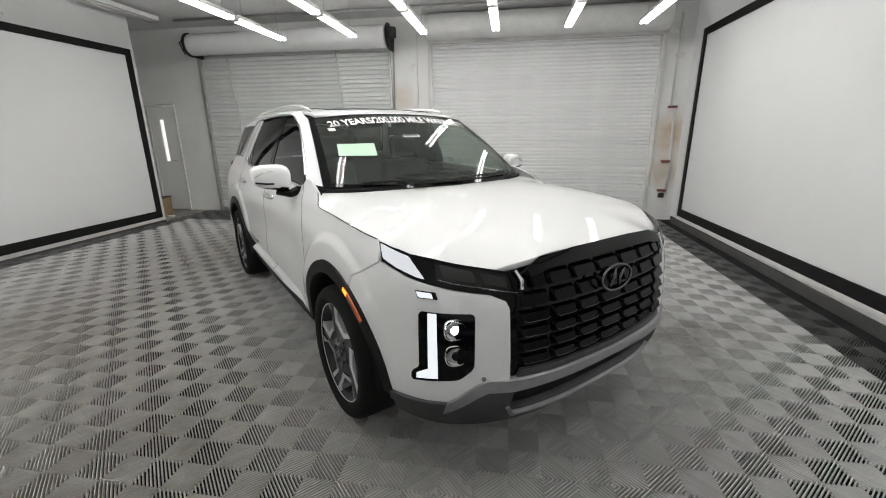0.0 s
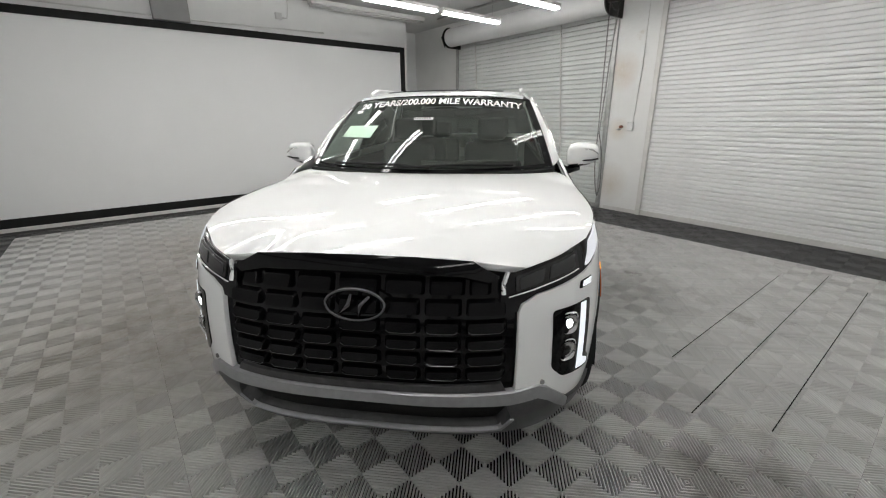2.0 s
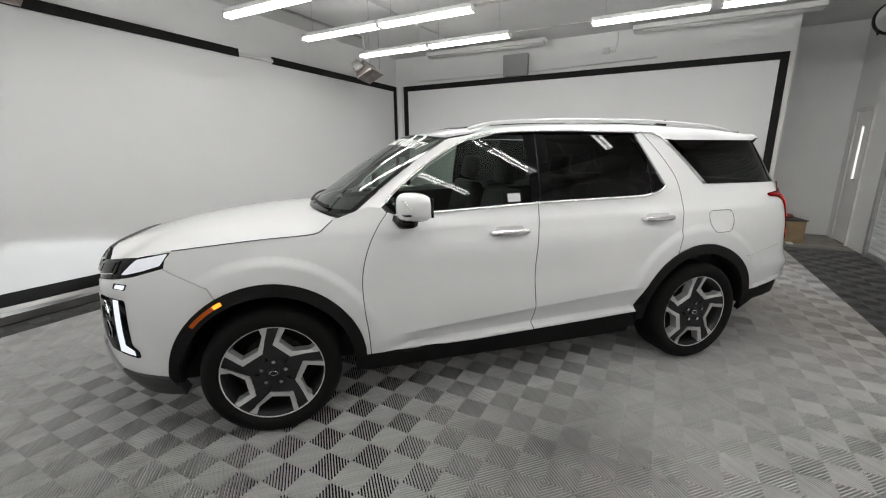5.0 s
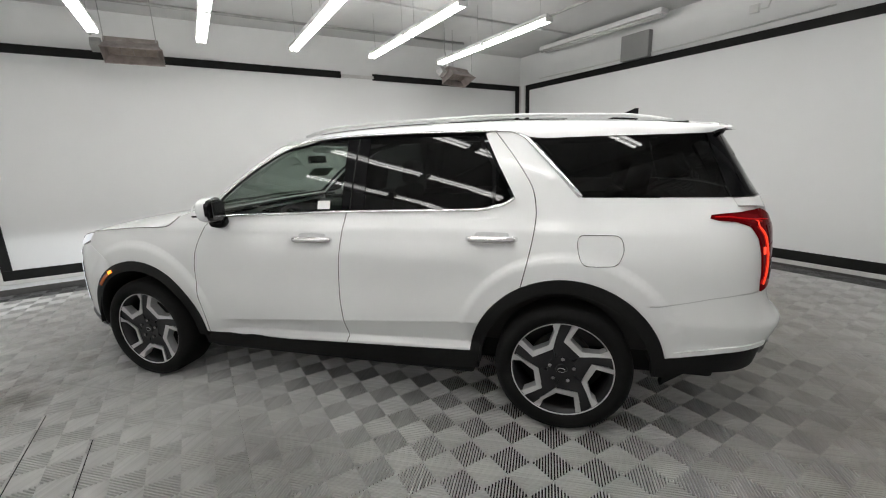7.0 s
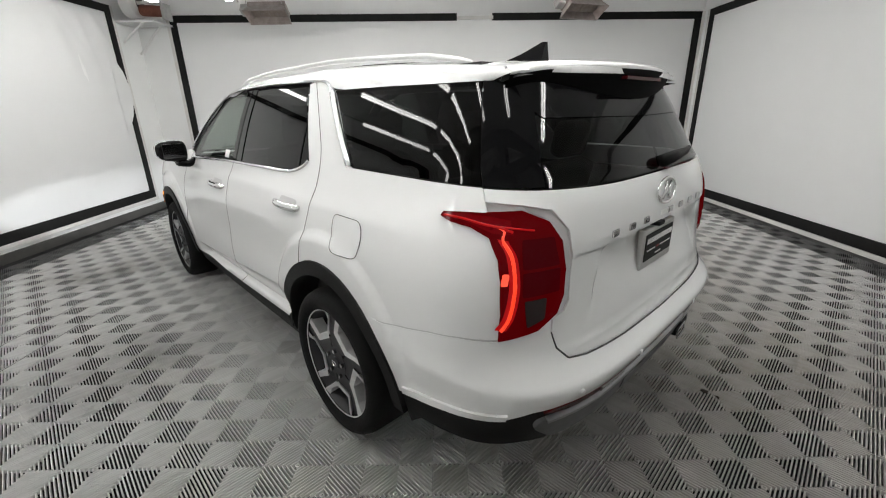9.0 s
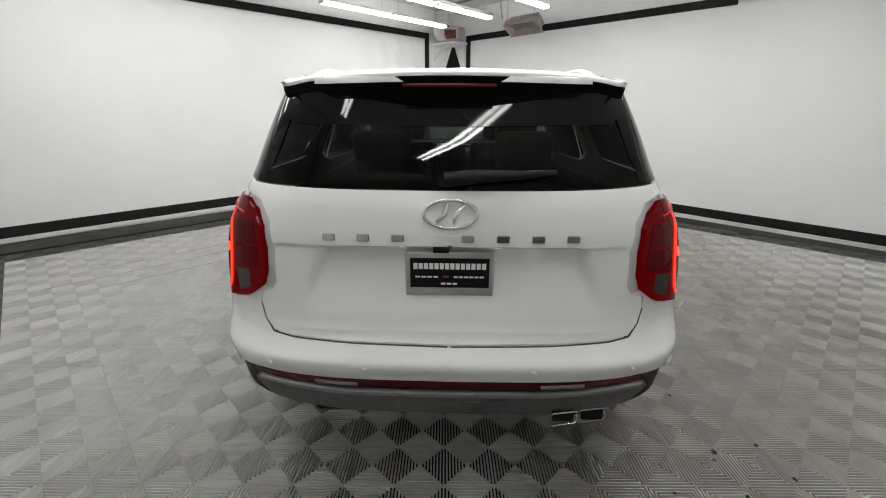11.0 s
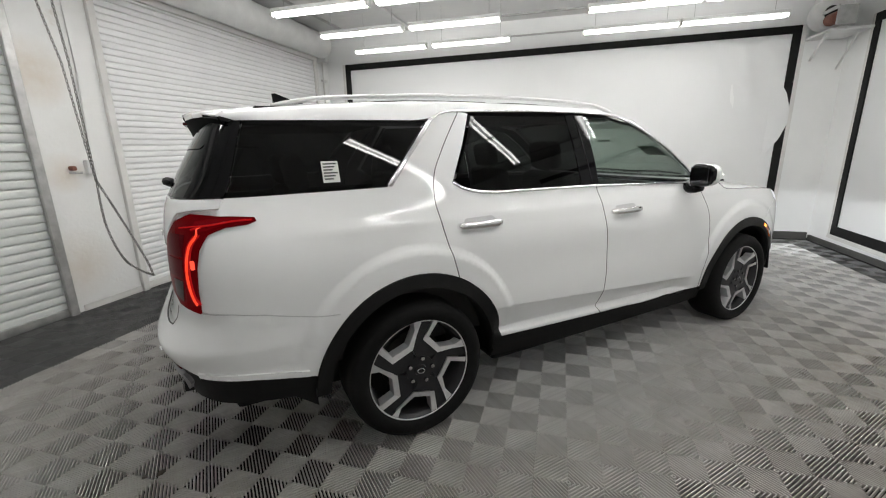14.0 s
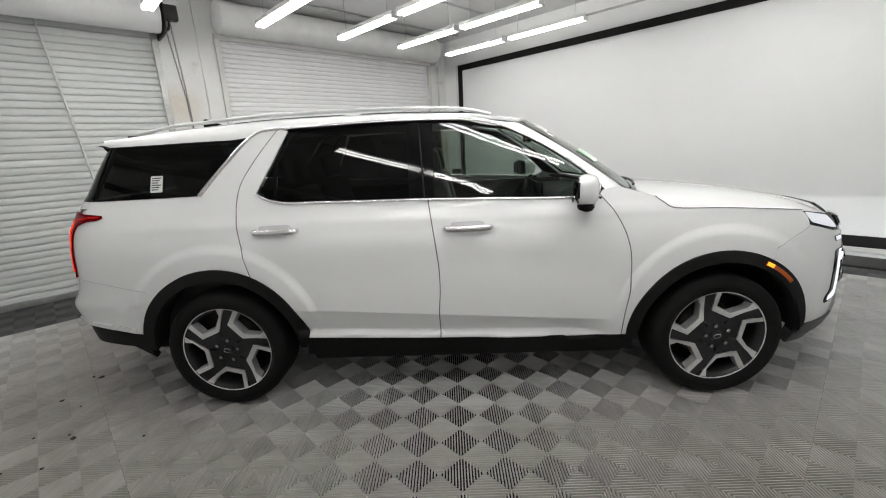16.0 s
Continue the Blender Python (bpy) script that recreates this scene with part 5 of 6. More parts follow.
for r in range(6):
    cols_y = top_cols if r == 0 else all_cols
    for c in range(7):
        y0, y1 = cols_y[c] + 0.007, cols_y[c + 1] - 0.007
        z1, z0 = rows_z[r] - 0.006, rows_z[r + 1] + 0.006
        outer = filleted([(y0, z1), (y1, z1), (y1, z0), (y0, z0)], 0.012, 3)
        inner = filleted([(y0 + 0.010, z1 - 0.009), (y1 - 0.010, z1 - 0.009), (y1 - 0.010, z0 + 0.011), (y0 + 0.010, z0 + 0.011)], 0.010, 3)
        P, k = [], len(outer)
        for loop, low, high in ((outer, -0.012, -0.012), (inner, 0.018, 0.004)):
            for y, z in loop:
                p = body(*FY(abs(y), z))
                P.append((p[0] - 0.012 + high + (low - high) * (z1 - z) / (z1 - z0), y, p[2]))
        raw("grille_cell", P, [tuple(range(k, 2 * k))[::-1]] + [(i, (i + 1) % k, k + (i + 1) % k, k + i)[::-1] for i in range(k)], M_GRILLE, car)
        # thin dark-chrome bars added to draw the glint on each lower cell edge
        if r > 1:
            lip = []
            for y, z in ((y0 + 0.012, z0 + 0.020), (y0 + 0.024, z0 + 0.011), (y1 - 0.024, z0 + 0.011), (y1 - 0.012, z0 + 0.020)):
                p = body(*FY(abs(y), z))
                lip.append((p[0] + 0.0055, y, p[2]))
            part("grille_glint", tube_mesh(lip, 0.0014, 4), M_DARKCHROME, car)
panels("grille_base_bar", body_sheet([FY(0.0, 0.564), FY(0.3, 0.566), FY(0.520, 0.572), FY(0.535, 0.540), FY(0.0, 0.536)], 0.05, -0.004, 0.02), M_SKID, car, "dark grey bar below the grille", "whole")
bumper = [FY(0.569, 0.536), FY(0.569, 0.845), FY(0.580, 0.874), FY(0.632, 0.901), FY(0.751, 0.920), FY(0.82, 0.935), S(2.06, 0.950), S(1.993, 0.970), S(1.918, 0.990), S(1.81, 0.928), S(1.715, 0.880)]
bumper += ring(AXLE_F, ARCH_R, 62, 5) + [S(1.962, 0.402), FY(0.825, 0.420), FY(0.775, 0.432), FY(0.688, 0.526), FY(0.65, 0.546)]
bar = [FY(0.826, 0.824), FY(0.831, 0.582), FY(0.858, 0.552), FY(0.858, 0.528), FY(0.806, 0.544), FY(0.804, 0.826)]
panels("front_bumper", body_sheet(bumper, 0.045, 0.0, 0.02), M_PAINT, car)
skid = [FY(0.0, 0.532), FY(0.41, 0.537), FY(0.565, 0.537), FY(0.65, 0.546), FY(0.69, 0.523), FY(0.775, 0.428), FY(0.775, 0.362), FY(0.69, 0.465), FY(0.65, 0.490), FY(0.55, 0.484), FY(0.41, 0.490), FY(0.0, 0.492)]
panels("skid_bar", body_sheet(skid, 0.04, 0.012, 0.04), M_SKIDLIGHT, car, "satin silver bumper bar", "whole")
corner = [FY(0.777, 0.428), FY(0.825, 0.416), S(1.955, 0.398), S(1.935, 0.345), S(2.03, 0.328), FY(0.777, 0.362)]
panels("bumper_corner", body_sheet(corner, 0.04, 0.012, 0.04), M_SKID, car, "dark grey bumper corner")
lower = [FY(0.0, 0.494), FY(0.41, 0.492), FY(0.55, 0.486), FY(0.65, 0.492), FY(0.69, 0.467), FY(0.775, 0.364), S(2.03, 0.330), S(1.935, 0.347), S(1.912, 0.265), FY(0.76, 0.258), FY(0.55, 0.285), FY(0.0, 0.316)]
lower_ring = lower + [FY(0.0, 0.344), FY(0.3, 0.340), FY(0.515, 0.338), FY(0.558, 0.41), FY(0.545, 0.482), FY(0.0, 0.490)]
panels("lower_bumper", body_sheet(lower_ring, 0.04, 0.0, 0.06), M_SKID, car, "grey lower bumper", "whole")
panels("lower_intake", body_sheet([FY(0.0, 0.50), FY(0.60, 0.50), FY(0.60, 0.29), FY(0.0, 0.29)], 0.05, -0.05, 0.0), M_PLASTIC, car, "black lower intake", "whole")
panels("skid_lip", body_sheet([FY(0.0, 0.346), FY(0.3, 0.342), FY(0.515, 0.340), FY(0.556, 0.40), FY(0.57, 0.395), FY(0.525, 0.326), FY(0.3, 0.327), FY(0.0, 0.331)], 0.04, 0.006, 0.02), M_SKIDLIGHT, car, "", "whole")

mask = [FY(0.508, 0.962), FY(0.515, 0.984), FY(0.552, 0.986), FY(0.641, 1.006), FY(0.785, 1.036), S(2.035, 1.045), S(1.944, 1.063), S(1.868, 1.074), S(1.895, 1.030), S(1.918, 0.994), S(1.993, 0.975), S(2.06, 0.955), FY(0.82, 0.940), FY(0.751, 0.925), FY(0.632, 0.906), FY(0.575, 0.877), FY(0.566, 0.85), FY(0.50, 0.84)]
lamp_sets = panels("headlamp", body_sheet(mask, 0.035, -0.006, 0.02), M_GLOSS, car, "black headlamp with lit white outer guide")
guide = [S(1.885, 1.064), S(2.037, 1.034), FY(0.822, 0.956), S(2.096, 0.960), S(2.004, 0.984), S(1.925, 1.008)]
inner_lamp = [FY(0.552, 0.972), FY(0.66, 1.000), FY(0.78, 1.022), FY(0.79, 0.962), FY(0.66, 0.936), FY(0.555, 0.918)]
for k, s in ((0, 1), (1, -1)):
    for nm, ol, mt, o in (("light_guide", guide, M_GUIDE, 0.0), ("lamp_lens", inner_lamp, M_SMOKE, 0.0)):
        d = body_sheet(filleted(ol, 0.008), 0.03, o, 0.008)
        d = d if s > 0 else mirrored(d)
        raw(nm, d[0], d[1], mt, lamp_sets[k], "", True, d[2])
    for ol in ([FY(0.566, 0.966), FY(0.655, 0.988), FY(0.648, 0.946), FY(0.568, 0.926)], [FY(0.678, 0.992), FY(0.770, 1.012), FY(0.770, 0.966), FY(0.672, 0.948)]):
        d = body_sheet(filleted(ol, 0.006), 0.03, 0.003, 0.006)
        d = d if s > 0 else mirrored(d)
        raw("lamp_cell", d[0], d[1], M_CELL, lamp_sets[k], "smoky inner lamp cell", True, d[2])
    pts = body_line([FY(0.522, 0.986), FY(0.508, 0.95), FY(0.512, 0.915)], 0.02, 0.004)
    part("chrome_bar", tube_mesh([(p[0], p[1] * s, p[2]) for p in pts], 0.009, 6), M_CHROME, lamp_sets[k], "slim chrome bar")
    pts = body_line([FY(0.53, 0.905), FY(0.66, 0.932), FY(0.785, 0.958)], 0.03, 0.002)
    part("chrome_line", tube_mesh([(p[0], p[1] * s, p[2]) for p in pts], 0.0035, 5), M_CHROME, lamp_sets[k])
housing = filleted([FY(0.848, 0.828), FY(0.853, 0.58), FY(0.870, 0.556), FY(0.870, 0.510), FY(0.80, 0.532), FY(0.745, 0.546), FY(0.700, 0.60), FY(0.692, 0.832)], 0.02)
lamp2 = panels("corner_lamp", body_sheet(housing, 0.03, 0.004, 0.03), M_GLOSS, car, "black corner lamp with lit white light bar")
for k, s in ((0, 1), (1, -1)):
    d = body_sheet(bar, 0.02, 0.007, 0.004)
    d = d if s > 0 else mirrored(d)
    raw("light_bar", d[0], d[1], M_DRL, lamp2[k], "glowing white light bar", True, d[2])
    for nm, zc, mt, rr in (("projector", 0.765, M_LEDLAMP, 0.024), ("fog_projector", 0.655, M_SMOKE, 0.022)):
        p = np.array(body(*FY(0.755, zc)))
        n = np.array((0.86, 0.51, 0.0))
        m = look(Vector((p[0], p[1] * s, p[2])) + Vector((n[0], n[1] * s, 0)) * 0.001, Vector((p[0] + n[0], (p[1] + n[1]) * s, p[2])))
        bm = bmesh.new()
        bmesh.ops.create_uvsphere(bm, u_segments=16, v_segments=8, radius=rr)
        for v in bm.verts:
            v.co.z *= 0.25
        bmesh.ops.transform(bm, matrix=m, verts=bm.verts[:])
        part(nm, bm, mt, lamp2[k], "", True)
        cup = lathe([(0.020, -0.004), (0.028, -0.003), (0.038, -0.0055), (0.041, -0.009)], 20, "z")
        bmesh.ops.transform(cup, matrix=m, verts=cup.verts[:])
        part("lamp_cup", cup, M_CHROMEDARK, lamp2[k], "", True)
        ringpts = [m @ Vector((0.043 * math.copysign(abs(math.cos(t)) ** 0.6, math.cos(t)), 0.043 * math.copysign(abs(math.sin(t)) ** 0.6, math.sin(t)), 0.0)) for t in np.linspace(0, 2 * math.pi, 25)[:-1]]
        part("lamp_ring", tube_mesh(ringpts, 0.004, 5, True), M_CHROME, lamp2[k])
foglet = filleted([FY(0.850, 0.910), FY(0.846, 0.880), FY(0.796, 0.882), FY(0.800, 0.910)], 0.004)
panels("marker_lamp", body_sheet(foglet, 0.03, 0.003, 0.01), M_GLOSS, car)
panels("marker_glow", body_sheet(filleted([FY(0.847, 0.906), FY(0.843, 0.884), FY(0.808, 0.886), FY(0.811, 0.906)], 0.003), 0.03, 0.006, 0.006), M_DRL, car)
for s in (1, -1):
    p = body(*FY(0.668, 0.552))
    bm = bmesh.new()
    bmesh.ops.create_cone(bm, cap_ends=True, segments=14, radius1=0.010, radius2=0.009, depth=0.006)
    bmesh.ops.transform(bm, matrix=look((p[0] + 0.002, p[1] * s, p[2]), (p[0] + 1, p[1] * s + 0.35 * s, p[2])), verts=bm.verts[:])
    part("parking_sensor", bm, M_REFLECTOR, car)
panels("side_marker", body_sheet(ring(AXLE_F, ARCH_R - 0.023, 65, 42, 8) + ring(AXLE_F, ARCH_R - 0.044, 42, 65, 8), 0.03, 0.016, 0.01), M_AMBERDIM, car, "amber side marker lamp")
panels("side_marker_glow", body_sheet(ring(AXLE_F, ARCH_R - 0.023, 65, 60, 6) + ring(AXLE_F, ARCH_R - 0.043, 60, 65, 6), 0.03, 0.0185, 0.004), M_AMBER, car)


def badge(name, centre, right, up, w, h, material, label):
    """An oval ring with a slanted bar across it."""
    centre, right, up = Vector(centre), Vector(right).normalized(), Vector(up).normalized()
    bm = tube_mesh([centre + right * w / 2 * math.cos(t) + up * h / 2 * math.sin(t) for t in np.linspace(0, 2 * math.pi, 41)[:-1]], 0.0065, 8, True)
    add_tube(bm, [centre + right * (-0.26 * w) + up * (-0.30 * h), centre + right * (-0.10 * w), centre + right * (-0.06 * w) + up * 0.36 * h], [0.007, 0.010, 0.006], 6)
    add_tube(bm, [centre + right * (0.26 * w) + up * (0.30 * h), centre + right * (0.10 * w), centre + right * (0.06 * w) + up * -0.36 * h], [0.007, 0.010, 0.006], 6)
    return part(name, bm, material, car, label, True)


p = body(*FY(0.0, 0.884))
badge("front_badge", (p[0] + 0.028, 0.0, 0.884), (0, 1, 0), (-0.12, 0, 1), 0.214, 0.112, M_DARKCHROME, "dark chrome oval badge")

# tail: tailgate, lamps, bumper
gate_glass = [RY(0.0, 1.60), RY(0.5, 1.60), S(-2.134, 1.597), S(-2.181, 1.45), S(-2.228, 1.287), RY(0.66, 1.284), RY(0.4, 1.280), RY(0.0, 1.278)]
panels("tailgate_glass", body_sheet(gate_glass, 0.06, -0.003, 0.008), M_BACKGLASS, car, "dark tailgate glass", "whole")
side_mask = [S(-2.134, 1.598), S(-2.181, 1.45), S(-2.228, 1.287), RY(0.70, 1.286), RY(0.655, 1.40), RY(0.62, 1.50), RY(0.60, 1.482), RY(0.0, 1.474), RY(0.0, 1.602), RY(0.5, 1.602)]
panels("tailgate_glass_band", body_sheet(side_mask, 0.06, 0.0, 0.0), M_GLOSS, car, "", "whole")
GATE_SIDE = [RY(0.655, 0.745), RY(0.690, 0.785), RY(0.705, 0.84), RY(0.700, 0.885)]
LAMP_IN = [RY(0.690, 0.905), RY(0.668, 0.96), RY(0.662, 1.06), RY(0.672, 1.14), RY(0.705, 1.195), RY(0.76, 1.222)]
gate = [RY(0.0, 0.722), RY(0.35, 0.727), RY(0.58, 0.735)] + GATE_SIDE + [RY(0.655, 0.90), RY(0.635, 0.93), RY(0.628, 1.06), RY(0.645, 1.16), RY(0.70, 1.225), RY(0.77, 1.240), S(-2.245, 1.246), S(-2.230, 1.281), RY(0.66, 1.277), RY(0.4, 1.272), RY(0.0, 1.270)]


def tailgate(a, z):
    """The tailgate with its fold below the letters and the hollow round the plate."""
    x, y, zz = body(a, z)
    top = 1.074
    depth = 0.046 * (1 - smooth(z, top - 0.006, top + 0.006)) * smooth(z, 0.80, 1.06)
    wide = 0.43 + 0.34 * (top - z)
    depth *= 1.0 - 0.85 * smooth(y, wide, wide + 0.045)
    fold = 0.009 * (1 - min(1.0, max(0.0, (z - 0.728) / 0.037)))
    return (x + depth + fold, y, zz)


panels("tailgate", sheet(gate, tailgate, 0.022, 0.0, 0.018, -1, (), [[RY(y, z) for y in (0.01, 0.1, 0.2, 0.3, 0.4, 0.5, 0.6)] for z in (1.066, 1.075, 1.084, 0.80, 0.769, 0.761)]), M_PAINT, car, "white tailgate with a hollow for the plate", "whole")
backing = [RY(0.60, 0.86), RY(0.60, 1.20), RY(0.72, 1.252), RY(0.79, 1.262), S(-2.20, 1.262), S(-2.06, 1.215), S(-2.06, 1.16), S(-2.24, 1.10), S(-2.30, 0.80), RY(0.70, 0.80)]
panels("lamp_backing", body_sheet(backing, 0.03, -0.016, 0.0), M_PAINT, car)
# white step beside the lamp, its shade painted in as grey
cheek = [RY(0.655, 0.90), RY(0.635, 0.93), RY(0.628, 1.06), RY(0.645, 1.16), RY(0.70, 1.225), RY(0.77, 1.240), RY(0.76, 1.226)] + LAMP_IN[::-1][1:] + [RY(0.690, 0.90)]
panels("lamp_cheek", body_sheet(cheek, 0.03, -0.010, 0.0), M_SHADEWHITE, car, "white lamp surround toned grey for shade")
lamp = [S(-2.262, 1.216), RY(0.775, 1.224), RY(0.715, 1.193), RY(0.678, 1.135), RY(0.668, 1.05), RY(0.673, 0.965), RY(0.695, 0.908), RY(0.76, 0.862), S(-2.356, 0.838)] + [(a, z) for a, z in LAMP_SIDE[1:]] + LAMP_TOP
tails = panels("tail_lamp", body_sheet(lamp, 0.03, 0.010, 0.03), M_RED, car, "lit red tail lamp with a bright curved line")
glow_line = bend([RY(0.855, 0.874), RY(0.838, 0.91), RY(0.825, 0.97), RY(0.817, 1.03), RY(0.814, 1.10), RY(0.822, 1.142), S(-2.325, 1.168), S(-2.285, 1.181), S(-2.22, 1.191)])
line_pts = body_line(glow_line, 0.02, 0.0108)
lower = glow_line[:21]
halo = [(a - 0.014, z) for a, z in lower] + [(a + 0.016, z + 0.004) for a, z in lower[::-1]]
line_up = body_line(bend([RY(0.800, 1.165), RY(0.825, 1.178), S(-2.27, 1.182), S(-2.20, 1.192), S(-2.13, 1.194)]), 0.02, 0.011)
for k, s in ((0, 1), (1, -1)):
    part("light_line", tube_mesh([(p[0], p[1] * s, p[2]) for p in line_pts], [0.006 if p[2] < 1.13 else 0.006 - 0.07 * (p[2] - 1.13) for p in line_pts], 6), M_REDLIGHT, tails[k], "glowing red light line", True)
    part("light_line", tube_mesh([(p[0], p[1] * s, p[2]) for p in line_up], 0.004, 6), M_REDGLOW, tails[k], "", True)
    for za in (1.180,):
        pts = body_line([RY(0.835, za), RY(0.80, za - 0.004), RY(0.755, za - 0.010)], 0.02, 0.012)
        part("light_line", tube_mesh([(p[0], p[1] * s, p[2]) for p in pts], 0.0030, 5), M_REDGLOW, tails[k], "", True)
    for nm, ol, mt, o in (("lens_glow", halo, M_REDGLOW, 0.0108),
                          ("lens_glow", [S(-2.135, 1.199), S(-2.21, 1.206), S(-2.28, 1.204), RY(0.80, 1.196), RY(0.80, 1.158), S(-2.30, 1.160), S(-2.22, 1.184)], M_REDMID, 0.0104),
                          ("lens_block", [RY(0.785, 1.145), RY(0.705, 1.150), RY(0.692, 1.068), RY(0.795, 1.062)], M_REDDARK, 0.0125),
                          ("lens_block", [RY(0.796, 1.052), RY(0.690, 1.058), RY(0.693, 0.985), RY(0.803, 0.978)], M_REDDARK, 0.0125),
                          ("reverse_lens", [RY(0.798, 0.966), RY(0.735, 0.970), RY(0.740, 0.902), RY(0.792, 0.878)], M_REVERSE, 0.0130),
                          ("marker_spot", [S(-2.349, 1.051), S(-2.363, 1.051), S(-2.363, 1.016), S(-2.349, 1.016)], M_REDHOT, 0.0125)):
        d = body_sheet(ol if nm == "lens_glow" else filleted(ol, 0.006), 0.03, o, 0.004)
        d = d if s > 0 else mirrored(d)
        raw(nm, d[0], d[1], mt, tails[k], "", True, d[2])
rear_bumper = ring(AXLE_R, ARCH_R, 130, 167, 10) + [S(-1.96, 0.487), S(-2.08, 0.512), S(-2.20, 0.535), RY(0.86, 0.562), RY(0.80, 0.592), RY(0.70, 0.600), RY(0.4, 0.588), RY(0.0, 0.584)]
rear_bumper += [RY(0.0, 0.718), RY(0.35, 0.723), RY(0.58, 0.731), RY(0.662, 0.742), RY(0.697, 0.783), RY(0.711, 0.84), RY(0.709, 0.885), RY(0.76, 0.855), S(-2.356, 0.832), S(-2.25, 0.829), S(-2.13, 0.811), S(-2.03, 0.786), S(-1.94, 0.766), S(-1.86, 0.762)]
BUMPER_FOLDS = [[RY(y, z) for y in (0.01, 0.2, 0.4, 0.6, 0.75, 0.84)] + [S(x, z) for x in (-2.2, -2.1, -1.98)] for z in (0.645, 0.660, 0.675, 0.69)]
panels("rear_bumper", body_sheet(rear_bumper, 0.03, 0.0, 0.02, (), BUMPER_FOLDS), M_PAINT, car, "", "whole")
panels("bumper_shelf", body_sheet([RY(0.0, 0.700), RY(0.35, 0.705), RY(0.58, 0.712), RY(0.655, 0.73), RY(0.64, 0.755), RY(0.58, 0.745), RY(0.35, 0.740), RY(0.0, 0.736)], 0.04, -0.013, 0.0), M_PAINT, car, "", "whole")
both_sides("panel_seam", body_line([RY(0.005, 0.7195), RY(0.35, 0.7245), RY(0.58, 0.7325), RY(0.656, 0.742), RY(0.693, 0.784), RY(0.708, 0.84)], 0.03, -0.002), 0.0034, M_SEAM, car)
valance = ring(AXLE_R, ARCH_R - 0.01, 166, 188, 8) + [S(-2.05, 0.395), S(-2.2, 0.415), RY(0.80, 0.425), RY(0.4, 0.380), RY(0.0, 0.372), RY(0.0, 0.582), RY(0.4, 0.586), RY(0.70, 0.598), RY(0.80, 0.590), RY(0.86, 0.560), S(-2.20, 0.533), S(-2.08, 0.510), S(-1.96, 0.485)]
panels("rear_valance", body_sheet(valance, 0.05, -0.012, 0.04), M_PLASTIC, car, "black rear valance", "whole")
panels("bumper_lip", body_sheet([S(-1.985, 0.498), S(-2.08, 0.517), S(-2.20, 0.540), RY(0.862, 0.566), RY(0.862, 0.588), S(-2.20, 0.566), S(-2.08, 0.546), S(-1.985, 0.525)], 0.03, 0.010, 0.02), M_PAINT, car)
panels("rear_reflector", body_sheet([RY(0.0, 0.572), RY(0.4, 0.576), RY(0.66, 0.588), RY(0.74, 0.586), RY(0.76, 0.572), RY(0.66, 0.556), RY(0.4, 0.542), RY(0.0, 0.536)], 0.04, 0.0, 0.02), M_REFLEX, car, "dark red reflector strip", "whole")
panels("reverse_lamp", body_sheet([RY(0.34, 0.566), RY(0.50, 0.572), RY(0.50, 0.556), RY(0.34, 0.550)], 0.03, 0.006, 0.006), M_REFLECTOR, car)
skid_rear = [RY(0.0, 0.512), RY(0.4, 0.518), RY(0.68, 0.540), RY(0.76, 0.535), RY(0.775, 0.505), RY(0.70, 0.44), RY(0.4, 0.405), RY(0.0, 0.398)]
panels("rear_skid", body_sheet(filleted(skid_rear, 0.02), 0.04, 0.004, 0.03), M_SKIDMID, car, "grey rear skid panel", "whole")
panels("rear_skid_edge", body_sheet([RY(0.0, 0.516), RY(0.4, 0.522), RY(0.67, 0.544), RY(0.74, 0.540), RY(0.735, 0.526), RY(0.66, 0.526), RY(0.4, 0.503), RY(0.0, 0.498)], 0.04, 0.010, 0.02), M_SKIDLIGHT, car, "", "whole")
panels("rear_skid_recess", body_sheet(filleted([RY(0.0, 0.470), RY(0.26, 0.474), RY(0.255, 0.420), RY(0.0, 0.416)], 0.006), 0.04, 0.008, 0.02), M_SKIDMID, car, "", "whole")
for y0 in (-0.445, -0.560):
    p = body(*RY(abs(y0), 0.415))
    bm = bmesh.new()
    loop = [(p[0] - 0.024 + (0.012 if abs(y) > 0.5 else 0), y, z) for y, z in filleted([(y0 + 0.045, 0.366), (y0 + 0.05, 0.420), (y0 - 0.05, 0.436), (y0 - 0.048, 0.382)], 0.012)]
    add_tube(bm, loop, 0.0045, 6, True)
    part("exhaust_tip", bm, M_CHROMEDARK, car, "chrome twin exhaust tip", True)
    part("exhaust_bore", box_mesh((p[0] - 0.016, y0 - 0.043, 0.378), (p[0] + 0.05, y0 + 0.043, 0.424), 0.006), M_PLASTIC, car)
for y in (0.30, 0.66):
    for s in (1, -1):
        p = body(*RY(y, 0.645))
        bm = bmesh.new()
        bmesh.ops.create_cone(bm, cap_ends=True, segments=14, radius1=0.011, radius2=0.010, depth=0.005)
        bmesh.ops.transform(bm, matrix=look((p[0] - 0.002, p[1] * s, p[2]), (p[0] - 1, p[1] * s + (0.5 * s if y > 0.5 else 0.1 * s), p[2])), verts=bm.verts[:])
        part("parking_sensor", bm, M_PAINT, car, "", True)
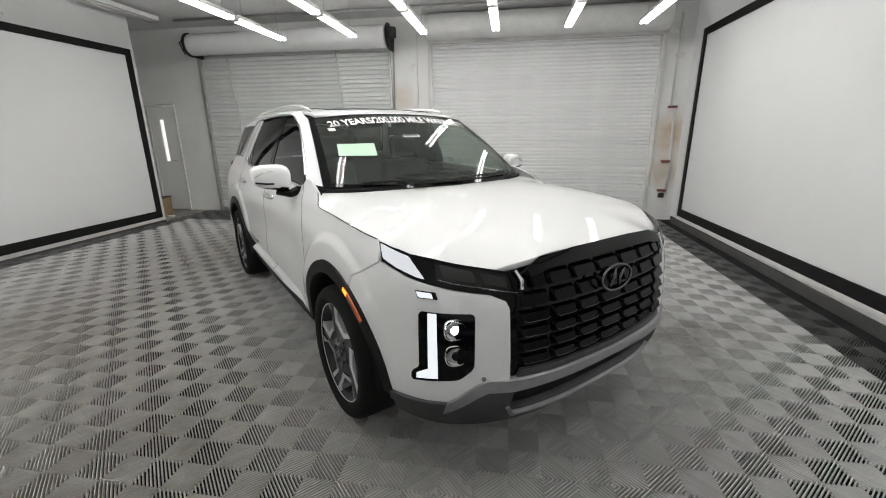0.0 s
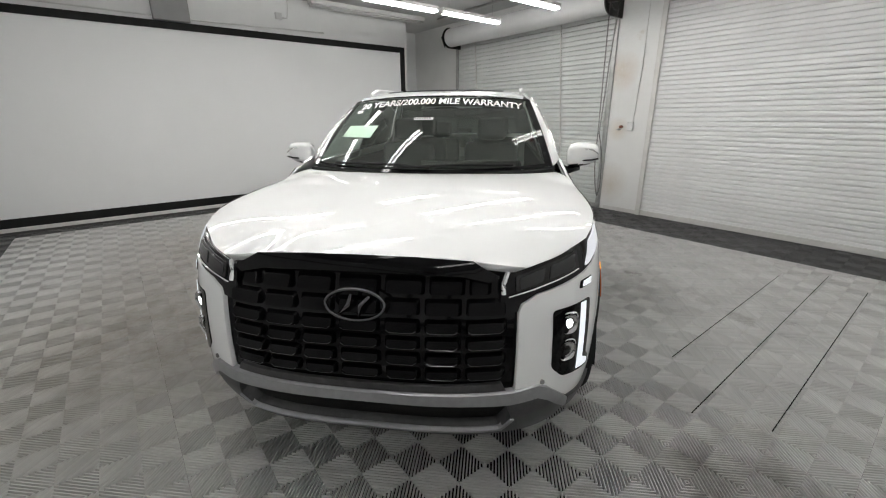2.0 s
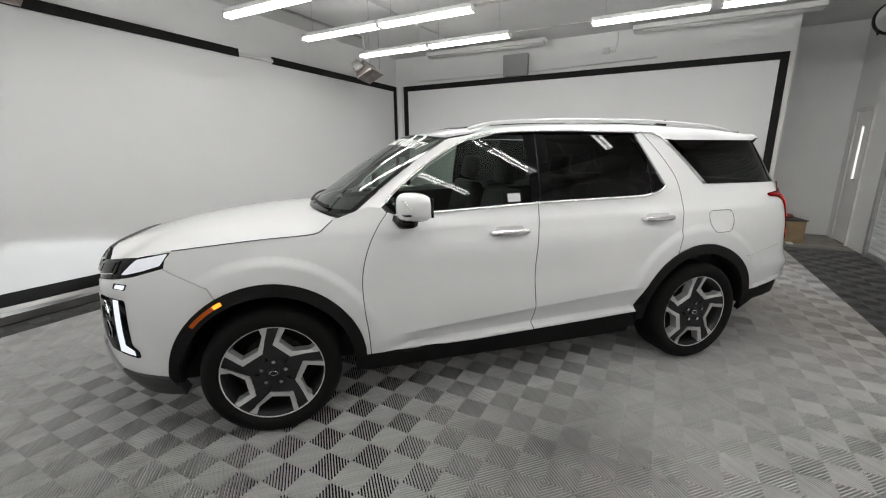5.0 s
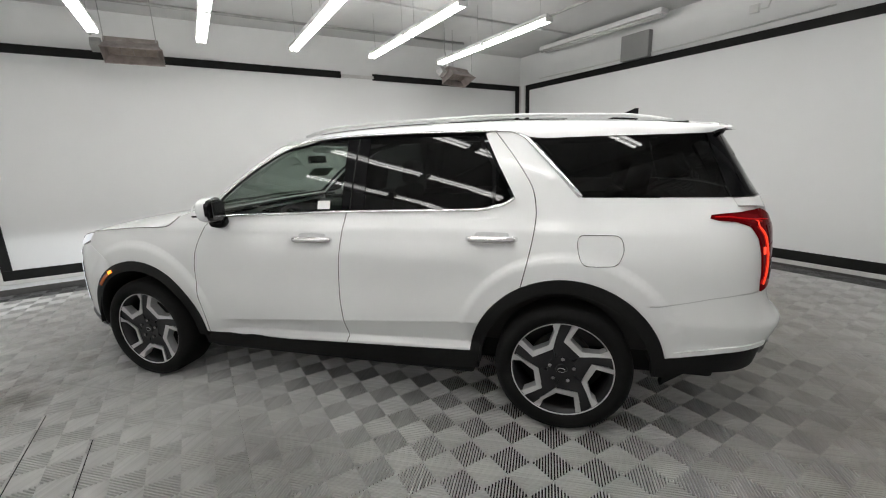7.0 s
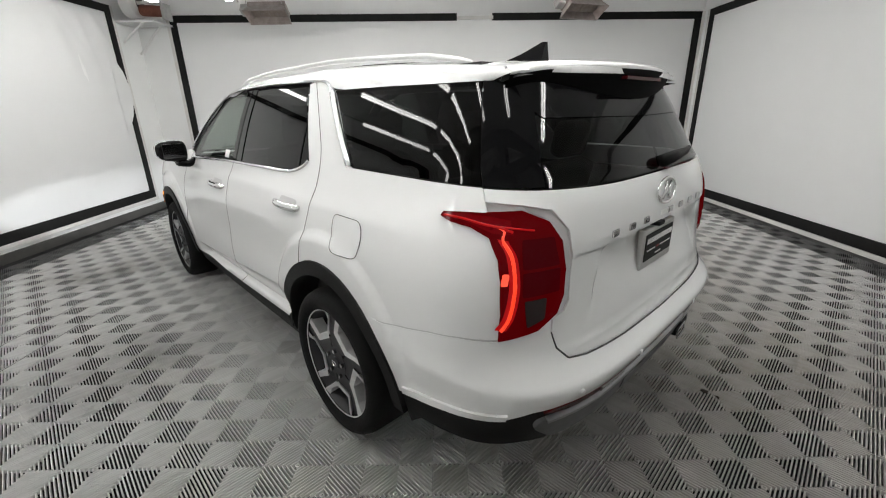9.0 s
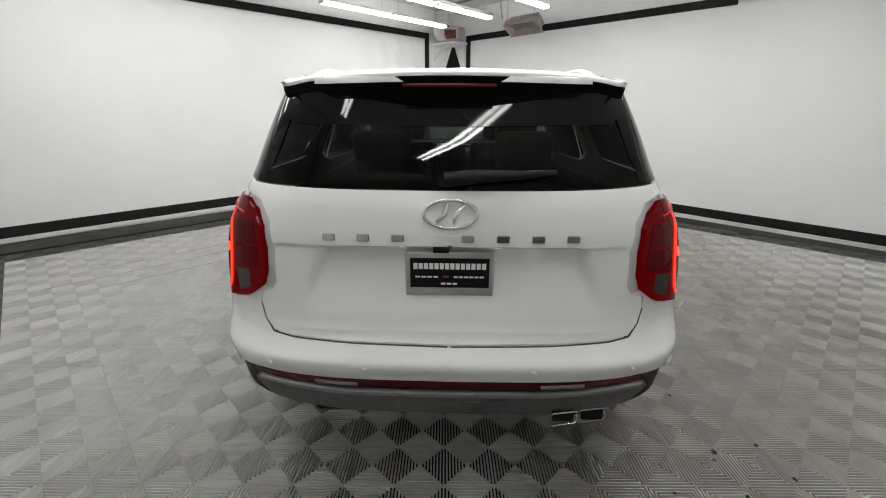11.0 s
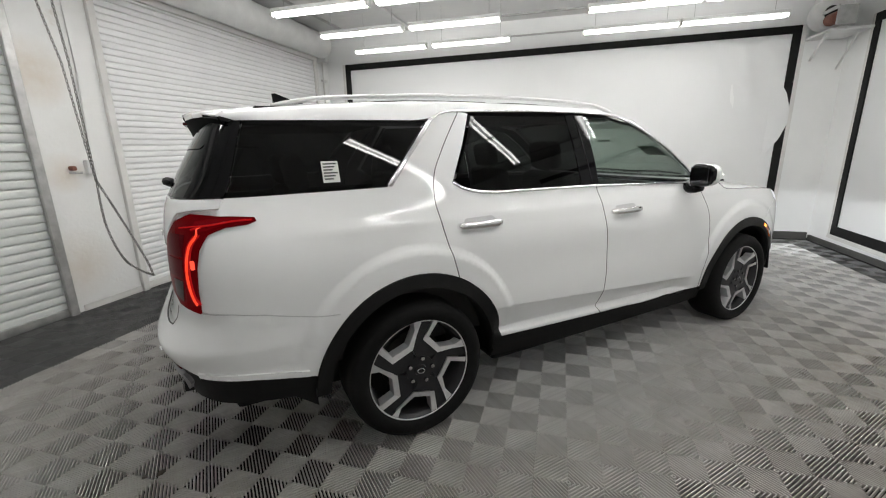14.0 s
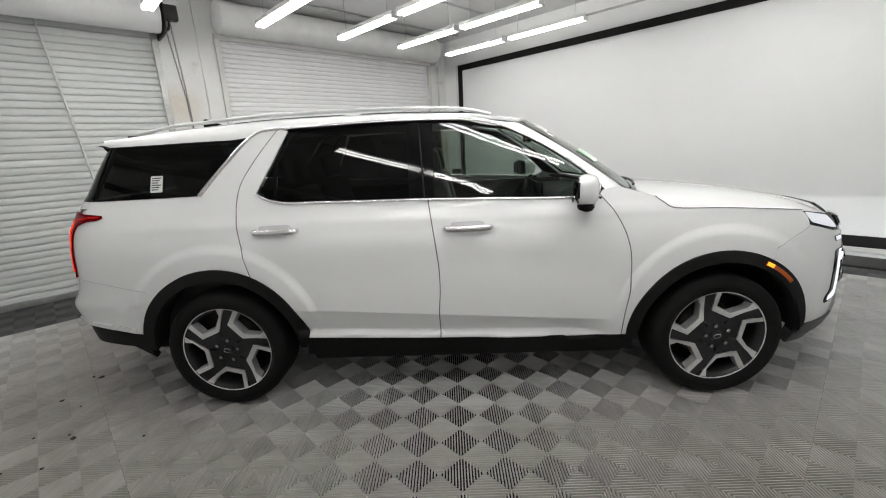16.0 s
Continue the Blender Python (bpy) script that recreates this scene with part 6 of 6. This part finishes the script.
# spoiler
P, F, P2, F2 = [], [], [], []
ys = np.linspace(-0.635, 0.635, 45)
for y in ys:
    q = abs(y) / 0.635
    drop = smooth(abs(y), 0.50, 0.635)
    xt = -2.364 + 0.145 * (y / 0.6) ** 2
    top = roof(-2.06, min(abs(y), 0.62))[2] - 0.030 * smooth(abs(y), 0.57, 0.635)
    zt = 1.652 - 0.018 * q**2 - 0.010 * drop
    for x, z in ((-2.06, top + 0.002), (-2.16, top - 0.008 - 0.012 * drop), (min(-2.18, xt + 0.06), zt + 0.014), (xt + 0.012, zt + 0.003), (xt, zt - 0.005), (xt + 0.004, zt - 0.014)):
        P.append((x, y, z))
    xb = xt + 0.082
    for x, z in ((xt + 0.004, zt - 0.014), (xt + 0.010, zt - 0.030), (xt + 0.030, 1.570), (xt + 0.050, 1.508), (xt + 0.066, 1.490), (xt + 0.17, 1.482)):
        P2.append((x, y, z))
for i in range(len(ys) - 1):
    for j in range(5):
        F.append((i * 6 + j, i * 6 + j + 1, i * 6 + j + 7, i * 6 + j + 6))
        F2.append((i * 6 + j, i * 6 + j + 1, i * 6 + j + 7, i * 6 + j + 6))
raw("spoiler", P, F, M_PAINT, car, "white roof spoiler", True)
raw("spoiler_underside", P2, F2, M_MATTEBLACK, car, "black spoiler underside", True)
part("brake_lamp", box_mesh((-2.358, -0.150, 1.600), (-2.325, 0.170, 1.614), 0.004), M_BRAKE, car, "unlit dark red high brake lamp")
# rear wiper
p0 = np.array(body(*RY(0.0, 1.315)))
bm = tube_mesh([p0 + np.array((-0.02, 0.02, -0.006)), np.array(body(*RY(0.10, 1.322))) * np.array((1, -1, 1)) + np.array((-0.030, 0, 0)), np.array(body(*RY(0.24, 1.325))) * np.array((1, -1, 1)) + np.array((-0.026, 0, 0)), np.array(body(*RY(0.37, 1.332))) * np.array((1, -1, 1)) + np.array((-0.014, 0, 0))], [0.026, 0.022, 0.015, 0.008], 8)
part("rear_wiper", bm, M_PLASTIC, car, "black rear wiper", True)
p = body(*RY(0.0, 1.197))
badge("rear_badge", (p[0] - 0.006, 0.0, 1.197), (0, -1, 0), (0.1, 0, 1), 0.182, 0.095, M_CHROME, "chrome oval badge")
# raised lettering reduced to plain bars
for i in range(8):
    y = 0.419 - i * 0.838 / 7
    p = tailgate(*RY(abs(y), 1.11))
    if i == 3:
        continue
    part("letter_bar", box_mesh((p[0] - 0.006, y - 0.022, 1.099), (p[0] + 0.002, y + 0.022, 1.124), 0.003), M_CHROMEDARK, car, "chrome letter bar")
p = tailgate(*RY(0.03, 1.115))
part("price_sticker", box_mesh((p[0] - 0.003, -0.066, 1.102), (p[0] + 0.001, 0.039, 1.120)), M_PAPER, car, "small white paper sticker")
part("camera_pod", box_mesh((-2.505, 0.004, 1.062), (-2.455, 0.059, 1.080), 0.004), M_PLASTIC, car)
plate = part("plate_frame", box_mesh((-2.490, -0.156, 0.897), (-2.466, 0.158, 1.062), 0.006), M_GALV, car, "metal plate frame with a black dealer plate")
part("plate_face", box_mesh((-2.493, -0.138, 0.930), (-2.489, 0.140, 1.040), 0.001), M_PLATE, plate, "black dealer plate")
for y0, y1, z0, z1, mt in ((-0.128, 0.130, 1.000, 1.022, M_LETTER), (-0.121, -0.011, 0.968, 0.974, M_LETTER), (0.039, 0.124, 0.968, 0.974, M_LETTER), (-0.001, 0.029, 0.968, 0.976, M_SIGNRED), (-0.028, 0.034, 0.942, 0.949, M_LETTER)):
    n = max(2, int((y1 - y0) / 0.018)) if mt is M_LETTER else 1
    for i in range(n):
        w = (y1 - y0) / n
        part("print_bar", box_mesh((-2.4942, y0 + i * w + w * 0.12, z0), (-2.4928, y0 + (i + 1) * w - w * 0.12, z1)), mt, plate)
for y in (-0.166, 0.168):
    part("plate_lamp", box_mesh((-2.466, y - 0.010, 1.070), (-2.452, y + 0.010, 1.076)), M_WARM, car)

# door handles
for x0, x1, z in ((0.172, -0.098, 1.058), (-0.930, -1.200, 1.080)):
    for s in (1, -1):
        pts = []
        for i in range(13):
            u = i / 12
            x = x0 + (x1 - x0) * u
            lift = 0.028 * (math.sin(math.pi * min(1, max(0, u))) ** 0.35)
            pts.append((x, (body(x, z)[1] + lift - 0.004) * s, z))
        part("door_handle", tube_mesh(pts, [0.012] + [0.0185] * 11 + [0.012], 10, False, 1.1), M_CHROME, car, "chrome door handle", True)
        # flat patch behind the handle, its grey standing for the hollow's shade
        d = body_sheet(filleted([(x0 - 0.02, z - 0.022), (x1 + 0.045, z - 0.022), (x1 + 0.035, z + 0.034), (x0 - 0.05, z + 0.038)], 0.024), 0.03, 0.001, 0.0)
        d = d if s > 0 else mirrored(d)
        raw("handle_hollow", d[0], d[1], M_SHADEWHITE, car, "", True, d[2])

# mirrors
for s in (1, -1):
    bm = bmesh.new()
    bmesh.ops.create_uvsphere(bm, u_segments=28, v_segments=18, radius=1.0)
    for v in bm.verts:
        c = [math.copysign(abs(t) ** 0.62, t) for t in v.co]
        k = c[1]
        v.co = Vector((0.645 + c[0] * (0.072 if c[0] > 0 else 0.05) - 0.040 * k, (1.035 + k * 0.112) * s, 1.252 + c[2] * (0.078 - 0.012 * k) + 0.008 * k))
    bm.normal_update()
    bmesh.ops.recalc_face_normals(bm, faces=bm.faces[:])
    bm.normal_update()
    for f in bm.faces:
        f.material_index = 1 if f.calc_center_median().z < 1.190 else 0
        if f.normal.x < -0.45:
            f.material_index = 1
    bmesh.ops.recalc_face_normals(bm, faces=bm.faces[:])
    mir = part("wing_mirror", bm, [M_PAINT, M_GLOSS], car, "white wing mirror with a black underside", True)
    part("mirror_glass", box_mesh((-0.003, -0.080, -0.052), (0.003, 0.080, 0.052), 0.002, pose(0.590, 1.030 * s, 1.254, 0, 0, 20 * s)), M_DARKCHROME, mir, "mirror glass")
    part("mirror_arm", tube_mesh([(0.71, 0.86 * s, 1.170), (0.69, 0.93 * s, 1.145), (0.655, 1.00 * s, 1.165)], [0.045, 0.040, 0.042], 8, False, 0.7), M_GLOSS, mir, "black mirror arm", True)
    part("indicator_strip", tube_mesh([(0.690, 1.132 * s, 1.225), (0.710, 1.08 * s, 1.217), (0.714, 0.99 * s, 1.214)], 0.006, 6), M_GLOSS, mir, "", True)
    part("indicator_strip", tube_mesh([(0.684, 1.136 * s, 1.255), (0.704, 1.09 * s, 1.285), (0.714, 1.02 * s, 1.292)], 0.004, 6), M_CHROME, mir, "", True)

# wheels
TYRE_R, RIM_R = 0.368, 0.272


def build_wheel():
    hub = lathe([(0.0, 0.013), (0.029, 0.012), (0.032, 0.004), (0.076, 0.003), (0.080, -0.02), (0.0, -0.03)], 30)
    wheel = link_mesh("wheel", hub, M_DARKALLOY, None, "", False)
    part("tyre", lathe([(RIM_R - 0.006, 0.012), (RIM_R + 0.012, 0.030), (0.315, 0.040), (0.345, 0.030), (0.360, 0.012), (TYRE_R, -0.02), (TYRE_R, -0.19), (0.355, -0.215), (0.31, -0.23), (RIM_R, -0.21)], 64), M_TYRE, wheel, "black rubber tyre", True)
    part("rim", lathe([(RIM_R - 0.004, 0.014), (RIM_R + 0.004, 0.018), (RIM_R + 0.006, 0.010), (RIM_R - 0.012, 0.0), (RIM_R - 0.02, -0.05), (RIM_R - 0.03, -0.19)], 64), M_DARKALLOY, wheel, "dark alloy rim", True)
    part("rim_lip", lathe([(RIM_R - 0.006, 0.0155), (RIM_R - 0.002, 0.0185), (RIM_R + 0.001, 0.018)], 64), M_ALLOY, wheel, "", True)
    part("brake_disc", lathe([(0.0, -0.095), (0.17, -0.095), (0.17, -0.115), (0.0, -0.12)], 40), M_DARKSTEEL, wheel, "", True)
    part("wheel_back", lathe([(0.0, -0.16), (RIM_R - 0.02, -0.16), (RIM_R - 0.02, -0.165), (0.0, -0.17)], 40), M_PLASTIC, wheel)

    def pol(r, deg, y):
        return (r * math.cos(radians(deg)), y, r * math.sin(radians(deg)))
    for k in range(5):
        c = -90 + 72 * k
        # machined three-sided frame round each opening, leaning like a turbine
        outer = [(0.267, 29), (0.196, 22.5), (0.124, 9), (0.163, -38), (0.267, -29)]
        inner = [(0.267, 20), (0.220, 20.5), (0.151, 4), (0.179, -27.5), (0.267, -22.5)]
        bm = bmesh.new()
        rows_ = []
        for (r0, d0), (r1, d1) in zip(outer, inner):
            y = 0.013 if r0 > 0.2 else 0.006
            rows_.append([bm.verts.new(pol(r0, c + d0, y)), bm.verts.new(pol(r1, c + d1, y - 0.004)), bm.verts.new(pol(r1 * 1.005, c + d1, y - 0.06)), bm.verts.new(pol(r0, c + d0, y - 0.06))])
        for i in range(4):
            for j in range(3):
                bm.faces.new((rows_[i][j], rows_[i][j + 1], rows_[i + 1][j + 1], rows_[i + 1][j]))
        bmesh.ops.recalc_face_normals(bm, faces=bm.faces[:])
        part("spoke_frame", bm, M_ALLOY, wheel, "machined silver spoke frame")
        # dark spoke between neighbouring frames
        bm = bmesh.new()
        a = [pol(0.03, c - 36, 0.004), pol(0.122, c + 9, 0.000), pol(0.161, c - 38, 0.000), pol(0.266, c - 30, 0.004), pol(0.266, c - 42, 0.004), pol(0.194, c - 49.5, 0.000), pol(0.122, c - 63, 0.000)]
        top = [bm.verts.new(p) for p in a]
        bot = [bm.verts.new((p[0], p[1] - 0.05, p[2])) for p in a]
        bm.faces.new(top)
        for i in range(len(top)):
            j = (i + 1) % len(top)
            bm.faces.new((top[i], bot[i], bot[j], top[j]))
        bmesh.ops.recalc_face_normals(bm, faces=bm.faces[:])
        part("spoke", bm, M_DARKALLOY, wheel, "dark grey spoke")
        bm = bmesh.new()
        bmesh.ops.create_cone(bm, cap_ends=True, segments=6, radius1=0.011, radius2=0.010, depth=0.014)
        bmesh.ops.transform(bm, matrix=Matrix.Translation(pol(0.066, c + 36, 0.012)) @ Euler((radians(90), 0, 0)).to_matrix().to_4x4(), verts=bm.verts[:])
        part("lug_nut", bm, M_CHROMEDARK, wheel)
    bm = tube_mesh([(0.020 * math.cos(t), 0.018, 0.012 * math.sin(t)) for t in np.linspace(0, 2 * math.pi, 21)[:-1]], 0.002, 5, True)
    part("hub_badge", bm, M_CHROME, wheel)
    return wheel


wheel = build_wheel()
wheel.parent = car
wheel.matrix_basis = pose(AXLE_F, HUB_Y, HUB_Z, 0, -5, 0)
copy_thing(wheel, pose(AXLE_R, HUB_Y, HUB_Z, 0, -4.5, 0))
copy_thing(wheel, pose(AXLE_F, -HUB_Y, HUB_Z, 0, 13, 180))
copy_thing(wheel, pose(AXLE_R, -HUB_Y, HUB_Z, 0, -10, 180))

# low beams of the two lit projectors
for s in (1, -1):
    beam = bpy.data.lights.new("low_beam", "SPOT")
    beam.energy, beam.color, beam.shadow_soft_size = 58.0, (0.93, 0.97, 1.0), 0.012
    beam.spot_size, beam.spot_blend = radians(26), 0.55
    p = body(*FY(0.755, 0.765))
    ob = new("low_beam", beam)
    ob.parent = car
    ob.matrix_basis = pose(p[0] + 0.055, (p[1] + 0.02) * s, 0.762, 90 - 11.5, 0, -90 + 4 * s) @ Matrix.Diagonal((6.0, 1.0, 1.0, 1.0))

# inside
part("cabin_floor", box_mesh((-2.25, -0.74, 0.44), (0.95, 0.74, 0.50)), M_INTERIOR, car)
bm = bmesh.new()
for s in (1, -1):
    add_box(bm, (-2.25, s * 0.79 - 0.02, 0.45), (0.95, s * 0.79 + 0.02, 1.17), 0.01)
part("door_trim", bm, M_INTERIOR, car)
part("dashboard", box_mesh((0.62, -0.72, 0.75), (1.12, 0.72, 1.145), 0.08), M_INTERIOR, car, "dark dashboard", True)
part("headliner", box_mesh((-2.05, -0.60, 1.640), (0.12, 0.60, 1.662)), M_INTERIOR, car)
for x, y, h in ((-0.02, 0.38, 0), (-0.02, -0.38, 0), (-0.95, 0.40, 0.0), (-0.95, -0.40, 0.0), (-1.72, 0.33, -0.05), (-1.72, -0.33, -0.05)):
    bm = box_mesh((x - 0.02, y - 0.25, 0.52), (x + 0.48, y + 0.25, 0.72 + h), 0.05)
    seat = part("seat", bm, M_SEAT, car, "black leather seat", True)
    part("backrest", box_mesh((-0.06, -0.24, 0.0), (0.08, 0.24, 0.62), 0.05, pose(x, y, 0.68 + h, 0, -14, 0)), M_SEAT, seat, "", True)
    part("headrest", box_mesh((-0.05, -0.13, 0.64), (0.05, 0.13, 0.83), 0.04, pose(x, y, 0.68 + h, 0, -12, 0)), M_SEAT, seat, "", True)
part("steering_wheel", tube_mesh([Vector((0.50, 0.38, 1.02)) + Vector((0.06 * math.sin(t), 0.18 * math.cos(t), 0.17 * math.sin(t))) for t in np.linspace(0, 2 * math.pi, 31)[:-1]], 0.016, 8, True), M_INTERIOR, car, "dark steering wheel", True)
part("instrument_screen", box_mesh((0.60, -0.12, 1.08), (0.62, 0.62, 1.20), 0.008), M_GLOSS, car)
part("inner_mirror", box_mesh((0.50, -0.12, 1.50), (0.53, 0.12, 1.56), 0.012), M_GLOSS, car)

# papers and lettering on the glass
def glass_card(name, y0, y1, t0, t1, material, label, slant=0.0, off=0.006):
    d = sheet([(y0, t0), (y1, t0), (y1 + slant, t1), (y0 + slant, t1)], windscreen, 0.05, off, 0.0, 1)
    return raw(name, d[0], d[1], material, car, label, True, d[2])


glass_card("price_sheet", -0.635, -0.405, 0.355, 0.515, M_GREENPAPER, "pale green price sheet on the windscreen", 0.03)
glass_card("stock_tag", -0.130, 0.005, 0.590, 0.625, M_PAPER, "white stock tag on the windscreen")
for i in range(7):
    glass_card("print_bar", -0.125 + i * 0.0168, -0.125 + i * 0.0168 + 0.010, 0.598, 0.617, M_INK, "", 0, 0.009)
glass_card("corner_sticker", -0.60, -0.555, 0.72, 0.77, M_PAPER, "small pale corner sticker")
fc = bpy.data.curves.new("banner_text", "FONT")
fc.body = "20 YEARS/200,000 MILE WARRANTY"
fc.size, fc.extrude, fc.offset, fc.align_x = 0.072, 0.0, 0.0022, "CENTER"
tmp = new("banner_text", fc)
bpy.context.view_layer.update()
me = bpy.data.meshes.new_from_object(tmp.evaluated_get(bpy.context.evaluated_depsgraph_get()))
bpy.data.objects.remove(tmp)
width = max(v.co.x for v in me.vertices) - min(v.co.x for v in me.vertices)
for v in me.vertices:
    y = v.co.x / width * 1.19 + 0.012
    t = 0.835 + v.co.y * 1.95 - 0.045 * (abs(y) / 0.57) ** 2
    q = windscreen(y, t)
    v.co = (q[0] + 0.005, q[1], q[2] + 0.006)
me.materials.append(M_LETTER)
banner = new("banner_lettering", me)
banner.parent = car
tagged(banner, "white lettering across the top of the windscreen")
for s, x, z, w, h in ((-1, -1.785, 1.37, 0.075, 0.092),):
    d = body_sheet([(x - w / 2, z - h / 2), (x + w / 2, z - h / 2), (x + w / 2, z + h / 2), (x - w / 2, z + h / 2)], 0.05, 0.004, 0.0)
    d = mirrored(d)
    raw("window_label", d[0], d[1], M_PAPER, car, "white printed label on the quarter glass", True, d[2])
    for i in range(6):
        zz = z + h / 2 - 0.012 - i * 0.013
        d = mirrored(body_sheet([(x - w * 0.4, zz - 0.003), (x + w * 0.4 - 0.01 * (i % 3), zz - 0.003), (x + w * 0.4 - 0.01 * (i % 3), zz + 0.003), (x - w * 0.4, zz + 0.003)], 0.05, 0.0055, 0.0))
        raw("print_bar", d[0], d[1], M_INK, car)
d = body_sheet([(0.02, 1.236), (-0.065, 1.236), (-0.065, 1.285), (0.02, 1.285)], 0.05, -0.006, 0.0)
raw("window_label", d[0], d[1], M_PAPER, car, "white printed label on the door glass", True, d[2])

# ---------------------------------------------------------------- floor of ribbed interlocking tiles
CELL = 0.1535
TILE = 2 * CELL
GX, GY = 0.619, 1.197
structure("floor", boxes(((ALC_X - 0.2, Y0 - 0.2, -0.16), (X1 + 0.2, Y1 + 0.6, -0.022))), M_GROUT, "dark underlay below the floor tiles", "floor")
structure("alcove_floor", boxes(((ALC_X, ALC_Y, -0.022), (X0, Y1, -0.001))), M_CONCRETE, "bare concrete floor of an alcove", "floor")
floor_ob = bpy.data.objects["floor"]


def cell_ribs(x0, y0, slant, P, F):
    """Slanting ribs that fill one square cell."""
    c = CELL / 2 - 0.0004
    pitch = CELL * math.sqrt(2) / 15
    d = Vector((1, slant)).normalized()
    n = Vector((-d.y, d.x))
    reach = c * math.sqrt(2)
    for k in range(-7, 8):
        rows_ = []
        for o, z in ((-0.0030, -0.0200), (-0.0029, -0.0055), (-0.0018, -0.0008), (0.0018, -0.0008), (0.0029, -0.0055), (0.0030, -0.0200)):
            q = k * pitch + o
            l = max(0.0, reach - abs(q))
            rows_.append(((x0 + n.x * q - d.x * l, y0 + n.y * q - d.y * l, z), (x0 + n.x * q + d.x * l, y0 + n.y * q + d.y * l, z)))
        s = len(P)
        for a, b in rows_:
            P += [a, b]
        F += [(s + 2 * e, s + 2 * e + 1, s + 2 * e + 3, s + 2 * e + 2) for e in range(5)]


def tile_mesh(name, material):
    P, F = [], []
    for i in (0, 1):
        for j in (0, 1):
            cell_ribs((i - 0.5) * CELL, (j - 0.5) * CELL, 1 if (i + j) % 2 else -1, P, F)
    me = bpy.data.meshes.new(name)
    me.from_pydata(P, [], F)
    me.materials.append(material)
    return me, P, F


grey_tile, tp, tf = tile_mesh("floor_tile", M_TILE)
dark_tile, _, _ = tile_mesh("floor_tile_dark", M_TILE_DARK)
near, rest = [], {M_TILE: ([], []), M_TILE_DARK: ([], [])}
i0, i1 = math.floor((X0 - GX) / TILE), math.ceil((X1 - GX) / TILE)
j0, j1 = math.floor((Y0 - GY) / TILE), math.ceil((Y1 - GY) / TILE)
for i in range(i0, i1 + 1):
    for j in range(j0, j1 + 1):
        x, y = GX + i * TILE, GY + j * TILE
        if x + TILE / 2 > X1 + 0.1 or x - TILE / 2 < X0 - 0.2 or y - TILE / 2 < Y0 - 0.15 or y + TILE / 2 > Y1 + 0.2:
            continue
        dark = y > 3.20 or y < -3.50 or x > 3.62 or x < -4.80
        d = math.hypot(x, y)
        near.append((abs(d - 2.75), x, y, dark))
near.sort()
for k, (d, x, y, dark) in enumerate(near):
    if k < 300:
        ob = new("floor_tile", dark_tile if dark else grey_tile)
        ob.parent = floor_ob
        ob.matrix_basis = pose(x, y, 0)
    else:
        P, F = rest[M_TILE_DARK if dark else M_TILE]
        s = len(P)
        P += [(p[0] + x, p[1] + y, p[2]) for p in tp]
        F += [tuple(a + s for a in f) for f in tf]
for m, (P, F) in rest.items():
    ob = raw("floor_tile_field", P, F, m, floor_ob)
    tagged(ob, "", "", "", "stuff")

# dark open seams between some tile rows
for x, y0, y1 in ((GX + 5.5 * TILE - 0.02, -0.17, 2.95), (GX + 4.5 * TILE - 0.02, 0.30, 2.6), (GX + 6.5 * TILE - 0.02, 0.0, 2.7)):
    raw("seam_gap", [(x - 0.0028, y0, 0.0006), (x + 0.0028, y0, 0.0006), (x + 0.0028, y1, 0.0006), (x - 0.0028, y1, 0.0006)], [(0, 1, 2, 3)], M_GROUT, floor_ob)
# crumbs of dirt lying on the tiles
rng = random.Random(11)
for x, y, r in ((-2.26, 1.51, 0.022), (-2.30, 1.56, 0.014), (-2.456, 0.774, 0.016), (-2.47, 0.83, 0.010), (-2.483, 1.333, 0.014), (-2.588, 0.583, 0.012), (-2.168, 0.482, 0.009), (-2.62, 0.95, 0.010), (-2.40, 1.15, 0.008), (-2.75, 0.70, 0.012)):
    bm = bmesh.new()
    bmesh.ops.create_icosphere(bm, subdivisions=1, radius=r)
    for v in bm.verts:
        v.co = Vector((v.co.x * rng.uniform(0.6, 1.5), v.co.y * rng.uniform(0.5, 1.2), v.co.z * rng.uniform(0.15, 0.35)))
    bmesh.ops.transform(bm, matrix=pose(x, y, 0.002, 0, 0, rng.uniform(0, 360)), verts=bm.verts[:])
    ob = link_mesh("dirt_crumb", bm, M_CRUMB)
    tagged(ob, "small dark crumb of dirt lying on floor tiles", "debris", "crumbs of dirt")
